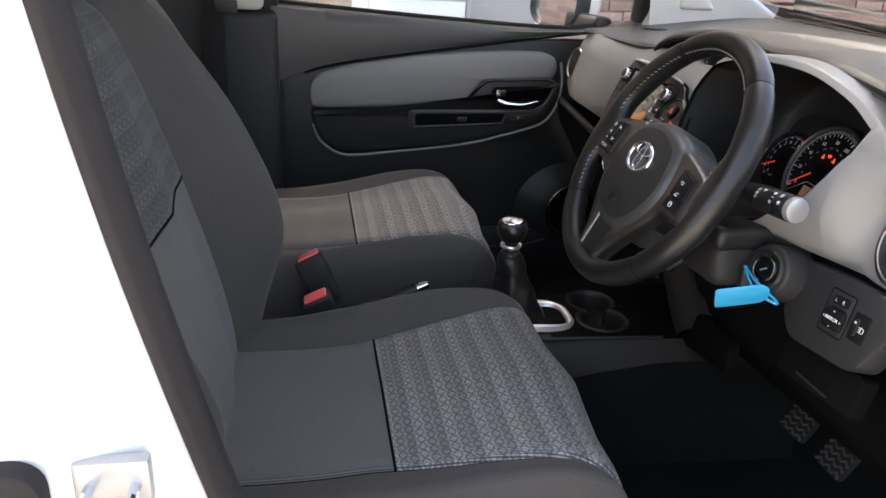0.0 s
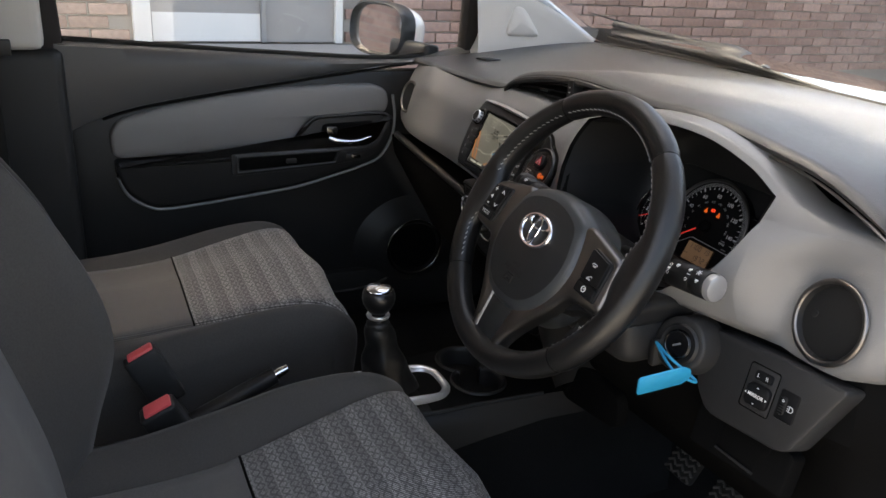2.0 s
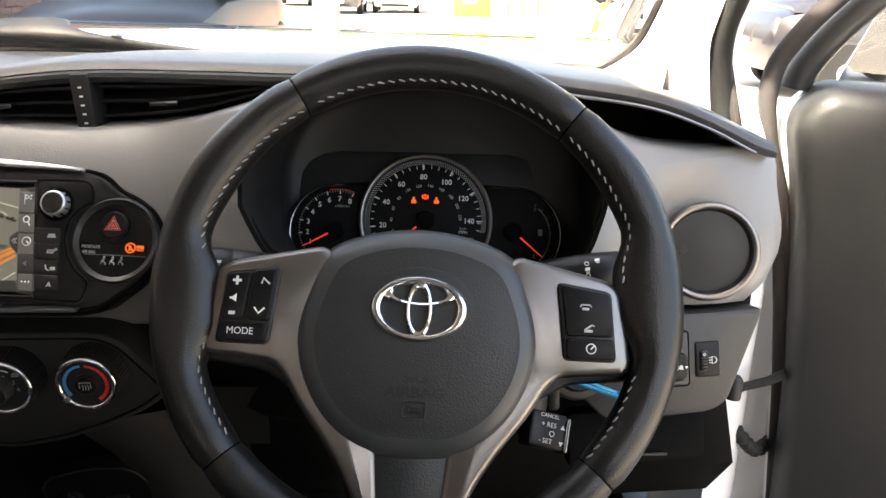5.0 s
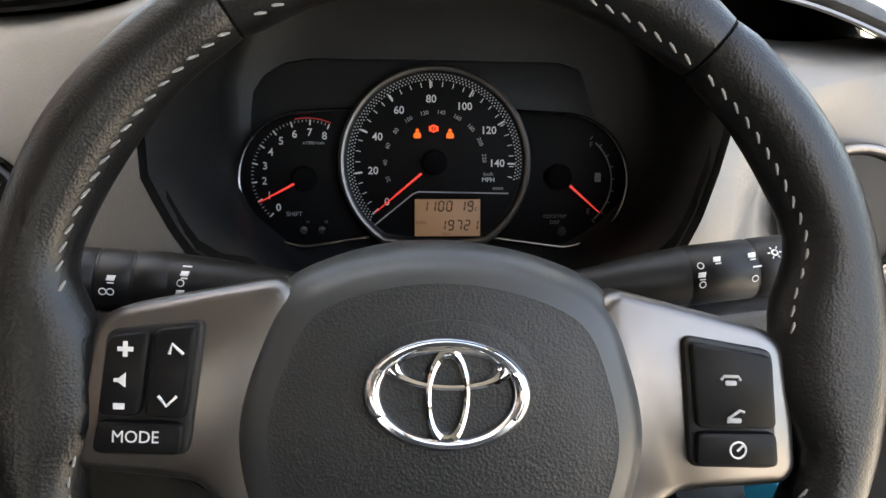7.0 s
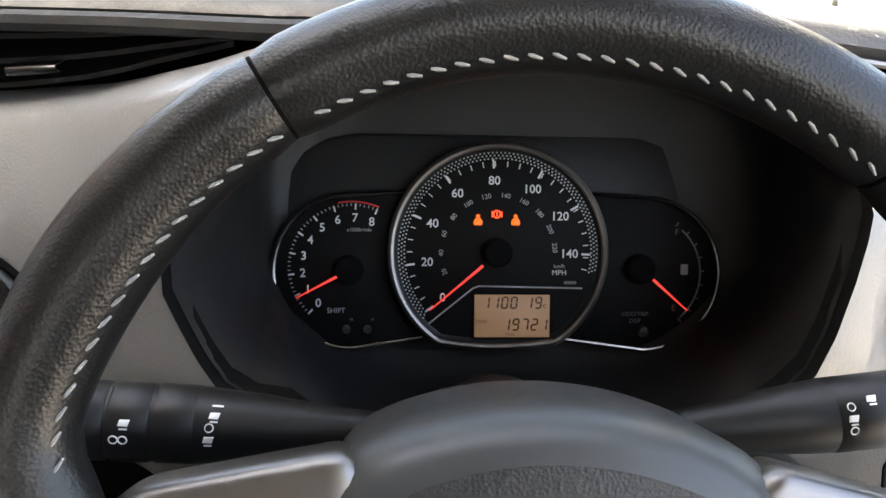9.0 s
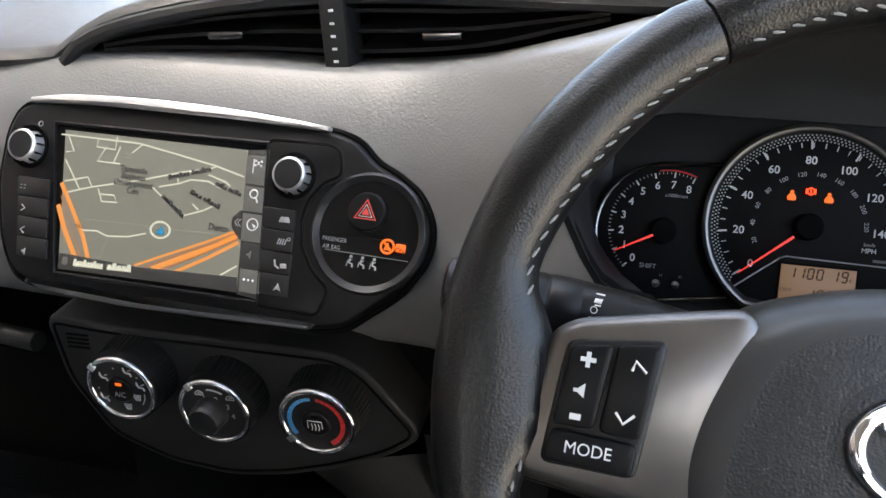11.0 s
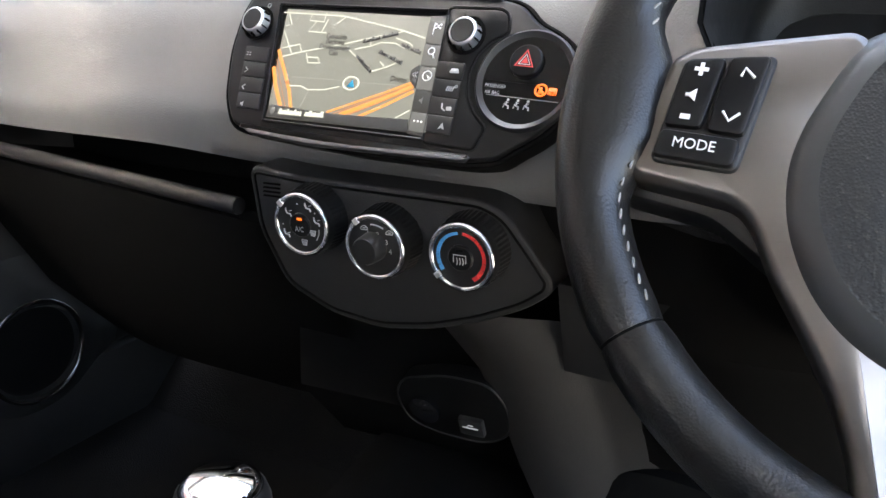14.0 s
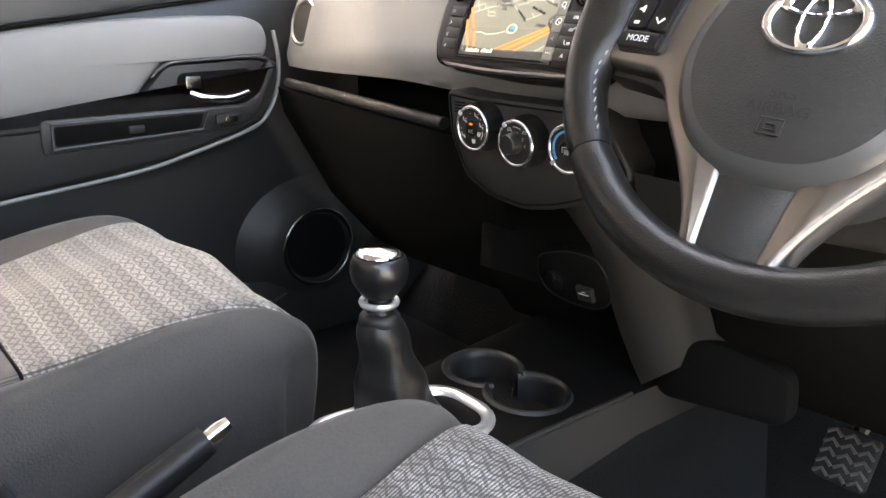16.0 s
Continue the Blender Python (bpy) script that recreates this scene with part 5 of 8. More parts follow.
for body, x, y, size in (("CANCEL", -0.001, 0.0095, 0.0036), ("+ RES", -0.001, 0.0035, 0.0046), ("- SET", -0.002, -0.0075, 0.0046)):
    lettering("print", body, size, x, y, 0.0004, M_PRINT, cs_)
for x, y, d in ((0.0095, 0.0035, 1), (0.0095, -0.0075, -1)):
    part("print", slab([(x - 0.0016, y - 0.0013 * d), (x + 0.0016, y - 0.0013 * d), (x, y + 0.0016 * d)], -0.0002, 0.0004, 0.00005), M_PRINT, cs_)
part("print", ring(0.0017, 0.0003, 16, 5, m=at(0.002, -0.002, 0.0003)), M_PRINT, cs_)

ign = thing("ignition_barrel", CARROT @ frame_at((0.485, 0.121, 0.8255), (1, 0.25, 0), (0, 0.3, 1)), "black ignition barrel with chrome face", "ignition lock")
part("collar", lathe([(0.024, -0.03), (0.0235, 0.002), (0.021, 0.0045), (0.017, 0.003)], 32), M_DARK, ign)
fc = part("face", lathe([(0.017, 0.0), (0.0165, 0.005), (0.0150, 0.0062), (0.0, 0.0060)], 28, None, (True, False)), M_GLOSS, ign, "gloss black lock face")
part("face_ring", ring(0.0142, 0.0009, 36, 6, m=at(0, 0, 0.0064)), M_DCHROME, fc, "dark chrome ring")
part("key_slot", box(0, 0, 0.0062, 0.010, 0.0022, 0.0012, 0.0004, 2, at(0, 0, 0, 30)), M_STEEL, fc, "steel key slot")
keyt = thing("car_key", CARROT @ Matrix.Translation((0.462, 0.125, 0.812)), "key in the ignition with a bright blue tag", "key")
part("bow", slab(round_rect(-0.005, -0.02, 0.005, 0.012, 0.004), -0.018, 0.01, 0.003, m=frame_at((0, -0.012, 0), (1, 0, 0), (0, 0, 1))), M_BLACK, keyt, "black key bow")
part("tie", tube(smooth_outline([(0.006, -0.022, 0.012), (0.03, -0.022, 0.004), (0.052, -0.005, -0.014), (0.058, -0.014, -0.012), (0.044, -0.030, -0.002)], 5, True), 0.0016, 8, True), M_BLUE, keyt, "bright blue plastic tie")
tag = round_poly([(-0.03, -0.014), (0.02, -0.014), (0.029, -0.007), (0.029, 0.006), (0.02, 0.013), (-0.03, 0.013)], 0.004)
part("tag", slab(tag, -0.001, 0.001, 0.0006, m=frame_at((0.059, -0.053, -0.002), (0.23, 0.95, 0.19), (0.3, -0.22, 0.85))), M_BLUE, keyt, "bright blue key tag")

# ---- right switch panel ----
M_SWP = surface("dark grey plastic", (0.018, 0.018, 0.0185), 0.5, bump=0.5, grain=650, dist=0.0004)
SWM = CARROT @ frame_at((0.585, 0.154, 0.80), (1, 0.05, 0), (0, 0.25, 1))
swp = thing("switch_panel", SWM, "dark grey lower switch panel with mirror controls", "switch panel")
part("panel", slab(round_poly(mm((-95, 44), (0, 46), (72, 46), (64, 28), (50, -4), (36, -36), (20, -43), (-70, -46), (-95, -20)), 0.012), -0.03, 0.0, 0.004), M_SWP, swp)
part("mirror_plate", slab(round_rect(-0.033, -0.017, 0.002, 0.030, 0.003), -0.004, 0.001, 0.001), M_SWP, swp, "dark grey mirror control plate")
part("plate_gap", tube([(p[0], p[1], 0.0002) for p in round_rect(-0.0335, -0.0175, 0.0025, 0.0305, 0.003)], 0.0007, 5, True), M_VOID, swp)
part("mirror_pad", slab(round_rect(-0.0285, -0.0125, 0.0005, 0.0125, 0.007), 0.0, 0.0055, 0.003), M_BEZEL, swp, "rounded black mirror pad")
part("selector", slab(round_rect(-0.024, 0.0155, -0.003, 0.0260, 0.003), 0.0, 0.004, 0.001), M_BEZEL, swp, "black left right selector")
lettering("print", "MIRROR", 0.0052, -0.014, 0.0, 0.0059, M_PRINT, swp, bold=0.0001)
lettering("print", "L", 0.0058, -0.0190, 0.0207, 0.0044, M_PRINT, swp)
lettering("print", "R", 0.0058, -0.0085, 0.0207, 0.0044, M_PRINT, swp)
for x0, y0, dx, dy in ((-0.014, 0.0085, 0, 1), (-0.014, -0.0085, 0, -1), (-0.0262, 0.0, -1, 0), (-0.0018, 0.0, 1, 0)):
    part("print", slab([(x0 - 0.0014 * abs(dy) - 0.0006 * dx, y0 - 0.0014 * abs(dx) - 0.0006 * dy), (x0 + 0.0014 * abs(dy) - 0.0006 * dx, y0 + 0.0014 * abs(dx) - 0.0006 * dy), (x0 + 0.0011 * dx, y0 + 0.0011 * dy)], 0.0045, 0.0059, 0.00005), M_PRINT, swp)
part("level_plate", slab(round_rect(0.008, -0.0110, 0.0297, 0.0200, 0.002), -0.004, 0.0015, 0.001), M_BEZEL, swp, "black headlamp level plate")
lw = part("level_wheel", slab(round_rect(0.0115, -0.0055, 0.0185, 0.0135, 0.003), 0.0, 0.0035, 0.0015), M_DARK, swp, "ribbed black thumb wheel")
for q in range(6):
    part("wheel_rib", box(0.015, -0.003 + 0.0027 * q, 0.0036, 0.006, 0.0007, 0.0006), M_VOID, lw)
part("print", ring(0.0011, 0.0004, 12, 5, m=at(0.0150, 0.0095, 0.0037)), M_PRINT, swp)
part("print", tube([(0.0225, 0.0068, 0.0017), (0.0258, 0.0058, 0.0017), (0.0268, 0.0035, 0.0017), (0.0255, 0.0012, 0.0017), (0.0225, 0.0005, 0.0017)], 0.0004, 5, True), M_PRINT, swp)
for q in range(3):
    part("print", box(0.0208, 0.0015 + 0.0022 * q, 0.0017, 0.0018, 0.0006, 0.0004), M_PRINT, swp)
low_ = part("lower_trim", slab(round_poly(mm((-100, -44), (20, -46), (27, -50), (26, -96), (-100, -96)), 0.006), -0.05, -0.030, 0.003), M_VOID, swp, "black lower trim below the switches")
# the tray has no hollow; a deep black plate gives its shade
part("coin_tray_shade", slab(round_poly(mm((-60, -50), (2, -52), (-11, -85), (-60, -82)), 0.004), -0.034, -0.0285, 0.0006), M_VOID, low_, "black plate painting the coin tray's shade")
part("tray_lip", tube([(-0.062, -0.0845, -0.028), (-0.010, -0.088, -0.028)], 0.0016, 6), M_SWP, low_)


# ---- instruments ----
CLM = frame_at(CARROT @ Vector((0.364, 0.256, 0.914)), (1, 0, 0), (0, 0.40, 0.92))
clu = thing("instrument_cluster", CLM, "black instrument cluster with three chrome-ringed dials", "instrument cluster")


M_DIAL = surface("satin black dial", (0.004, 0.004, 0.0041), 0.6, spec=0.12, vary=0.05)


def tick_ring(cx, cy, r0, r1, a0, a1, n, w, mat, z=0.0015):
    bms = []
    for k in range(n + 1):
        a = radians(a0 + (a1 - a0) * k / n)
        m = at(cx + (r0 + r1) / 2 * math.cos(a), cy + (r0 + r1) / 2 * math.sin(a), z, math.degrees(a))
        bms.append(box(0, 0, 0, r1 - r0, w, 0.0006, 0, 2, m))
    return tagged(part("scale_mark", join(*bms), mat, clu, "white scale marks"), kind="stuff")


def needle(cx, cy, a, length, z=0.006, back=0.0, seat=0.0005):
    n = part("needle", slab([(back, -0.0008), (length, -0.0003), (length, 0.0003), (back, 0.0008)], 0, 0.001, 0.0002, m=at(cx, cy, z, a)), M_NEEDLE, clu, "glowing red needle")
    part("needle_hub", lathe([(0.0085, 0.0), (0.0082, 0.005), (0.007, 0.0062), (0.0, 0.0066)], 28, at(cx, cy, seat), (True, False)), M_VOID, clu, "black needle hub")
    return n


SEGMENTS = {"0": "abcdef", "1": "bc", "2": "abged", "7": "abc", "9": "abcdfg"}


def digits(text, x, y, h, z, parent):
    """Slanted seven-segment figures about a centre."""
    w, gap = h * 0.5, h * 0.86
    bars = {"a": ((0, 1), (1, 1)), "b": ((1, 1), (1, 0.5)), "c": ((1, 0.5), (1, 0)), "d": ((0, 0), (1, 0)), "e": ((0, 0.5), (0, 0)), "f": ((0, 1), (0, 0.5)), "g": ((0, 0.5), (1, 0.5))}
    for k, ch in enumerate(text):
        x0 = x + (k - (len(text) - 1) / 2) * gap - w / 2
        bms = []
        for c in SEGMENTS[ch]:
            (a, b), (d, e) = bars[c]
            p, q = Vector((x0 + a * w + b * h * 0.12, y + (b - 0.5) * h, z)), Vector((x0 + d * w + e * h * 0.12, y + (e - 0.5) * h, z))
            u = (q - p) * 0.1
            bms.append(tube([p + u, q - u], h * 0.07, 4))
        part("digit", join(*bms), M_LCDINK, parent)


def build_cluster():
    plate = round_rect(-0.130, -0.064, 0.134, 0.066, 0.05)
    part("face", slab(plate, -0.03, -0.013, 0.004), M_LINING, clu, "black instrument face")
    # speedometer with a flat foot
    mx, my, mr = 0.0017, -0.0018, 0.0605
    cut = math.asin(-0.0505 / mr)
    arc = [(mx + mr * math.cos(a), my + mr * math.sin(a)) for a in (cut + (math.pi - 2 * cut) * k / 72 for k in range(73))]
    foot = [(mx + mr * math.cos(cut) * q, my - 0.0505 - 0.003 * (1 - q * q)) for q in (-0.75, -0.5, -0.25, 0, 0.25, 0.5, 0.75)]
    loop = [Vector(p) for p in arc + foot]
    part("dial", slab(loop, -0.012, 0.0002, 0.0005), M_DIAL, clu, "black speedometer face")
    part("dial_ring", tube([(p.x, p.y, 0.003) for p in loop], 0.0021, 8, True), M_SILVER, clu, "satin silver dial ring")
    part("dial_wall", loft([[(p.x, p.y, z) for p in inset(loop, d)] for d, z in ((0.001, 0.003), (0.003, 0.001), (0.0042, 0.0004))], True), M_DARK, clu, "black sloping dial wall")
    # side dials run into it
    for sx in (-1, 1):
        cx, cy, r = (-0.0815, -0.0132, 0.0437) if sx < 0 else (0.0857, -0.014, 0.044)
        side_ = [(cx - sx * r * math.sin(a), cy + r * math.cos(a)) for a in (-math.pi * k / 36 for k in range(37))]
        line = [(sx * 0.050, cy + r + 0.0018)] + side_ + [(sx * 0.041, cy - r + 0.006)]
        part("dial", slab([Vector(p) for p in line], -0.012, -0.0045, 0.0005), M_DIAL, clu, "black side dial face")
        part("dial_ring", tube([(a, b, -0.002) for a, b in line], 0.0014, 8), M_DCHROME, clu, "dark chrome dial ring")

    def pol(r, a):
        return mx + r * math.cos(radians(a)), my + r * math.sin(radians(a))
    tick_ring(mx, my, 0.0485, 0.0515, 219.5, -11, 29, 0.0005, M_PRINT)
    tick_ring(mx, my, 0.0475, 0.0525, 219.5, -1, 7, 0.0011, M_PRINT)
    for q in range(3):
        tick_ring(mx, my, 0.0526 + 0.0016 * q, 0.0535 + 0.0016 * q, 219.5 + q, -12 + q, 96, 0.0009, M_PRINTGREY)
    for k in range(8):
        x, y = pol(0.0405, 219.5 - 31.5 * k)
        lettering("numeral", str(20 * k), 0.0068, x, y, 0.0015, M_PRINT, clu, bold=0.00008)
    for k in range(11):
        x, y = pol(0.0322, 200 - 19.5 * k)
        lettering("numeral", str(20 * (k + 1)), 0.0038, x, y, 0.0015, M_PRINTGREY, clu, turn=(110 - 19.5 * k))
    lettering("print", "MPH", 0.0042, 0.0366, -0.0132, 0.0015, M_PRINT, clu)
    lettering("print", "km/h", 0.0032, 0.0366, -0.0095, 0.0015, M_PRINTGREY, clu)
    part("print", box(0.043, -0.0188, 0.0014, 0.007, 0.0016, 0.0004), M_PRINTDIM, clu)
    needle(0.0013, -0.0018, 220.2, 0.050, back=0.011)
    # telltales: a brake disc between two belted seats
    for x, mt in ((-0.0098, M_AMBER), (0.0115, M_AMBER)):
        part("telltale", lathe([(0.0011, 0.0), (0.0011, 0.0006), (0.0, 0.0007)], 12, at(x, 0.0188, 0.0012), (True, False)), mt, clu, "lit amber warning lamp")
        part("telltale", slab(round_poly([Vector(p) for p in ((x - 0.0022, 0.0137), (x + 0.0022, 0.0137), (x + 0.0026, 0.0157), (x + 0.0012, 0.0178), (x - 0.0012, 0.0178), (x - 0.0026, 0.0157))], 0.0006), 0.001, 0.0018, 0.0001), mt, clu, "lit amber warning lamp")
    part("telltale", ring(0.0020, 0.0004, 20, 6, m=at(0.0008, 0.0199, 0.0016)), M_WARN, clu, "lit red warning lamp")
    part("telltale", box(0.0008, 0.0199, 0.0016, 0.0008, 0.0022, 0.0005), M_WARN, clu)
    for q in (-1, 1):
        part("telltale", tube([(0.0008 + q * 0.0026, 0.0199 + 0.0017 * e, 0.0016) for e in (-1, -0.4, 0.4, 1)], 0.0004, 5), M_WARN, clu)
    lcd = part("odometer", slab(round_rect(-0.0115, -0.0503, 0.0316, -0.0255, 0.001), 0.0, 0.0015, 0.0004), M_LCD, clu, "amber segment display")
    digits("1100", 0.0028, -0.0303, 0.0062, 0.0016, lcd)
    digits("19", 0.0220, -0.0303, 0.0062, 0.0016, lcd)
    digits("19721", 0.0172, -0.0428, 0.0062, 0.0016, lcd)
    lettering("digits", "ODO", 0.0028, -0.0075, -0.0412, 0.0017, M_LCDINK, lcd)
    lettering("digits", "MILES", 0.0020, 0.0090, -0.0485, 0.0017, M_LCDINK, lcd)
    lettering("digits", "c", 0.0045, 0.0285, -0.0318, 0.0017, M_LCDINK, lcd)
    part("lcd_edge", tube([(a, b, 0.0015) for a, b in ((-0.0118, -0.0506), (0.0319, -0.0506), (0.0319, -0.0252), (-0.0118, -0.0252))], 0.0006, 6, True), M_VOID, lcd)
    pts = [(-0.0375, -0.0425, 0.0012), (-0.0125, -0.0222, 0.0012), (-0.009, -0.0209, 0.0012), (0.050, -0.0220, 0.0012)]
    part("face_line", tube(pts, 0.0005, 5), M_PRINTGREY, clu)
    # rev counter
    rx, ry = -0.081, -0.011
    tick_ring(rx, ry, 0.0330, 0.0365, 226.8, 66.8, 8, 0.0009, M_PRINT, -0.0038)
    tick_ring(rx, ry, 0.0350, 0.0365, 226.8, 66.8, 40, 0.0004, M_PRINTGREY, -0.0038)
    for k in range(9):
        a = radians(226.8 - 20 * k)
        lettering("numeral", str(k), 0.0068, rx + 0.0282 * math.cos(a), ry + 0.0282 * math.sin(a), -0.0038, M_PRINT, clu, bold=0.00008)
    lettering("print", "x1000r/min", 0.0030, -0.077, 0.0105, -0.0038, M_PRINTGREY, clu)
    lettering("print", "SHIFT", 0.0042, -0.0902, -0.0358, -0.0038, M_PRINTGREY, clu)
    part("red_arc", tube([(rx + 0.0375 * math.cos(radians(a)), ry + 0.0375 * math.sin(radians(a)), -0.0036) for a in range(66, 104, 3)], 0.0005, 5), M_REDPRINT, clu, "red line of the rev counter")
    needle(-0.083, -0.0125, 208, 0.033, 0.001, 0.007, -0.0042)
    for q in (0, 1):
        part("telltale_lens", lathe([(0.0030, 0.0), (0.0026, 0.0012), (0, 0.0014)], 16, at(-0.0842 + 0.012 * q, -0.0463, -0.0042), (True, False)), M_DCHROME, clu, "small reset stud")
        lettering("print", "HM"[q], 0.0026, -0.0815 + 0.012 * q, -0.0410, -0.0038, M_PRINTDIM, clu)
    # fuel gauge
    tick_ring(0.0857, -0.014, 0.0335, 0.0362, 55, -50, 8, 0.0006, M_PRINTDIM, -0.0038)
    part("scale_arc", tube([(0.0857 + 0.034 * math.cos(radians(a)), -0.014 + 0.034 * math.sin(radians(a)), -0.0038) for a in range(-48, 52, 4)], 0.0005, 5), M_PRINTDIM, clu)
    lettering("numeral", "F", 0.005, 0.1055, 0.010, -0.0038, M_PRINTDIM, clu)
    lettering("numeral", "E", 0.005, 0.1045, -0.034, -0.0038, M_PRINTDIM, clu)
    part("pump_symbol", slab(round_rect(0.1085, -0.0145, 0.1125, -0.0085, 0.0006), -0.0045, -0.0036, 0.0001), M_PRINTDIM, clu)
    lettering("print", "ODO/TRIP", 0.0034, 0.0821, -0.0375, -0.0038, M_PRINTDIM, clu)
    lettering("print", "DISP", 0.0034, 0.0821, -0.0415, -0.0038, M_PRINTDIM, clu)
    part("reset_stud", lathe([(0.0032, 0.0), (0.0028, 0.004), (0.0, 0.0045)], 16, at(0.0865, -0.0475, -0.0045), (True, False)), M_DARK, clu, "black reset stud")
    needle(0.084, -0.011, -41.5, 0.036, 0.001, 0.009, -0.0042)


build_cluster()


# ---- head unit ----
SCM = CARROT @ frame_at((-0.020, 0.168, 0.946), (0.1405, -0.0075, -0.0125), (0.001, 0.04, 0.0755))
radio = thing("infotainment_unit", SCM, "black touch-screen unit showing a road map", "car radio")


def knob(parent, x, y, z, name="knob", lab="black knob with bright notched band"):
    k = part(name, lathe([(0.0092, z), (0.0088, z + 0.0080), (0.0080, z + 0.0089), (0.0, z + 0.0086)], 36, at(x, y, 0), (True, False)), M_DARK, parent, lab)
    band = part("knob_rim", lathe([(0.0110, z), (0.0108, z + 0.0030), (0.0103, z + 0.0068), (0.0098, z + 0.0082), (0.0088, z + 0.0086), (0.0084, z + 0.0078)], 48, at(x, y, 0), (False, False)), M_BRIGHT, k, "bright notched band", 50)
    for q in range(12):
        part("notch", box(0.0109, 0, z + 0.0040, 0.0024, 0.0009, 0.0050, 0, 2, at(x, y, 0, 30 * q + 9)), M_VOID, band)
    part("knob_gap", lathe([(0.0142, 0.0), (0.0138, z + 0.0012), (0.0118, z + 0.0008)], 36, at(x, y, 0), (False, False)), M_VOID, k)
    return k


def build_radio():
    out = round_poly(mm((-101, 56.5), (-14, 61), (60, 60), (106, 58), (122, 54), (134, 42.5), (150, 36), (165, 25.5), (173, 9.5), (172, -8.5), (163, -23.5), (153, -34.5), (142, -43), (132, -52.3), (113, -56.5), (28, -60.5), (-81, -59), (-96, -55.5), (-110, -35), (-120, 4), (-120, 36), (-114, 51)), 0.01)
    part("bezel", slab(out, -0.02, 0.0035, 0.003), M_BEZEL, radio, "satin black bezel", 50)
    part("surround_gap", tube([(p.x, p.y, -0.001) for p in inset(out, -0.001)], 0.0022, 8, True), M_VOID, radio, "dark joint round the unit")
    # inner panel with its seam round the tune knob and the pod
    seam = round_poly(mm((67, 48), (106, 49), (112, 46), (115, 33), (105, 28), (97, 17), (94.5, 3), (98, -12), (106, -24), (118, -33), (114, -48), (77, -48)), 0.004)
    part("inner_panel", slab(seam, 0.0, 0.0043, 0.0005), M_BEZEL, radio, "black panel with keys", 50)
    part("seam_and_highlight", tube([(p.x, p.y, 0.0036) for p in inset(seam, -0.0006)], 0.0009, 5, True), M_VOID, radio)
    # slightly lighter tube paints a highlight beside the seam
    part("seam_and_highlight", tube([(p.x, p.y, 0.0038) for p in inset(seam, -0.0019)], 0.0005, 5, True), M_MATTE, radio)
    frame_ = mm((-83, 43.5), (67, 46.5), (76.5, -46.5), (-63.5, -50.5))
    part("screen_gap", slab(frame_, 0.001, 0.0039, 0.0003), M_VOID, radio)
    part("screen_frame", tube([(p[0], p[1], 0.0042) for p in frame_], 0.0014, 8, True), M_BEZEL, radio, "raised black frame round the screen")
    scr = part("screen", slab(mm((-75, 39.8), (55, 41), (63, -43), (-62, -47.5)), 0.001, 0.0042, 0.0002), M_MAP, radio, "lit map screen")
    z = 0.0046

    def road(pts, w, mat, lift=0.0):
        bm = tube([(a / 1000, b / 1000, 0.0) for a, b in pts], w / 2000, 4)
        bm.transform(at(0, 0, z + lift) @ Matrix.Diagonal((1, 1, 0.12, 1)))
        part("map_road", bm, mat, scr)

    def barword(x0, y0, x1, y1, n, h, mat, zz=0.0050):
        """A word that cannot be shown, as a row of small plain bars."""
        d = Vector((x1 - x0, y1 - y0)) / 1000
        w = d.length / n
        top = []
        for k in range(n):
            hh = h * (0.62 if (k * 7 + n) % 3 == 0 else 0.36)
            top += [(w * (k + 0.02), -0.1 * h), (w * (k + 0.14), hh), (w * (k + 0.86), hh), (w * (k + 0.98), -0.1 * h)]
        outline = [(0.0, -0.36 * h), (d.length, -0.36 * h)] + top[::-1]
        part("map_name", slab(outline, -0.0003, 0.0002, 0.00002, m=pose(x0 / 1000, y0 / 1000, zz, 0, 0, math.degrees(math.atan2(d.y, d.x)))), mat, scr)

    for pts in (((-77, 36.5), (-49, 36.7), (-19, 36.8), (14, 32.2), (36, 29), (55, 24.8)), ((-64.7, 0.7), (-48, 6), (-31, 10.3), (-14.5, 14.4), (1, 19), (16.5, 23.6), (32, 27), (36, 29)),
                ((-0.8, 12), (12.8, 15.7), (20, 18.9), (32, 19.3), (41, 16.2)), ((-4.8, 11), (6, 4), (18.8, -3.4), (31.6, 1.4), (40, 6.3)), ((24, 4.7), (28.7, 1.4)), ((-70.6, 21), (-56, 3)), ((-68.5, 7.3), (-52, 11.8), (-47.8, 6.1)),
                ((-43, 5.6), (-39, -2), (-28, -1.2), (-31, 2.9), (-40.5, 2.4)), ((-49, 36.7), (-49.6, 31.5), (-35.7, 31.1), (-36, 38.9)), ((-42.7, 31.5), (-47.5, 22.6), (-30.6, 22.7)), ((-32.4, 33.4), (-35.3, 23.3)), ((-50, -21.5), (-38.5, -20.5), (-31, -22.7), (-16, -21), (-4, -17.3)),
                ((50.5, -34.6), (60, -27.8)), ((-71.3, 25.8), (-65.4, 26.9), (-71.9, 37)), ((31.3, 23.3), (43.8, 20.2), (47.1, 18.1)), ((-23.4, 30.5), (-17.3, 36.2)), ((12, 16), (11, 19.5))):
        road(pts, 1.0, M_MAPROAD)
    for pts in (((-50, -14.5), (-14, -12.9), (11.4, -12.6), (43.4, -11.1)), ((-30, -22.7), (-33, -36)), ((-29, 30), (-24, 29)), ((-29, 27.5), (-23, 27)), ((-63, 30), (-60, 37))):
        road(pts, 0.5, M_MAPDIM)
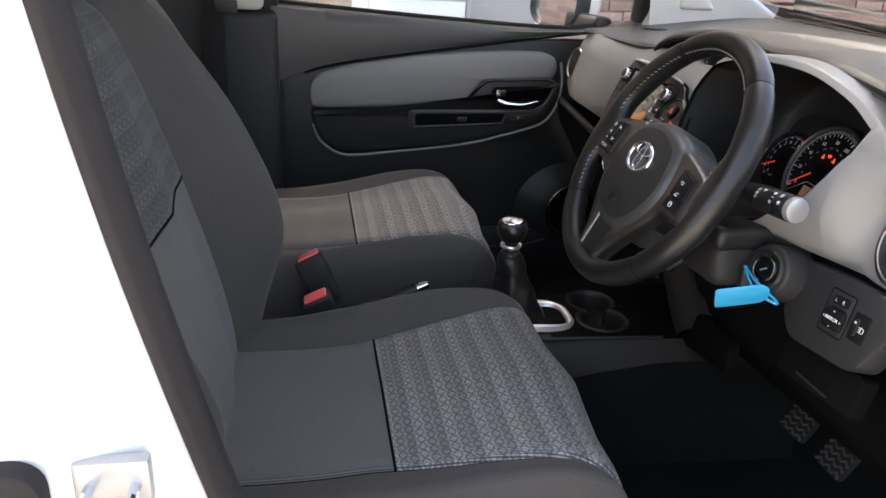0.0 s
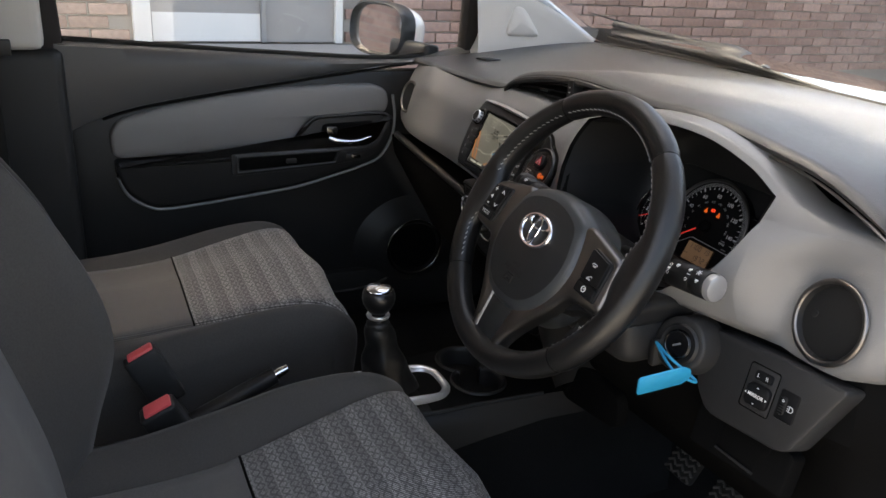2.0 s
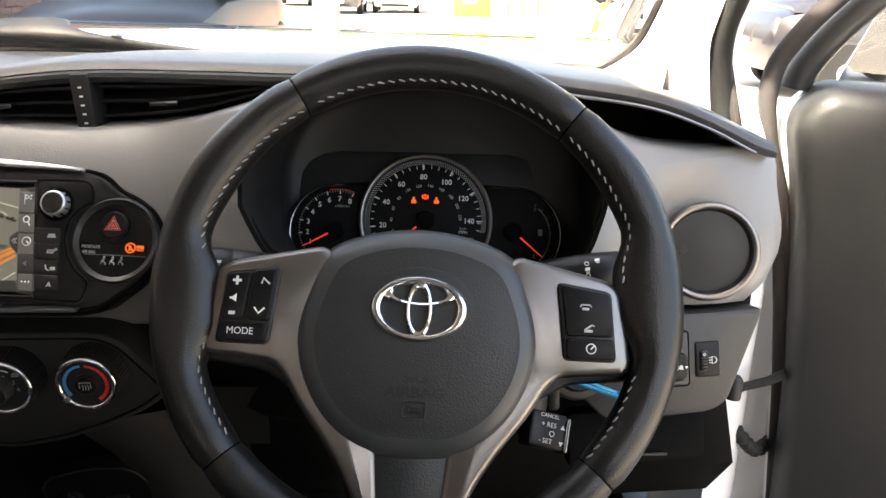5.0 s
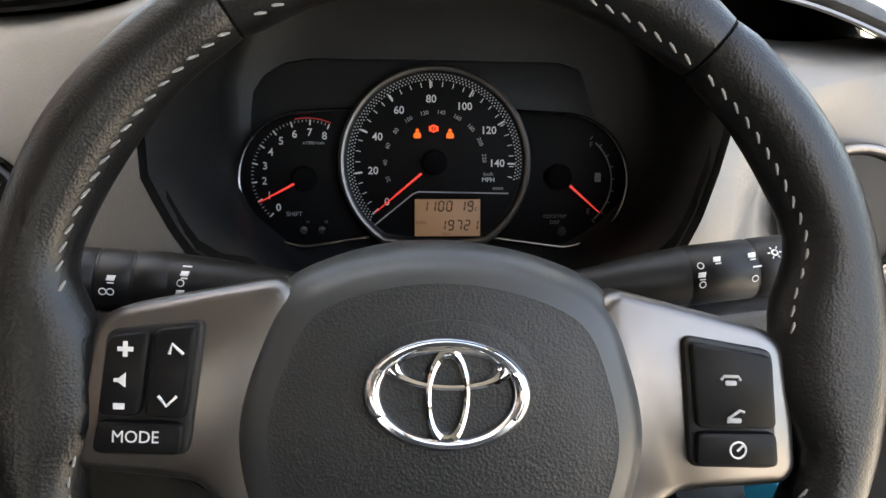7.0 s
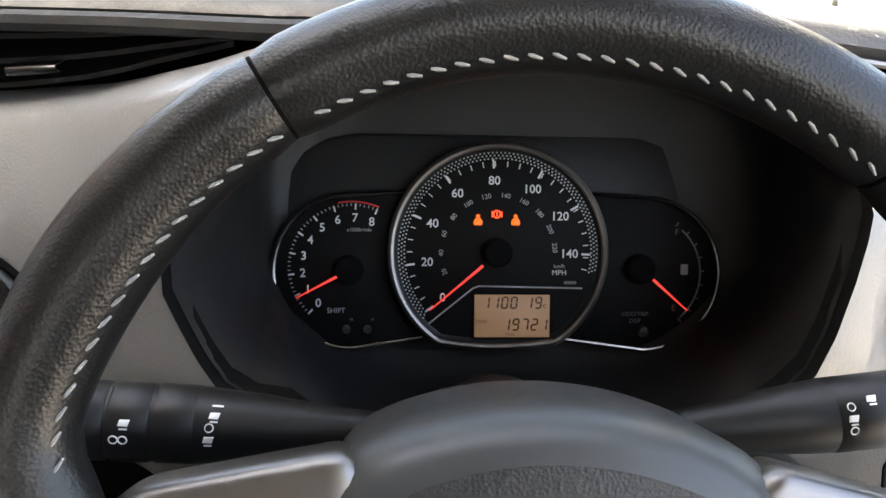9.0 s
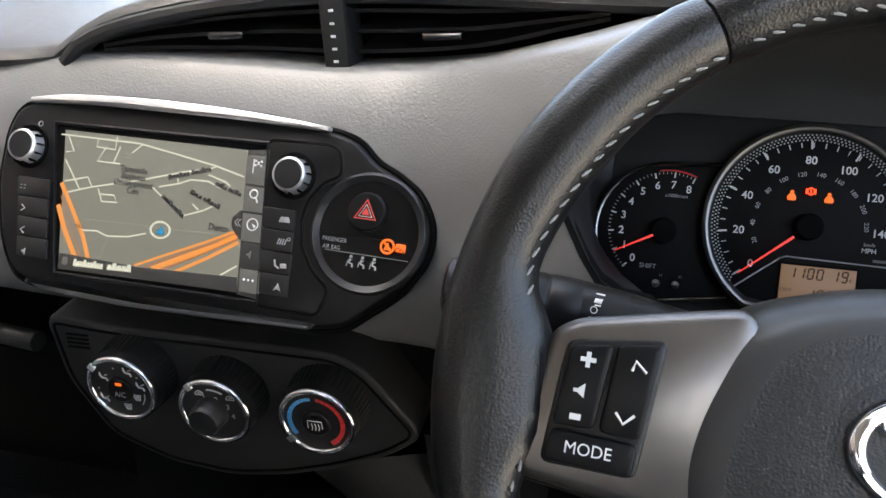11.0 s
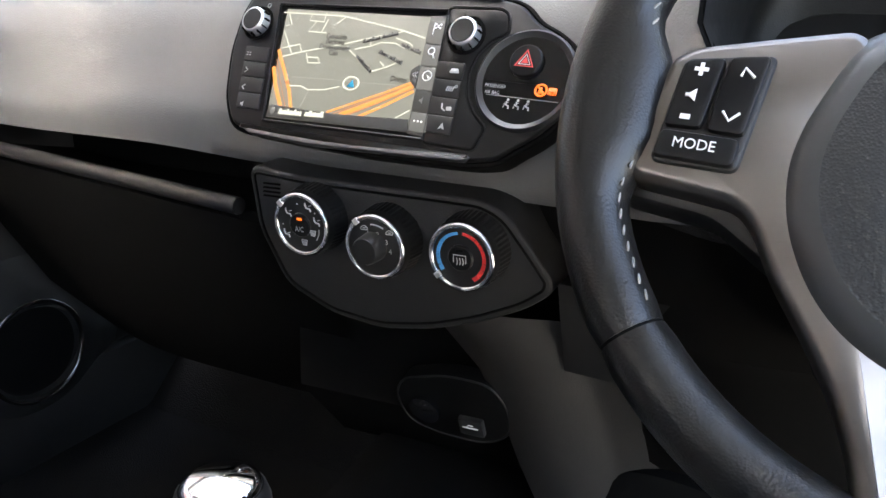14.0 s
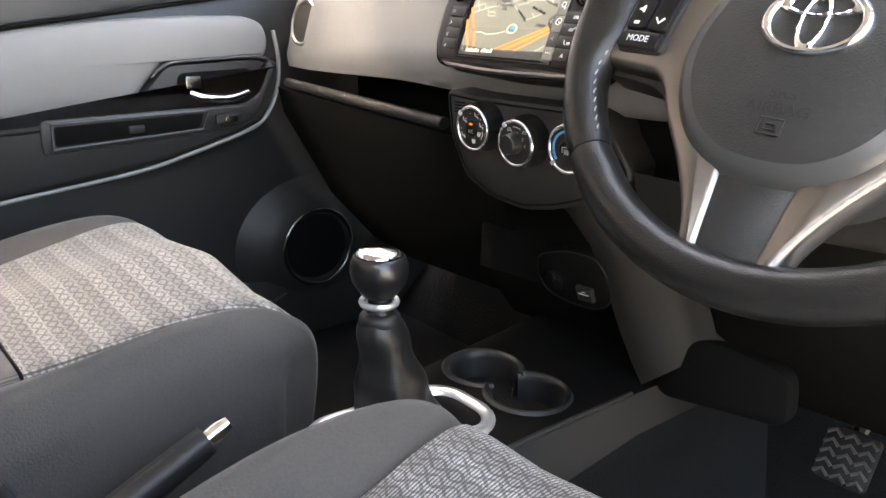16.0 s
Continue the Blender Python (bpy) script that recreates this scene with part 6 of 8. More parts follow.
    for pts, w in ((((-70.5, 6), (-58, -11), (-48, -25), (-41, -39)), 3.0), (((-70, -8), (-62, -23), (-50, -40)), 3.4), (((-8, -37.5), (16, -26.5), (37, -17), (56, -7.5)), 1.6), (((4, -38), (25, -27.5), (45, -17.8), (57, -10)), 3.4), (((19, -38), (40, -26), (58.5, -14)), 2.2)):
        road(pts, w, M_MAPORANGE)
    for pts in (((10, -38), (32, -26.5), (57.5, -12.2)), ((-2, -38), (20, -27), (41, -17.4), (56.5, -8.6)), ((-69, -2), (-60, -17), (-46, -39))):
        road(pts, 0.7, M_MAPBROWN, 0.0002)
    part("map_bar", slab(mm((-62.3, -37.6), (-6, -38.2), (61, -34.4), (63, -43), (-62, -47.4)), 0.001, 0.0049, 0.0001), M_MAPDARK, scr, "dark bar at the foot of the map")
    for k, (y, b) in enumerate(((21.5, "Tameside"), (17.2, "Business"), (13.0, "Development"), (8.6, "Cen"))):
        lettering("map_name", b, 0.0056, -0.0195 + 0.0006 * k, y / 1000 - 0.0015, 0.0056, M_MAPTEXT, scr, bold=0.00016, squeeze=0.9)
    lettering("map_name", "Dento", 0.0058, 0.0445, -0.0074, 0.0056, M_MAPTEXT, scr, bold=0.00016, squeeze=0.9)
    lettering("map_name", "M67", 0.0034, -0.0515, -0.0195, 0.0052, M_MAPTEXT, scr)
    barword(4.8, 18.0, 18.5, 22.2, 6, 0.0032, M_MAPINK)
    barword(20.0, 22.8, 32.5, 26.6, 6, 0.0032, M_MAPINK)
    barword(37, 18.6, 45, 16.4, 4, 0.0032, M_MAPINK)
    barword(46.5, 16.0, 55, 13.8, 4, 0.0032, M_MAPINK)
    barword(21.3, 11.4, 29.5, 8.9, 3, 0.0032, M_MAPINK)
    barword(31, 8.4, 42.6, 4.6, 5, 0.0032, M_MAPINK)
    barword(3, 6.9, 19.4, -4, 7, 0.0030, M_MAPINK)
    barword(-51, -42.6, -29.5, -41.6, 9, 0.0046, M_MAPROAD)
    barword(-26.5, -41.4, -9.5, -40.4, 5, 0.0046, M_MAPROAD)
    part("map_marker", slab(round_rect(-0.0595, -0.0445, -0.0555, -0.0395, 0.001), 0.004, 0.0051, 0.0001), M_MAPICON, scr)
    part("map_marker", ring(0.0066, 0.0008, 32, 6, flat=0.5, m=at(0.0055, -0.0139, 0.0049), sy=0.74), M_MAPROAD, scr, "pale ring of the position marker")
    part("map_marker", slab([(-0.0028, -0.0024), (0.0032, -0.0024), (0.0006, 0.0028)], 0.004, 0.0051, 0.0001, m=at(0.0055, -0.0142, 0)), M_BLUE, scr, "blue position arrow")
    part("key_column", slab(mm((54.5, 41), (68.5, 42.5), (76, -45), (63, -44)), 0.001, 0.0050, 0.0003), M_MAPDARK, radio, "dark column of screen keys")
    part("menu_tab", slab(round_poly(mm((57.6, 6), (51.5, 0), (52.5, -6), (59.5, -13)), 0.002), 0.001, 0.0051, 0.0002), M_MAPDARK, radio, "dark tab at the screen's edge")
    for q in (0, 1):
        part("key_icon", tube([(0.0562 + 0.0018 * q, -0.0002, 0.0053), (0.0542 + 0.0018 * q, -0.0023, 0.0053), (0.0565 + 0.0018 * q, -0.0046, 0.0053)], 0.0003, 5), M_PRINTGREY, radio)
    for k, (xa, xb, ya, yb) in enumerate(((54.8, 67.4, 38, 21.2), (56.4, 70.2, 19.8, 5), (58.4, 72.2, 3.6, -12.4), (60.8, 74.4, -13.8, -27.4), (62.4, 75.6, -28.8, -42))):
        part("screen_key", slab(round_poly(mm((xa, ya), (xb, ya), (xb + 1.6, yb), (xa + 1.6, yb)), 0.001), 0.003, 0.0053, 0.0003), M_MAPICON if k != 3 else M_MAPDARK, radio, "grey screen key")
    ki = lambda bm: part("key_icon", bm, M_PRINT, radio)
    ki(tube([(0.0605, 0.0275, 0.0056), (0.0602, 0.0360, 0.0056)], 0.00035, 5))
    for q in range(6):
        ki(box(0.0615 + 0.0018 * (q % 3), 0.0350 - 0.0017 * (q // 3) - 0.0008 * (q % 2), 0.0056, 0.0012, 0.0012, 0.0004))
    ki(ring(0.0024, 0.0005, 20, 5, flat=0.5, m=at(0.0636, 0.0155, 0.0056)))
    ki(tube([(0.0652, 0.0136, 0.0056), (0.0668, 0.0105, 0.0056)], 0.0006, 5))
    ki(ring(0.0034, 0.0004, 24, 5, flat=0.5, m=at(0.0660, -0.0024, 0.0056)))
    ki(slab([(0.0655, -0.0018), (0.0682, -0.0030), (0.0672, -0.0046)], 0.005, 0.0057, 0.0001))
    part("key_icon", slab([(0.0655, -0.0195), (0.0665, -0.0195), (0.0680, -0.0175), (0.0680, -0.0225), (0.0665, -0.0208), (0.0655, -0.0208)], 0.005, 0.0057, 0.0001), M_PRINTDIM, radio)
    for q in (-1, 0, 1):
        ki(lathe([(0.0008, 0.0), (0, 0.0003)], 8, at(0.0692 + 0.0028 * q, -0.0348, 0.0053), (True, False)))
    # upper strip takes a brighter metal to paint in its sky reflection
    part("silver_strip", slab([Vector((x / 1000, (60.0 + 5.0 * (1 - (x / 104) ** 2) - (2 if x < -80 else 0) * (-x - 80) / 24) / 1000)) for x in range(104, -105, -13)] + [Vector((x / 1000, (57.2 + 1.6 * (1 - (x / 104) ** 2) - 2.2 * max(0, -x - 40) / 64) / 1000)) for x in range(-104, 105, 13)], 0.0, 0.0068, 0.0016), M_BRIGHT, radio, "satin upper strip, sky reflection set as bright metal")
    part("silver_strip", slab(round_poly(mm((-84, -57.6), (0, -58.0), (80, -54.4), (115, -53.2), (110, -57.0), (43, -60.8), (-14, -63.2), (-72, -62.4)), 0.001), 0.0, 0.0062, 0.0016), M_STRIP, radio, "dark lower strip")
    knob(radio, -0.0998, 0.0262, 0.0035, "volume_knob")
    knob(radio, 0.0862, 0.0292, 0.0040, "tune_knob")
    part("print", ring(0.0016, 0.0003, 16, 5, m=at(-0.0947, 0.0417, 0.0037)), M_PRINTGREY, radio)
    for k in range(4):
        ya, yb = 0.0066 - 0.0126 * k, -0.0055 - 0.0126 * k
        xa, xb = -0.1036 + 0.0024 * k, -0.0795 + 0.0021 * k
        part("side_key", slab(round_poly([(xa, ya), (xb, ya), (xb + 0.0018, yb), (xa + 0.0020, yb)], 0.001), 0.002, 0.0050, 0.0006), M_DARK, radio, "black push key")
        ya, yb = 0.0092 - 0.0127 * k, -0.0029 - 0.0127 * k
        xa, xb = 0.0706 + 0.0016 * k, 0.0920 + 0.0010 * k
        part("side_key", slab(round_poly([(xa, ya), (xb, ya), (xb + 0.0010, yb), (xa + 0.0014, yb)], 0.001), 0.002, 0.0056, 0.0006), M_DARK, radio, "black push key")
    sp = lambda bm: part("print", bm, M_PRINTGREY, radio)
    for x, y in ((-0.0995, 0.0012), (-0.0968, 0.0012), (-0.0995, -0.0008), (-0.0968, -0.0008)):
        sp(box(x, y, 0.0052, 0.0012, 0.0006, 0.0004))
    sp(tube([(-0.0965, -0.0112, 0.0053), (-0.0938, -0.0132, 0.0053), (-0.0965, -0.0152, 0.0053)], 0.0004, 5))
    sp(tube([(-0.0915, -0.0250, 0.0053), (-0.0942, -0.0270, 0.0053), (-0.0915, -0.0290, 0.0053)], 0.0004, 5))
    sp(slab([(-0.0905, -0.0397), (-0.0895, -0.0397), (-0.0878, -0.0382), (-0.0878, -0.0426), (-0.0895, -0.0411), (-0.0905, -0.0411)], 0.004, 0.0053, 0.0001))
    sp(slab(round_poly(mm((82.2, 1.4), (83.2, 4.6), (88.2, 4.9), (89.6, 1.6)), 0.0006), 0.004, 0.0059, 0.0001))
    for q in range(4):
        sp(tube([(0.0838 + 0.0015 * q, -0.0114, 0.0058), (0.0846 + 0.0015 * q, -0.0080, 0.0058)], 0.0004, 5))
    sp(ring(0.0009, 0.0003, 12, 5, m=at(0.0905, -0.0078, 0.0058)))
    sp(tube([(0.0838, -0.0205, 0.0058), (0.0846, -0.0238, 0.0058), (0.0872, -0.0252, 0.0058)], 0.0006, 5))
    sp(slab(round_poly(mm((87.5, -22.4), (91.4, -21.8), (92, -24.6), (88, -25)), 0.0005), 0.004, 0.0059, 0.0001))
    sp(slab([(0.0858, -0.0384), (0.0881, -0.0372), (0.0906, -0.0382), (0.0884, -0.0336)], 0.004, 0.0059, 0.0001))
    # round warning pod: a dish with a sloping rim
    cx, cy = 0.1372, 0.0022
    part("pod", lathe([(0.0300, 0.003), (0.0300, 0.0040), (0.0, 0.0042)], 56, at(cx, cy, 0), (True, False)), M_GLOSS, radio, "gloss black warning pod")
    part("pod_ring", lathe([(0.0352, 0.003), (0.0345, 0.0052), (0.0332, 0.0060), (0.0322, 0.0054), (0.0296, 0.0041)], 64, at(cx, cy, 0), (False, False)), M_PODRIM, radio, "sloping charcoal rim of the pod", 60)
    hz = part("hazard_button", lathe([(0.0112, 0.003), (0.0112, 0.0068), (0.0102, 0.0078), (0.0, 0.008)], 36, at(0.1352, 0.0142, 0), (True, False)), M_BEZEL, radio, "round hazard warning button")
    tri3 = [(0.1352 + 0.0072 * math.sin(radians(a)), 0.0136 + 0.0072 * math.cos(radians(a)), 0.0081) for a in (0, 120, 240)]
    part("hazard_triangle", tube(tri3, 0.00075, 6, True), M_WARNPRINT, hz, "red warning triangle")
    tri4 = [(0.1352 + 0.0046 * math.sin(radians(a)), 0.0136 + 0.0046 * math.cos(radians(a)), 0.0081) for a in (0, 120, 240)]
    part("hazard_triangle", tube(tri4, 0.0004, 6, True), M_PRINT, hz, "thin white inner triangle")
    part("hazard_triangle", slab([(p[0] * 0.62 + 0.1352 * 0.38, p[1] * 0.62 + 0.0136 * 0.38) for p in tri4], 0.0076, 0.0083, 0.0001), M_WARNPRINT, hz)
    part("pod_line", box(0.1380, -0.0100, 0.0043, 0.0500, 0.0005, 0.0003), M_PRINTDIM, radio)
    part("pod_line", box(0.1360, 0.0000, 0.0043, 0.0520, 0.0003, 0.0003), M_BEZEL, radio)
    lettering("print", "PASSENGER", 0.0035, 0.1178, -0.0038, 0.0044, M_PRINTGREY, radio, squeeze=0.82)
    lettering("print", "AIR BAG", 0.0035, 0.1166, -0.0082, 0.0044, M_PRINTGREY, radio, squeeze=0.82)
    lamp = part("airbag_lamp", ring(0.0038, 0.0007, 24, 6, flat=0.5, m=at(0.1498, -0.0034, 0.0046)), M_AMBER, radio, "lit amber airbag lamp")
    part("lamp_symbol", tube([(0.1472, -0.0008, 0.0047), (0.1524, -0.0060, 0.0047)], 0.0006, 5), M_AMBER, lamp)
    part("lamp_symbol", slab(round_poly(mm((147.8, -5.6), (148.6, -1.6), (150.2, -1.2), (150.6, -3.4), (152, -4.0), (151.6, -5.2)), 0.0004), 0.004, 0.0045, 0.0001), M_AMBER, lamp)
    on_ = part("airbag_lamp", slab(round_rect(0.1545, -0.0058, 0.1604, -0.0010, 0.0008), 0.004, 0.0047, 0.0002), M_AMBER, radio, "lit amber block marked on")
    lettering("print", "ON", 0.0042, 0.1575, -0.0049, 0.0049, M_GLOSS, on_, squeeze=0.8)
    for q in range(3):
        m = at(0.1292 + 0.0070 * q, -0.0150 + 0.0001 * q, 0.0044)
        fig = part("belt_symbol", lathe([(0.0010, 0.0), (0, 0.0005)], 10, m @ at(0.0002, 0.0031, 0), (True, False)), M_PRINTGREY, radio, "grey seat belt symbol")
        for pts, r in ((((-0.0004, 0.0022, 0), (-0.0006, -0.0006, 0), (0.0016, -0.0012, 0), (0.0020, -0.0034, 0)), 0.0008), (((0.0014, 0.0020, 0), (-0.0012, -0.0004, 0)), 0.0003), (((-0.0016, 0.0008, 0), (-0.0022, -0.0030, 0)), 0.0004)):
            part("symbol", tube([tuple(m @ (Vector(p) * 0.85)) for p in pts], r * 0.7, 5), M_PRINTGREY, fig)


M_STRIP = surface("dark satin metal", (0.28, 0.28, 0.285), 0.32, metal=0.9, vary=0.05)
M_PODRIM = surface("charcoal satin rim", (0.018, 0.018, 0.0185), 0.3, spec=0.4, vary=0.05)
M_MAPDIM = glow("faint map line", (0.5, 0.5, 0.44), 0.45)
M_MAPBROWN = glow("dark orange map line", (0.75, 0.2, 0.02), 0.5)
M_MAPTEXT = glow("dark grey map lettering", (0.10, 0.10, 0.09), 0.12)
M_WARNPRINT = surface("red hazard print", (0.75, 0.07, 0.06), 0.5)
build_radio()


# ---- heater panel ----
HVM = CARROT @ frame_at((0.02, 0.134, 0.826), (1, 0.0, -0.03), (0, -0.07, 1)) @ at(0, 0, -0.0205)
heat = thing("heater_panel", HVM, "black heater control panel with three chrome-ringed dials", "heater panel")


def build_heater():
    out = round_poly(mm((-139, 41), (-92, 36.5), (-56, 35.5), (24, 34), (66, 33), (84, 24), (104, -2), (117, -20), (115, -30), (97, -44), (60, -61.5), (20, -74.5), (-23, -82), (-70, -77), (-113, -58), (-136, -12)), 0.012)
    part("panel", slab(out, -0.075, -0.003, 0.003), M_BLACK, heat, "black grained control panel", 50)
    part("panel_groove", tube([(p.x, p.y, -0.0030) for p in inset(out, 0.0055)], 0.0010, 6, True), M_VOID, heat, "dark groove along the panel's edge")
    for q in range(4):
        part("grille_slot", slab([(-0.1245 - 0.0004 * q, 0.0278 - 0.0034 * q), (-0.1075 - 0.0004 * q, 0.0278 - 0.0034 * q), (-0.1085 - 0.0004 * q, 0.0262 - 0.0034 * q), (-0.1255 - 0.0004 * q, 0.0262 - 0.0034 * q)], -0.004, -0.0025, 0.0001), M_VOID, heat)
    for i, (x, y, pa) in enumerate(((-0.073, 0.0055, 137), (-0.009, -0.0037, 127), (0.0598, -0.0017, 219))):
        m = at(x, y, 0.0)
        z = 0.0206
        d = part("dial", lathe([(0.0266, -0.005), (0.0248, 0.015), (0.0240, 0.0195), (0.0218, 0.0203), (0.0, 0.0203)], 48, m, (True, False)), M_DARK, heat, "black heater dial with fine print")
        n = 96
        rib = loft([[((r + (0.0005 if q % 2 else 0.0)) * math.cos(2 * math.pi * q / n), (r + (0.0005 if q % 2 else 0.0)) * math.sin(2 * math.pi * q / n), zz) for q in range(n)] for r, zz in ((0.0270, -0.002), (0.0256, 0.0135))], True)
        rib.transform(m)
        part("knurled_skirt", rib, M_MATTE, d, "finely ribbed black skirt", 20)
        part("dial_rim", ring(0.0228, 0.0020, 72, 12, m=m @ at(0, 0, 0.0200)), M_CHROME, d, "polished chrome dial rim")
        part("pointer", box(0.0228, 0, 0.0213, 0.0046, 0.0042, 0.0020, 0.0004, 2, m @ at(0, 0, 0, pa)), M_BRIGHT, d, "pale grey pointer")

        def mark(pts, w=0.00035, mat=M_PRINTGREY):
            part("print", tube([(x + a / 1000, y + b / 1000, z + 0.0001) for a, b in pts], w, 5), mat, d)

        def dot(a, b, r=0.0007):
            part("print", lathe([(r, 0.0), (0, 0.0003)], 10, at(x + a / 1000, y + b / 1000, z), (True, False)), M_PRINTGREY, d)

        def vent_icon(a, b, up):
            mark(((a - 2.6, b + 2.4), (a - 1.4, b - 0.2), (a + 1.6, b - 0.6), (a + 2.2, b - 2.6)), 0.0006)
            dot(a - 2.4, b + 3.2, 0.0008)
            mark(((a + 0.6, b + 1.6), (a + 3.0, b + 2.4)) if up else ((a + 0.4, b + 0.8), (a + 2.8, b + 1.4)))
        if i == 0:
            b0 = part("centre_button", lathe([(0.0096, 0.018), (0.0094, 0.0215), (0.0084, 0.0224), (0.0, 0.0216)], 32, m, (True, False)), M_BEZEL, d, "round air conditioning button")
            lettering("print", "A/C", 0.0058, x, y - 0.003, 0.0226, M_PRINTGREY, b0, squeeze=0.85)
            part("lamp", box(x + 0.0005, y + 0.0050, 0.0224, 0.0042, 0.0018, 0.0008, 0.0003), M_AMBER, b0, "lit amber lamp")
            for a, b, u in ((8.2, 13.8, 1), (15.2, 3.4, 1), (-13.6, -8.6, 0), (-10.2, 8.2, 1)):
                vent_icon(a, b, u)
            for a, b in ((14, 10.5), (-16.5, -1.0), (-1.5, 16.2)):
                dot(a, b)
            for a, b in ((2.2, -13.6), (10.8, -5.4)):
                mark(((a - 2.6, b + 2.0), (a + 2.6, b + 2.0), (a + 1.6, b - 1.8), (a - 1.6, b - 1.8), (a - 2.6, b + 2.0)))
                for q in (-1, 0, 1):
                    mark(((a + 1.1 * q, b - 2.4), (a + 1.1 * q + 0.3, b - 0.4), (a + 1.1 * q, b + 1.4)))
            mark(((16.5, -2.0), (16.0, -6.0), (13.5, -10.5)))
        elif i == 1:
            part("grip", lathe([(0.0112, 0.018), (0.0104, 0.031), (0.0094, 0.0330), (0.0, 0.0336)], 32, at(x - 0.0008, y + 0.0006, 0), (True, False)), M_DARK, d, "black turning grip")
            for b, px, py in (("1", -4.6, 12.0), ("2", 3.6, 11.8), ("3", 10.6, 7.0), ("4", 13.2, 0.2)):
                lettering("print", b, 0.0056, x + px / 1000, y + py / 1000 - 0.002, z, M_PRINTGREY, d)
            mark([(17.2 * math.cos(radians(a)), 17.2 * math.sin(radians(a))) for a in range(96, 58, -5)], 0.0005)
            for a, b in ((-7.5, 13.8), (13.4, 12.4)):
                mark(((a - 2.8, b - 0.6), (a - 2.0, b + 1.0), (a - 0.6, b + 1.9), (a + 1.2, b + 1.6), (a + 2.8, b + 0.2), (a + 2.6, b - 1.0), (a - 2.6, b - 1.2), (a - 2.8, b - 0.6)))
                mark(((a - 1.0, b + 0.2), (a + 1.2, b + 0.2)))
        else:
            b0 = part("centre_button", lathe([(0.0096, 0.018), (0.0094, 0.0215), (0.0084, 0.0224), (0.0, 0.0216)], 32, m, (True, False)), M_BEZEL, d, "round heated screen button")
            for q in range(3):
                part("print", tube([(x - 0.0022 + 0.0022 * q, y - 0.0046, 0.0225), (x - 0.0016 + 0.0022 * q, y - 0.0022, 0.0225), (x - 0.0022 + 0.0022 * q, y + 0.0004, 0.0225)], 0.00035, 4), M_PRINTGREY, b0)
            part("print", tube([(x + a, y + b, 0.0225) for a, b in ((-0.0046, -0.0030), (-0.0046, 0.0024), (0.0046, 0.0024), (0.0046, -0.0030))], 0.0004, 4), M_PRINTGREY, b0)
            part("button_bar", box(x, y + 0.0056, 0.0223, 0.0050, 0.0014, 0.0006, 0.0002), M_VOID, b0)
            for a0, a1, mat in ((218, 97, M_BLUEPRINT), (-60, 84, M_REDPRINT)):
                n = 10
                for k in range(n):
                    a = a0 + (a1 - a0) * (1 - (1 - (k + 0.5) / n) ** 1.25)
                    step = 1.25 * ((1 - (k + 0.5) / n) ** 0.25)
                    part("scale_bar", box(0.0172, 0, z, 0.0030 - 0.0012 * k / n, 0.0172 * radians(abs(a1 - a0)) / n * step * 0.9, 0.0005, 0, 2, m @ at(0, 0, 0, a)), mat, d)


build_heater()

M_KNEE = surface("brown-grey plastic", (0.020, 0.0188, 0.0178), 0.5, spec=0.35, bump=0.4, grain=650, dist=0.0004)
# ---- socket panel ----
SOM = CARROT @ frame_at((0.038, 0.205, 0.66), (1, 0, 0), (0, -0.35, 1))
sock = thing("socket_panel", SOM, "black oval panel with power socket and media port", "socket panel")
SOCK = round_poly(mm((-57, 12), (-46, 34), (-2, 47), (36, 45), (48, 24), (50, 0), (36, -18), (16, -26), (-22, -25), (-50, -17)), 0.014)
# face colour carries the shade of the pocket around it
part("panel", slab(SOCK, -0.015, 0.002, 0.004), M_VOID, sock)
part("panel_rim", tube([(p.x, p.y, 0.0005) for p in SOCK], 0.0009, 6, True), M_MATTE, sock, "thin black rim")
part("socket", lathe([(0.0145, 0.0), (0.0138, 0.006), (0.010, 0.0085), (0.0, 0.009)], 28, at(-0.029, 0.0045, 0), (True, False)), M_GLOSS, sock, "round power socket lid")
part("port", box(0.014, -0.003, 0.003, 0.022, 0.018, 0.008, 0.002), M_BLACK, sock, "square media port cover")
part("print", tube([(0.007, -0.002, 0.0075), (0.021, -0.002, 0.0075)], 0.0006, 5), M_PRINT, sock)
part("print", tube([(0.010, -0.002, 0.0075), (0.013, 0.001, 0.0075), (0.017, 0.001, 0.0075)], 0.0005, 5), M_PRINT, sock)

# ---- knee panel beside the pocket ----
KN_L = ((0.010, 0.180, 0.752), (0.052, 0.185, 0.726), (0.080, 0.193, 0.694), (0.098, 0.203, 0.65), (0.112, 0.213, 0.605), (0.126, 0.222, 0.568), (0.137, 0.229, 0.543))


def knee_pt(a, b):
    k = b * (len(KN_L) - 1)
    i = min(int(k), len(KN_L) - 2)
    l = Vector(KN_L[i]).lerp(Vector(KN_L[i + 1]), k - i)
    r = Vector((0.224, 0.19 + 0.055 * b, 0.750 - 0.130 * b))
    p = l.lerp(r, a)
    p.y -= 0.018 * math.sin(math.pi * min(1, a * 1.6)) * (1 - 0.5 * b) if a < 0.6 else 0
    return tuple(p)


shell("knee_panel", grid_sheet(knee_pt, 22, 12), M_KNEE, "dark brown-grey knee panel under the column", "trim", 60)
shell("knee_upper", loft([[(x, 0.156, 0.79), (x, 0.168, 0.76), (x, 0.188, 0.712)] for x in (0.15, 0.2, 0.26, 0.31)], False), M_DARK, "black panel under the column", "trim", 60)
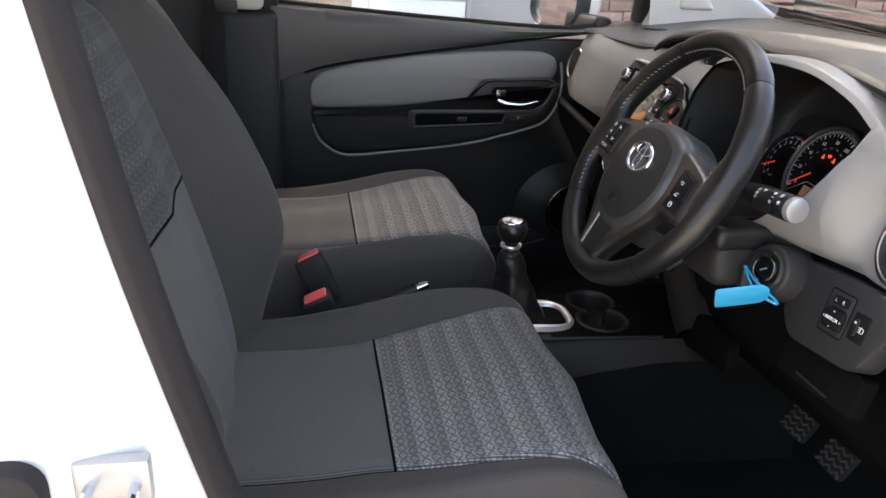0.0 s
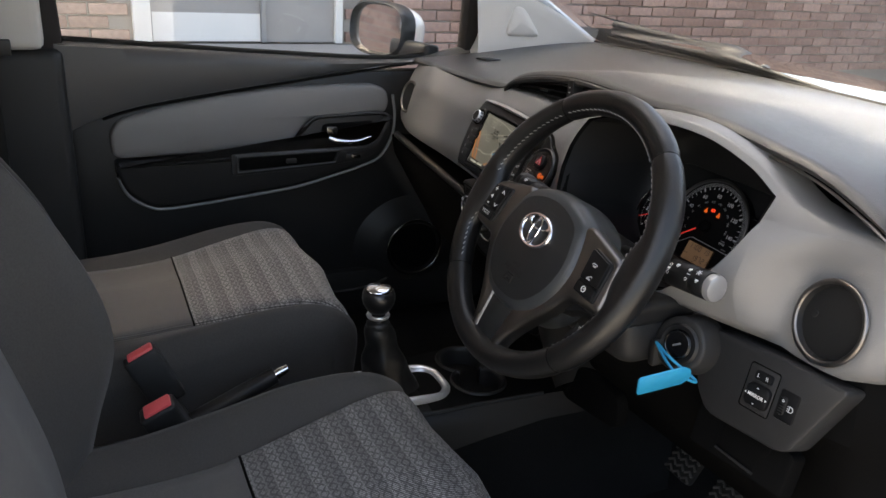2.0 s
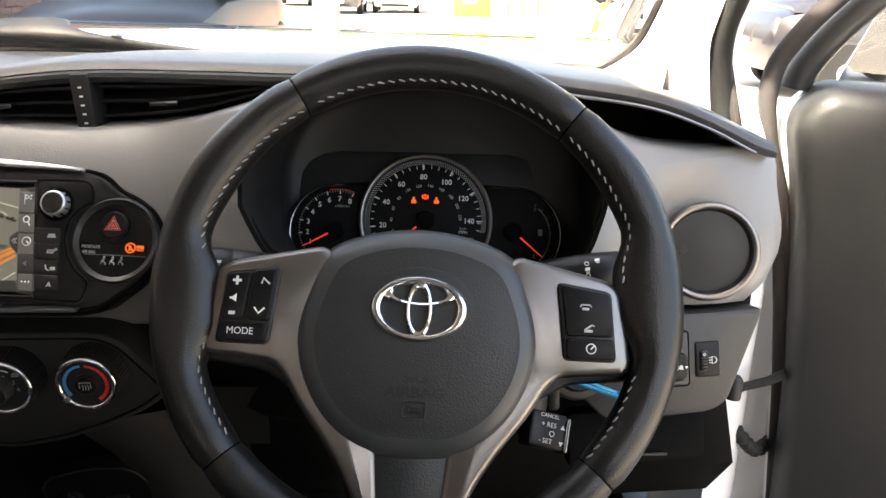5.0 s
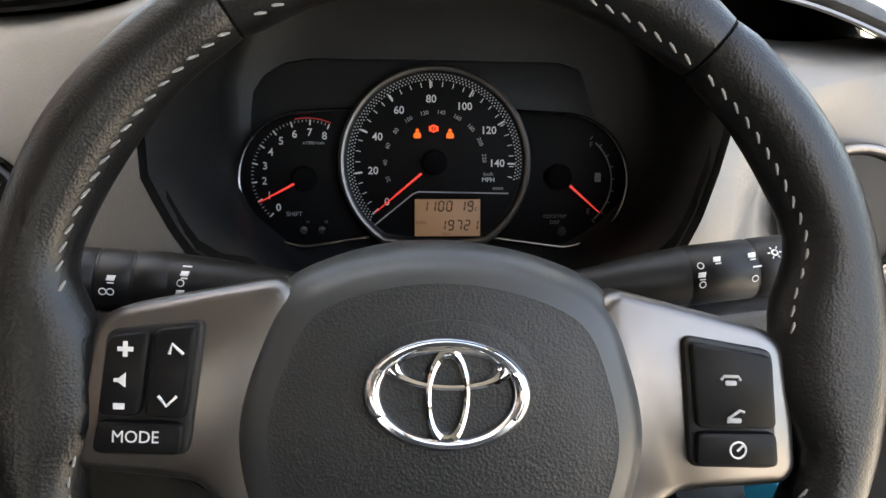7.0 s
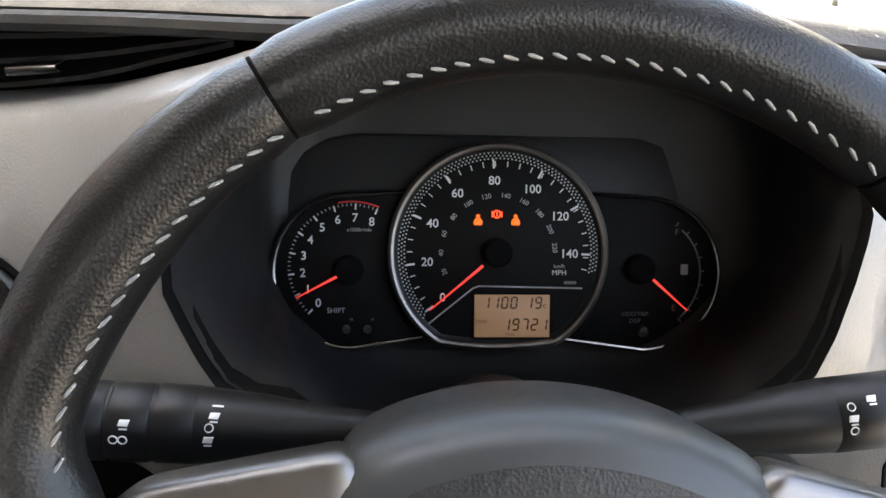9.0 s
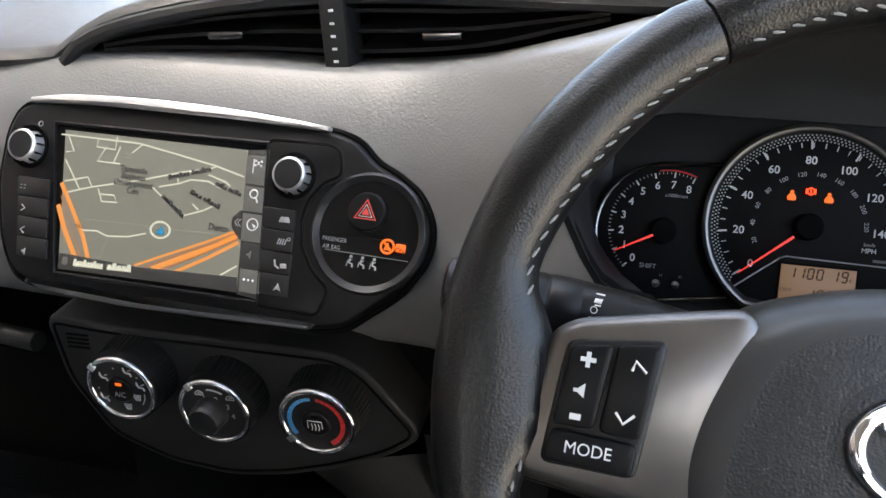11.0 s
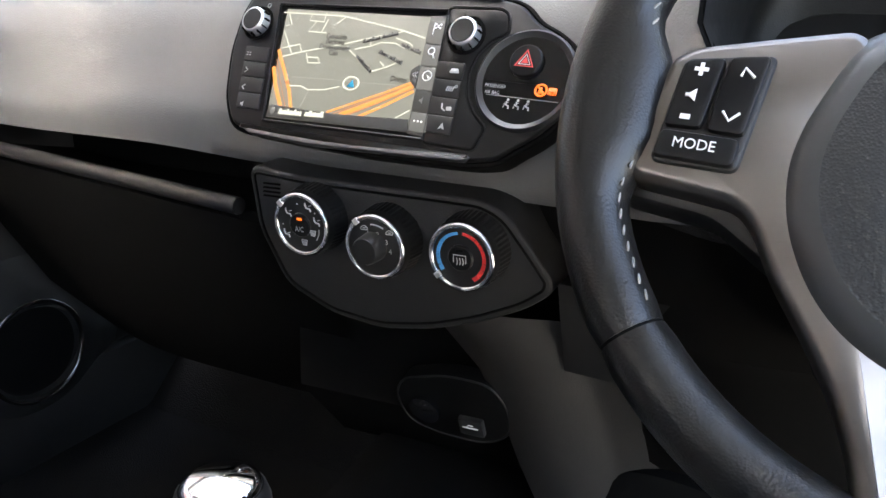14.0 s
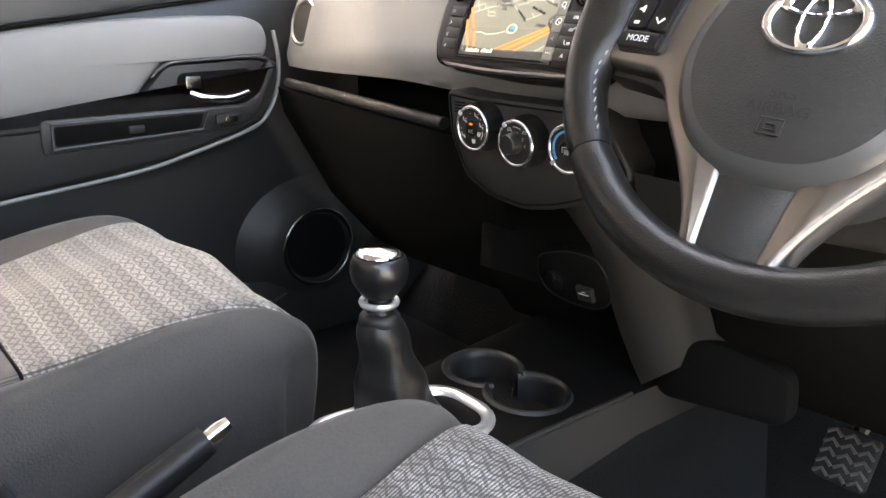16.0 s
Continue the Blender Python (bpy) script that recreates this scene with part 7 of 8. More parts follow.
# flap coloured deep black to merge with the shade there
shell("knee_flap", slab(round_poly(mm((150, 545), (163, 570), (172, 600), (192, 618), (225, 622), (290, 616), (296, 560), (165, 538)), 0.02), -0.02, 0.0, 0.006, m=frame_at((0, 0.231, 0), (1, 0, 0), (0, 0, 1))), M_VOID, "black rounded lower trim flap, shade in its colour", "trim")

# ---- centre console ----
con = thing("centre_console", at(0.041, -0.1, 0.30), "black centre console with cup holders", "console")
rings, low = [], []
for y, zt_, w in ((-0.52, 0.47, 0.06), (-0.30, 0.48, 0.065), (-0.16, 0.505, 0.075), (-0.08, 0.528, 0.083), (0.02, 0.538, 0.088), (0.10, 0.543, 0.096), (0.2, 0.545, 0.105), (0.30, 0.545, 0.113), (0.48, 0.53, 0.116)):
    dz = 0.04 + 0.05 * max(0, min(1, (0.22 - y) / 0.3))
    dip = 0.065 if y > 0.05 else 0.0
    rings.append([(x, y + 0.1, z - 0.30) for x, z in ((-w - 0.012, zt_ - dz), (-w - 0.005, zt_ - 0.03), (-w + 0.006, zt_ - 0.006), (-w + 0.02, zt_ - dip), (0.0, zt_ + 0.002 - dip), (w - 0.02, zt_ - dip), (w - 0.006, zt_ - 0.006), (w + 0.005, zt_ - 0.03), (w + 0.012, zt_ - dz))])
    low.append([(x, y + 0.1, z - 0.30) for x, z in ((-w - 0.03, 0.30), (-w - 0.006, zt_ - dz), (-w, zt_ - 0.03), (w, zt_ - 0.03), (w + 0.006, zt_ - dz), (w + 0.03, 0.30))])
part("body", loft(rings, False, (False, False)), M_MATTE, con, "black console body", 50)
part("tunnel_carpet", loft(low, False, (False, False)), M_CARPET, con, "black carpeted tunnel side", 50)
CUPS = ((-0.038, 0.219, 0.040), (0.033, 0.216, 0.041))


def cup_plate():
    """Top plate of the console with round openings for the cups."""
    bm = bmesh.new()
    nx, ny = 72, 120
    grid = []
    for j in range(ny + 1):
        y = 0.11 + 0.44 * j / ny
        w = interp((0.1, 0.2, 0.3, 0.4, 0.58), (0.083, 0.092, 0.101, 0.109, 0.112), y)
        z = interp((0.1, 0.2, 0.3, 0.4, 0.58), (0.238, 0.2405, 0.2425, 0.2425, 0.228), y)
        grid.append([bm.verts.new((w * (2 * i / nx - 1), y, z + 0.0015 - 0.004 * abs(2 * i / nx - 1) ** 6)) for i in range(nx + 1)])
    for j in range(ny):
        for i in range(nx):
            q = (grid[j][i], grid[j][i + 1], grid[j + 1][i + 1], grid[j + 1][i])
            m = (q[0].co + q[2].co) / 2
            if all(math.hypot(m.x - cx, m.y - cy) > r for cx, cy, r in CUPS):
                bm.faces.new(q)
    return bm


part("top_plate", cup_plate(), M_VOID, con, "black console top plate", 50)
for (cx, cy, r), (ox, oy, orr) in (CUPS, CUPS[::-1]):
    start = math.atan2(oy - cy, ox - cx)
    half = math.acos(min(1, math.hypot(ox - cx, oy - cy) / 2 / r)) * 0.98
    arc = [start + half + (2 * math.pi - 2 * half) * q / 56 for q in range(57)]
    rows_ = [[(cx + (r + dr) * math.cos(b), cy + (r + dr) * math.sin(b), 0.2428 + dz) for b in arc] for dr, dz in ((0.007, 0.0012), (0.0045, 0.0042), (0.001, 0.0040), (-0.0015, 0.001), (-0.002, -0.006), (-0.006, -0.055))]
    part("cup_well", loft(rows_, False), M_DARK, con, "deep round cup holder", 50)
    part("cup_floor", lathe([(r, -0.0552), (0.0, -0.056)], 32, at(cx, cy, 0.2428), (False, False)), M_DARK, con)
# lighter tube paints the light caught along the console's ridge
pts = smooth_outline([(0.045, 0.02, 0.240), (0.089, 0.08, 0.243), (0.096, 0.18, 0.244), (0.104, 0.3, 0.245)], 5, False)
part("lit_ridge", tube(pts, 0.003, 6), M_LINING, con, "console edge with a painted lit ridge")

M_SEAM = surface("grey seam thread", (0.10, 0.10, 0.10), 0.7)
gear = thing("gear_lever", at(0.054, -0.045, 0.538), "gear lever with dark chrome knob and leather gaiter", "gear lever")
part("knob", lathe([(0.011, 0.150), (0.0150, 0.152), (0.0195, 0.158), (0.0236, 0.165), (0.0256, 0.173), (0.0252, 0.181), (0.0232, 0.187), (0.0205, 0.1895)], 36, at(-0.004, -0.014, 0), (True, True)), M_KNOB, gear, "satin gunmetal gear knob", 70)
part("knob_cap", lathe([(0.0207, 0.1893), (0.0198, 0.1918), (0.0165, 0.1935), (0.0, 0.1948)], 36, at(-0.004, -0.014, 0), (True, False)), M_CHROME, gear, "bright silver knob cap", 70)
part("knob_seam", ring(0.0208, 0.0006, 40, 6, m=at(-0.004, -0.014, 0.1893)), M_VOID, gear)
part("collar", lathe([(0.0125, 0.1405), (0.0172, 0.1425), (0.0184, 0.1455), (0.0172, 0.1480), (0.0135, 0.1475), (0.0125, 0.1440)], 32, at(-0.004, -0.014, 0)), M_BRIGHT, gear, "satin silver reverse collar", 60)
part("neck_ring", lathe([(0.0180, 0.124), (0.0188, 0.128), (0.0182, 0.132), (0.0160, 0.1350), (0.0120, 0.1360), (0.0105, 0.142), (0.0105, 0.151)], 28, at(-0.004, -0.0135, 0)), M_DARK, gear, "black gaiter neck", 60)
rings = []
for k in range(29):
    t = k / 28
    h = 0.128 - 0.116 * t
    r0 = 0.0170 + 0.0205 * t ** 1.1 + 0.0016 * math.sin(t * 15) * (1 - 0.4 * t)
    ring_ = []
    for q in range(44):
        b = 2 * math.pi * q / 44
        fold = 1 + 0.16 * t * (abs(math.cos(2 * b + 0.5)) ** 3 - 0.4) + 0.09 * math.sin(5 * b + 8 * t) * t * (1.25 - t) + 0.05 * math.sin(3 * b - 14 * t) * min(1, 2 * t) * (1.1 - t)
        ring_.append((-0.004 * (1 - t) + r0 * math.cos(b) * fold, -0.0135 + 0.02 * t + 1.2 * r0 * math.sin(b) * fold, h))
    rings.append(ring_)
gai = part("gaiter", loft(rings, True), M_LEATHER, gear, "black creased leather gaiter", 70)
for q0 in (25, 27):
    for k in range(1, 26):
        a_, b_ = Vector(rings[k][q0]), Vector(rings[k + 1][q0])
        out_ = Vector((a_.x, a_.y + 0.0135, 0)).normalized() * 0.0004
        part("stitch", tube([tuple(a_.lerp(b_, 0.12) + out_), tuple(a_.lerp(b_, 0.75) + out_)], 0.00045, 4), M_SEAM, gai)
RIM = round_rect(-0.053, -0.072, 0.041, 0.104, 0.034, 8)
rings = []
for k, p in enumerate(RIM):
    d = (Vector(RIM[(k + 1) % len(RIM)]) - Vector(RIM[k - 1])).normalized()
    n = Vector((d.y, -d.x))
    rings.append([(p[0] + n.x * a, p[1] + n.y * a, 0.010 - 0.06 * p[1] + b) for a, b in ((0.007, -0.006), (0.0065, 0.001), (0.003, 0.005), (-0.003, 0.0045), (-0.0075, 0.0), (-0.008, -0.008))])
part("gaiter_ring", loft(rings, False, loop=True), M_BRIGHT, gear, "satin silver gaiter surround", 60)

hb = thing("handbrake", at(0.026, -0.372, 0.497), "black handbrake lever with chrome release button", "handbrake")
part("grip", tube([(0.005, -0.06, 0.0), (0.003, 0.02, 0.035), (0.001, 0.10, 0.07), (0.0, 0.158, 0.096)], [0.016, 0.016, 0.015, 0.013], 18), M_DARK, hb, "black moulded grip")
part("button", tube([(0.0, 0.158, 0.096), (0.0, 0.168, 0.101), (0.0, 0.177, 0.105)], [0.008, 0.008, 0.006], 16), M_CHROME, hb, "chrome release button")
part("boot", box(0.005, -0.07, 0.0, 0.06, 0.12, 0.04, 0.015, 3), M_BLACK, hb)


# ---- pedals ----
M_PEDAL = surface("worn grey rubber", (0.055, 0.053, 0.05), 0.5, vary=0.25)


def pedal(x, y, z, w, h, tilt):
    p = thing("pedal", Matrix.Translation((x, y, z)) @ pose(0, 0, 0, tilt, 0, 0), "black rubber foot pedal with chevron grip", "pedal", "foot pedals")
    part("pad", slab(round_rect(-w / 2, -h / 2, w / 2, h / 2, 0.008), -0.01, 0.0, 0.003), M_RUBBER, p)
    for r in range(5):
        y0 = -h / 2 + h * (r + 0.6) / 5.4
        for c in range(3):
            x0 = -w / 2 + w * (c + 0.5) / 3
            part("grip_bar", tube([(x0 - w / 7, y0 - 0.003, 0.001), (x0, y0 + 0.003, 0.001), (x0 + w / 7, y0 - 0.003, 0.001)], 0.0022, 5), M_PEDAL, p)
    part("arm", tube([(0, h * 0.3, -0.01), (0, h * 0.8, -0.02), (0, 0.2, 0.02)], 0.008, 8), M_DARK, p)
    return p


pedal(0.303, 0.38, 0.475, 0.055, 0.062, 60)
pedal(0.392, 0.385, 0.472, 0.055, 0.062, 60)


# ---- outside ----
shell("ground", grid_sheet(lambda a, b: (-300 + 600 * a, -300 + 600 * b, 0.0), 4, 4), M_CONCRETE, "pale worn concrete yard", "ground")
WX = -4.1
wall = shell("building_wall", box(WX - 0.16, -4.0, 3.31, 0.3, 17.6, 6.62), M_MORTAR, "brown brick building wall", "wall")


shell("yard_wall", box(WX - 0.16, 9.4, 1.1, 0.3, 9.2, 2.2), M_MORTAR, "low brown brick yard wall", "wall")


def brick_field():
    """Courses of bricks proud of the mortar; the nearest stretch as single bricks."""
    me = bpy.data.meshes.new("brick")
    b = box(0, 0, 0, 0.03, 0.215, 0.065, 0.004, 1)
    finish(b)
    b.to_mesh(me)
    me.materials.append(M_BRICK)
    far, count = [], 0
    for c in range(4, 40):
        z = 0.0375 + 0.075 * c
        for k in range(int(24 / 0.225)):
            y = -10 + 0.225 * k + (0.1125 if c % 2 else 0)
            if -0.2 < y < 1.32 and z < 2.65 or y > 4.7 and z > 2.2:
                continue
            if (-0.9 < y < 4.9 and 7 <= c <= 17) and count < 290:
                ob = new("brick", me)
                ob.parent = wall
                ob.matrix_basis = pose(WX + random.uniform(-0.001, 0.002), y, z, 0, 0, 0)
                count += 1
            else:
                far.append((y, z))
    fb = bmesh.new()
    for y, z in far:
        v = [fb.verts.new((WX + a, y + d, z + e)) for a in (0.0, 0.013) for d, e in ((-0.1075, -0.0325), (0.1075, -0.0325), (0.1075, 0.0325), (-0.1075, 0.0325))]
        for q in ((4, 5, 6, 7), (0, 1, 5, 4), (1, 2, 6, 5), (2, 3, 7, 6), (3, 0, 4, 7)):
            fb.faces.new([v[i] for i in q])
    tagged(part("bricks", fb, M_BRICK, wall, "courses of brown bricks"), kind="stuff")


bdoor = thing("building_door", frame_at((WX + 0.01, 0, 0.53), (0, 1, 0), (0, 0, 1)), "grey painted door with pale kick plate", "door")
part("leaf", box(0.35, 1.02, 0.0, 0.67, 2.04, 0.05, 0.006), M_DOORGREY, bdoor, "grey door leaf")
part("kick_plate", box(0.35, 0.09, 0.028, 0.65, 0.17, 0.006), M_OFFWHITE, bdoor, "pale kick plate")
part("letter_plate", box(0.2, 0.36, 0.03, 0.10, 0.05, 0.012, 0.003), M_STEEL, bdoor, "steel letter plate")
part("frame", box(-0.034, 1.05, 0.02, 0.10, 2.1, 0.10, 0.006), M_OFFWHITE, bdoor, "white door frame")
part("frame", box(1.19, 1.05, 0.02, 0.05, 2.1, 0.10, 0.006), M_OFFWHITE, bdoor, "white door frame")
part("side_panel", box(0.93, 1.02, 0.01, 0.47, 2.04, 0.05, 0.006), M_DOORGREY, bdoor, "grey fixed side panel")
part("edge_strip", box(0.695, 1.02, 0.035, 0.03, 2.04, 0.03, 0.004), M_STEEL, bdoor)
shell("door_step", box(WX + 0.3, 0.55, 0.26, 0.55, 1.5, 0.52, 0.02), M_CONCRETE, "raised concrete door step", "step")


def outdoor_unit(y):
    u = thing("air_conditioner", frame_at((WX + 0.02, y, 1.45), (0, 1, 0), (0, 0, 1)), "white outdoor air conditioning unit on the wall", "air conditioner", "outdoor units")
    part("case", box(0, 0, 0.13, 0.5, 0.4, 0.22, 0.02), M_OFFWHITE, u)
    part("fan_grille", ring(0.14, 0.015, 32, 6, m=at(-0.05, 0, 0.245)), M_STEEL, u, "round fan grille")
    part("fan_well", lathe([(0.135, 0.23), (0.135, 0.243), (0.0, 0.244)], 28, at(-0.05, 0, 0), (True, False)), M_DARK, u)
    for s in (-1, 1):
        part("bracket", box(s * 0.16, -0.22, 0.12, 0.03, 0.04, 0.26, 0.004), M_STEEL, u)


outdoor_unit(-7.1)
outdoor_unit(-6.2)

# passenger mirror
mir = thing("door_mirror", Matrix.Translation((-0.88, 0.29, 0.956)) @ pose(0, 0, 0, -6, 0, 20), "white door mirror with black surround", "car mirror")
rings = []
for k in range(9):
    t = k / 8
    g = (1 - t ** 3) ** 0.5 if t < 1 else 0.12
    g = max(g, 0.12)
    rings.append([(0.03 - 0.03 + 0.105 * g * math.copysign(abs(math.cos(b)) ** 0.7, math.cos(b)), -0.02 + 0.12 * t, 0.045 + 0.066 * g * math.copysign(abs(math.sin(b)) ** 0.7, math.sin(b))) for b in (2 * math.pi * q / 28 for q in range(28))])
part("housing", loft(rings, True, (False, True)), M_WHITEPAINT, mir, "white mirror housing", 70)
rim = [[(p[0] * s, p[1] + dy, 0.045 + (p[2] - 0.045) * s) for p in rings[0]] for s, dy in ((1.03, 0.03), (1.05, -0.004), (0.96, -0.012), (0.88, 0.004))]
part("surround", loft(rim, True), M_DARK, mir, "black mirror surround", 60)
part("glass", loft([[(p[0], p[1], p[2]) for p in rim[3]]], True, (True, False)), M_MIRROR, mir, "mirror glass")
part("foot", box(0.12, 0.0, 0.005, 0.14, 0.05, 0.05, 0.015, 3), M_DARK, mir, "black mirror foot")
# wiper on the scuttle
M_WIPER = surface("weathered dark grey plastic", (0.022, 0.023, 0.024), 0.5, bump=0.3, grain=400)
wip = thing("wiper", at(0.0, 0.87, 0.99), "dark grey windscreen wiper lying on the screen", "wiper")
PROF = smooth_outline([(0.42, 0.07, -0.01), (0.12, 0.02, 0.01), (-0.134, -0.03, 0.042), (-0.22, -0.03, 0.05), (-0.345, -0.03, 0.056), (-0.5, -0.04, 0.062), (-0.6, -0.06, 0.066)], 4, False)
part("arm", tube(PROF, [0.008 + 0.010 * math.exp(-((p.x + 0.22) / 0.07) ** 2) for p in PROF], 10), M_WIPER, wip, "dark grey wiper arm")
part("bolt", lathe([(0.009, 0.0), (0.009, 0.006), (0.0, 0.007)], 12, at(-0.12, -0.034, 0.05), (True, False)), M_STEEL, wip, "steel pivot bolt")
part("blade", tube([(0.44, 0.055, -0.012), (0.1, 0.0, -0.002), (-0.3, -0.02, 0.03), (-0.62, -0.06, 0.05)], 0.006, 6), M_RUBBER, wip)
shell("scuttle", grid_sheet(lambda a, b: (-0.75 + 1.5 * a, back_y((-0.75 + 1.5 * a) * 0.8) + 0.015 + 0.25 * b, 1.020 - 0.07 * (-0.75 + 1.5 * a) - 0.06 * b), 12, 3), M_RUBBER, "black scuttle below the windscreen", "scuttle")
shell("bonnet", grid_sheet(lambda a, b: (-0.72 + 1.44 * a, 1.04 - 0.5 * (a - 0.5) ** 2 + 0.75 * b, 0.94 - 0.22 * b * b - 0.25 * (2 * a - 1) ** 4 * 0.3), 12, 8), M_WHITEPAINT, "white car bonnet", "bonnet")


def car(x, y, turn, paint, label, length=4.3, width=1.78, height=1.45):
    """Parked car with lofted body, glasshouse, wheels and lamps; its nose points to -y before turning."""
    c = thing("parked_car", pose(x, y, 0, 0, 0, turn), label, "car", "parked cars")
    L, W, H = length, width / 2, height
    prof = ((0.0, 0.35, 0.62, 0.80), (0.10, 0.24, 0.74, 0.93), (0.6, 0.22, 0.84, 0.99), (1.25, 0.22, 0.96, 1.0), (2.2, 0.22, 0.98, 1.0), (3.4, 0.22, 1.0, 1.0), (L - 0.35, 0.24, 1.0, 0.97), (L - 0.06, 0.30, 0.92, 0.90), (L, 0.42, 0.80, 0.82))
    rings = []
    for py, z0, z1, w in prof:
        ww = W * w
        rings.append([(-ww * 0.9, py, z0), (-ww, py, z0 + 0.12), (-ww, py, z0 + (z1 - z0) * 0.6), (-ww * 0.95, py, z1 - 0.07), (-ww * 0.8, py, z1 - 0.01), (0, py, z1 + 0.015), (ww * 0.8, py, z1 - 0.01), (ww * 0.95, py, z1 - 0.07), (ww, py, z0 + (z1 - z0) * 0.6), (ww, py, z0 + 0.12), (ww * 0.9, py, z0)])
    part("body", loft(rings, True, (True, True)), paint, c, "", 45)
    cab = ((1.15, 0.94, 0.96), (1.75, H - 0.06, 0.82), (2.3, H, 0.8), (3.1, H - 0.02, 0.79), (3.75, H - 0.16, 0.78), (L - 0.2, 0.98, 0.86))
    rings = [[(-W * 0.93 * (1 if w > 0.9 else 0.97), py, 0.92), (-W * w, py, max(0.93, z - 0.06)), (-W * w * 0.88, py, z), (0, py, z + 0.02), (W * w * 0.88, py, z), (W * w, py, max(0.93, z - 0.06)), (W * 0.93 * (1 if w > 0.9 else 0.97), py, 0.92)] for py, z, w in cab]
    part("roof", loft(rings, True, (True, True)), paint, c, "", 35)
    ws1 = [(-W * 0.80, 1.24, 1.0), (W * 0.80, 1.24, 1.0), (W * 0.70, 1.735, H - 0.07), (-W * 0.70, 1.735, H - 0.07)]
    def pane(pts, push):
        bm = bmesh.new()
        bm.faces.new([bm.verts.new(Vector(p) + Vector(push)) for p in pts])
        bmesh.ops.solidify(bm, geom=bm.faces[:], thickness=0.01)
        return bm
    part("windscreen", pane(ws1, (0, -0.03, 0.02)), M_WINDARK, c, "dark windscreen")
    for s in (-1, 1):
        part("side_window", pane([(s * W * 0.93, 1.5, 1.0), (s * W * 0.93, 3.7, 1.0), (s * W * 0.80, 3.4, H - 0.13), (s * W * 0.82, 1.85, H - 0.11)], (s * 0.02, 0, 0)), M_WINDARK, c, "dark side window")
        part("headlamp", box(s * W * 0.70, 0.07, 0.62, 0.34, 0.12, 0.14, 0.04, 3), M_CHROME, c, "clear headlamp")
        part("mirror", box(s * (W + 0.09), 1.45, 1.0, 0.18, 0.10, 0.13, 0.03, 2), paint, c)
        for wy in (0.82, L - 0.8):
            w_ = part("wheel", lathe([(0.20, -0.1), (0.30, -0.1), (0.315, -0.06), (0.315, 0.06), (0.30, 0.1), (0.20, 0.1)], 32, Matrix.Translation((s * (W - 0.09), wy, 0.315)) @ pose(0, 0, 0, 0, 90, 0)), M_RUBBER, c, "black tyre")
            part("rim", lathe([(0.20, 0.07), (0.19, 0.09), (0.05, 0.105), (0.0, 0.105)], 20, Matrix.Translation((s * (W - 0.09), wy, 0.315)) @ pose(0, 0, 0, 0, 90 * s, 0), (True, False)), M_STEEL, w_, "alloy wheel rim")
        part("grille", box(s * 0.14, -0.005, 0.58, 0.22, 0.06, 0.15, 0.03, 2), M_GLOSS, c, "black grille half")
        part("grille_rim", tube([(s * 0.14 + a, -0.035, 0.58 + b) for a, b in ((-0.11, -0.06), (0.11, -0.07), (0.115, 0.07), (-0.10, 0.07))], 0.010, 6, True), M_CHROME, c)
    part("number_plate", box(0, -0.02, 0.42, 0.52, 0.03, 0.11, 0.004), M_OFFWHITE, c, "plate with unreadable bars")
    part("plate_bar", box(0, -0.037, 0.42, 0.40, 0.006, 0.05), M_DARK, c)
    part("lower_grille", box(0, 0.02, 0.30, 1.0, 0.08, 0.10, 0.02), M_GLOSS, c)
    return c


car(-2.35, 6.05, -1.5, M_CARBLUE, "dark blue parked saloon with twin black grilles")
car(-2.5, 27, 0, M_CARDARK, "small black hatchback parked far off", 3.7, 1.68, 1.5)
car(-0.55, 28.8, 0, M_WHITEPAINT, "white hatchback parked far off", 3.9, 1.72, 1.5)
car(-5.2, 34, 0, M_CARDARK, "dark parked car far off")
car(-2.4, 40, 0, M_CARSILVER, "silver parked car far off")
car(4.6, 15.6, -25, M_CARSILVER, "silver parked car in the sunlit yard")
car(8.4, 8.7, 90, M_CARDARK, "black parked car beyond the open door")

skip = thing("orange_container", at(2.2, 28.5, 0), "orange container with a white notice", "container")
part("body", box(0, 0, 0.5, 1.3, 1.2, 1.0, 0.03), M_ORANGE, skip)
part("notice", box(-0.1, -0.61, 0.62, 0.4, 0.012, 0.35), M_OFFWHITE, skip, "white notice")
part("lid", box(0, 0, 1.03, 1.38, 1.28, 0.08, 0.02), M_ORANGE, skip)
bar_ = thing("barrier_rack", at(4.2, 30, 0), "yellow and orange barriers in a row", "barrier")
for k in range(6):
    part("post", box(-0.5 + 0.28 * k, 0, 0.5, 0.08, 0.08, 1.0, 0.01), M_YELLOW if k % 2 else M_ORANGE, bar_)
part("rail", box(0.2, 0, 0.8, 1.6, 0.05, 0.1, 0.01), M_YELLOW, bar_)
fence = thing("palisade_fence", at(9.5, 37, 0), "tall pale ribbed steel fence", "fence")
for k in range(48):
    part("slat", box(-3.4 + 0.25 * k, 0.2 - 0.25 * k * 0.12, 1.3, 0.15, 0.04, 2.6, 0.005), M_CLADDING if k > 7 else M_BLUEPRINT, fence)
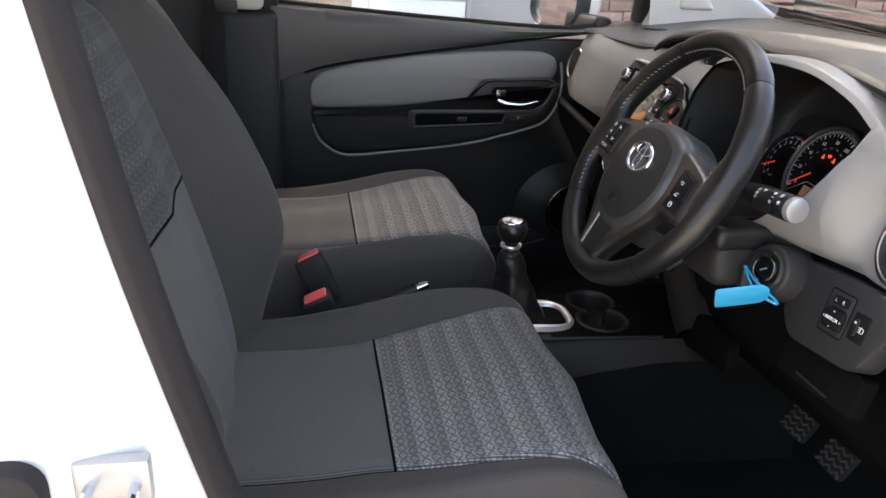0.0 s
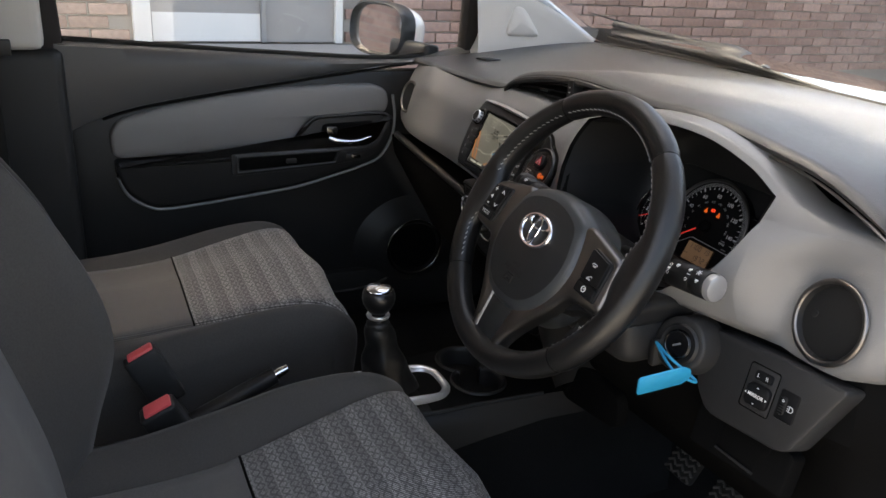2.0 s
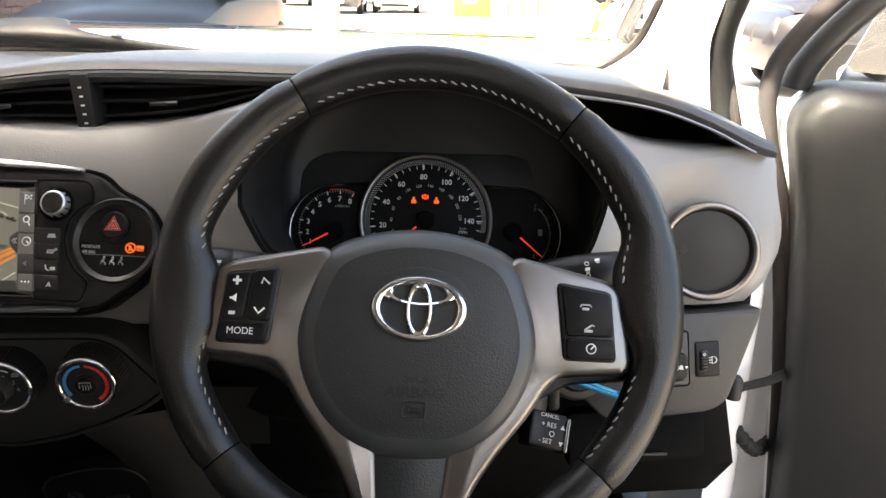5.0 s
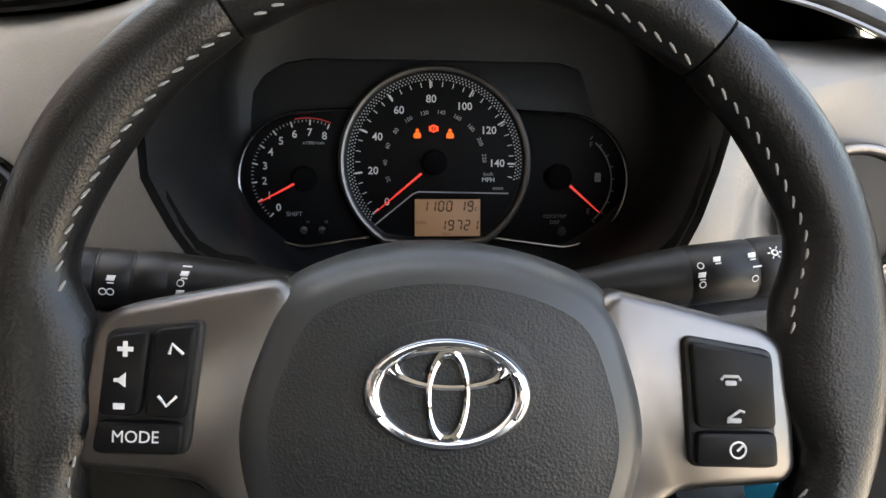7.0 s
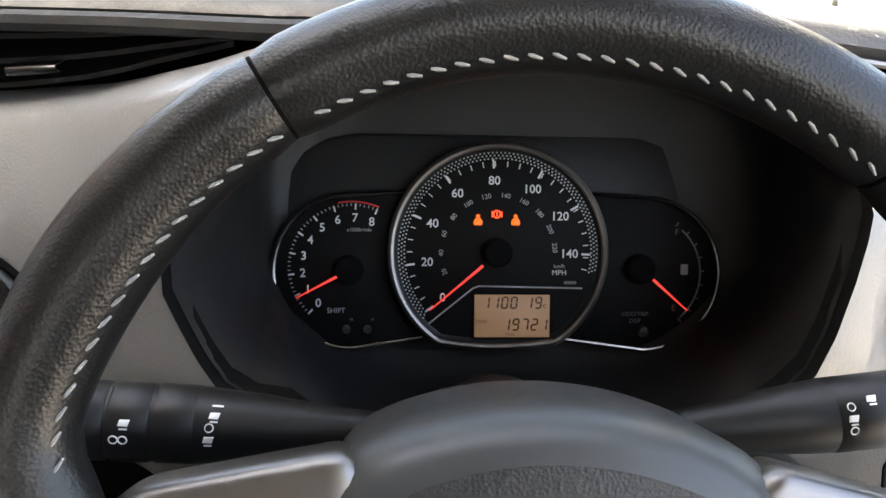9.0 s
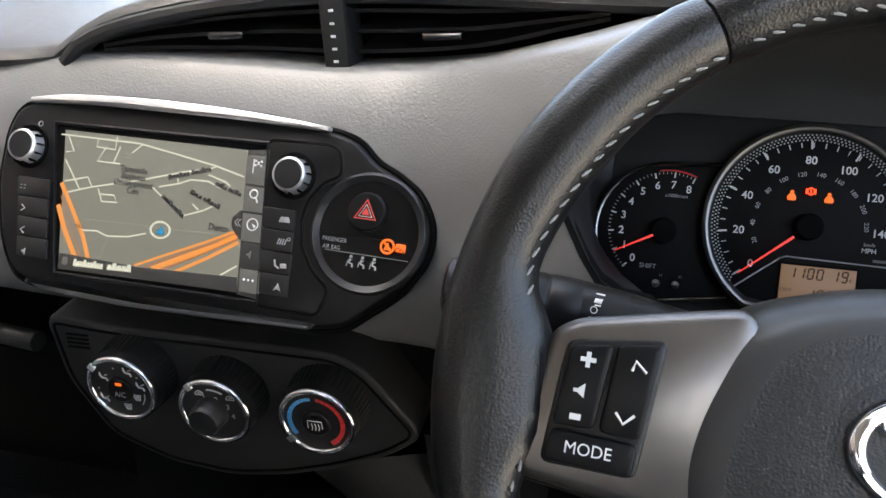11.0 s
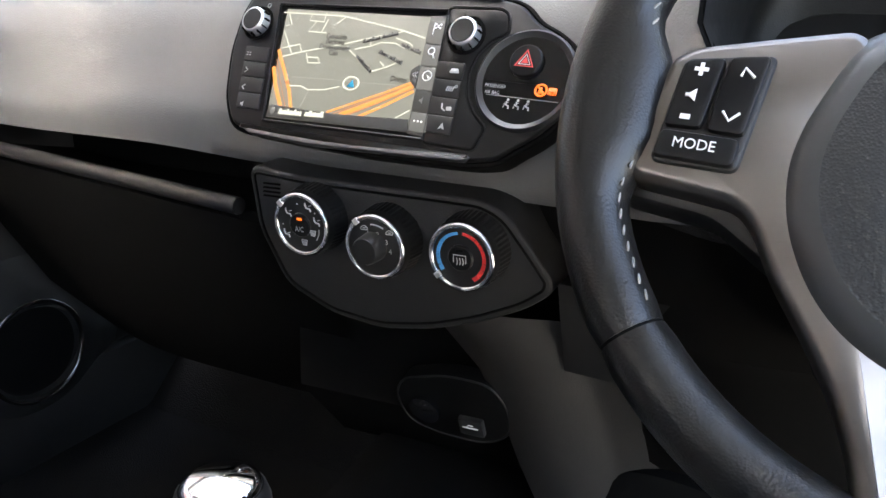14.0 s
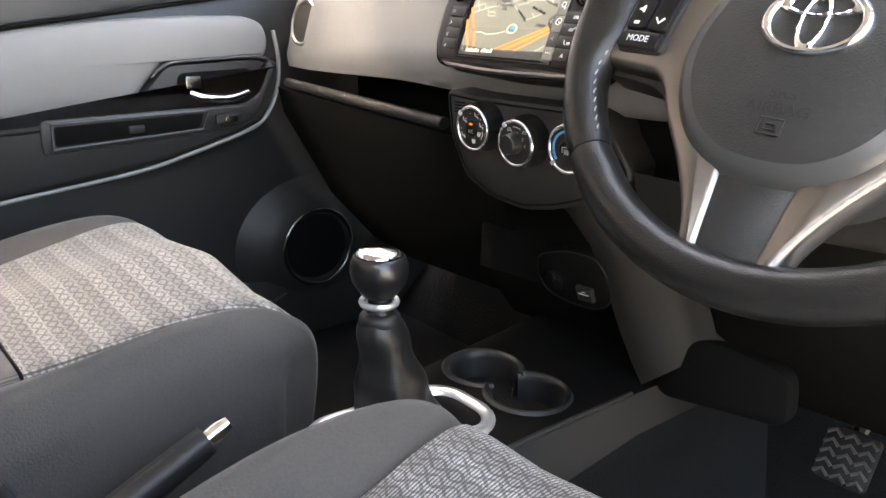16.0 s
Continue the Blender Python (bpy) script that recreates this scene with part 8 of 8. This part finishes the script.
part("rail", box(2.5, -0.35, 1.2, 12.2, 0.03, 0.1, 0, 2, pose(0, 0, 0, 0, 0, -6.8)), M_CLADDARK, fence)
part("sheet", box(2.5, -0.15, 1.25, 12.2, 0.03, 2.5, 0, 2, pose(0, 0, 0, 0, 0, -6.8)), M_CLADDARK, fence)
shell("kerb_island", box(3.4, 18.5, 0.05, 3.0, 1.6, 0.10, 0.03), M_CONCRETE, "low concrete kerb island", "kerb")
post = thing("yard_post", at(-1.55, 16, 0), "grey rendered gate post", "post")
part("shaft", box(0, 0, 1.6, 0.5, 0.5, 3.2, 0.02), M_MORTAR, post)


def tree(x, y, h, seed):
    rnd = random.Random(seed)
    t = thing("tree", at(x, y, 0), "leafy green tree beyond the yard", "tree", "trees beyond the yard")
    part("trunk", tube([(0, 0, 0), (0.1, 0, h * 0.25), (0, 0.1, h * 0.55)], [0.25, 0.18, 0.1], 8), M_BARK, t)
    for k in range(4):
        a = k * 1.6
        part("limb", tube([(0.05, 0, h * (0.3 + 0.06 * k)), (math.cos(a) * 0.8, math.sin(a) * 0.8, h * 0.55), (math.cos(a) * 1.5, math.sin(a) * 1.5, h * 0.7)], [0.1, 0.07, 0.03], 6), M_BARK, t)
    bm = bmesh.new()
    for k in range(1500):
        p = Vector((rnd.gauss(0, 1), rnd.gauss(0, 1), rnd.gauss(0, 1))).normalized() * rnd.uniform(0.4, 1) ** 0.5
        p = Vector((p.x * h * 0.36, p.y * h * 0.36, h * 0.66 + p.z * h * 0.33))
        if noise.noise(p * 0.9) < -0.12:
            continue
        d1 = Vector((rnd.gauss(0, 1), rnd.gauss(0, 1), rnd.gauss(0, 1))).normalized() * 0.16
        d2 = d1.orthogonal().normalized() * 0.09
        bm.faces.new([bm.verts.new(q) for q in (p - d1, p + d2, p + d1, p - d2)])
    tagged(part("crown", bm, M_LEAF, t, "clumps of green leaves"), kind="stuff")


for k, (x, y, h) in enumerate(((-6, 60, 6), (-1, 64, 7), (4, 62, 6), (9, 66, 7), (15, 64, 7), (-12, 62, 6))):
    tree(x, y, h, k)
brick_field()
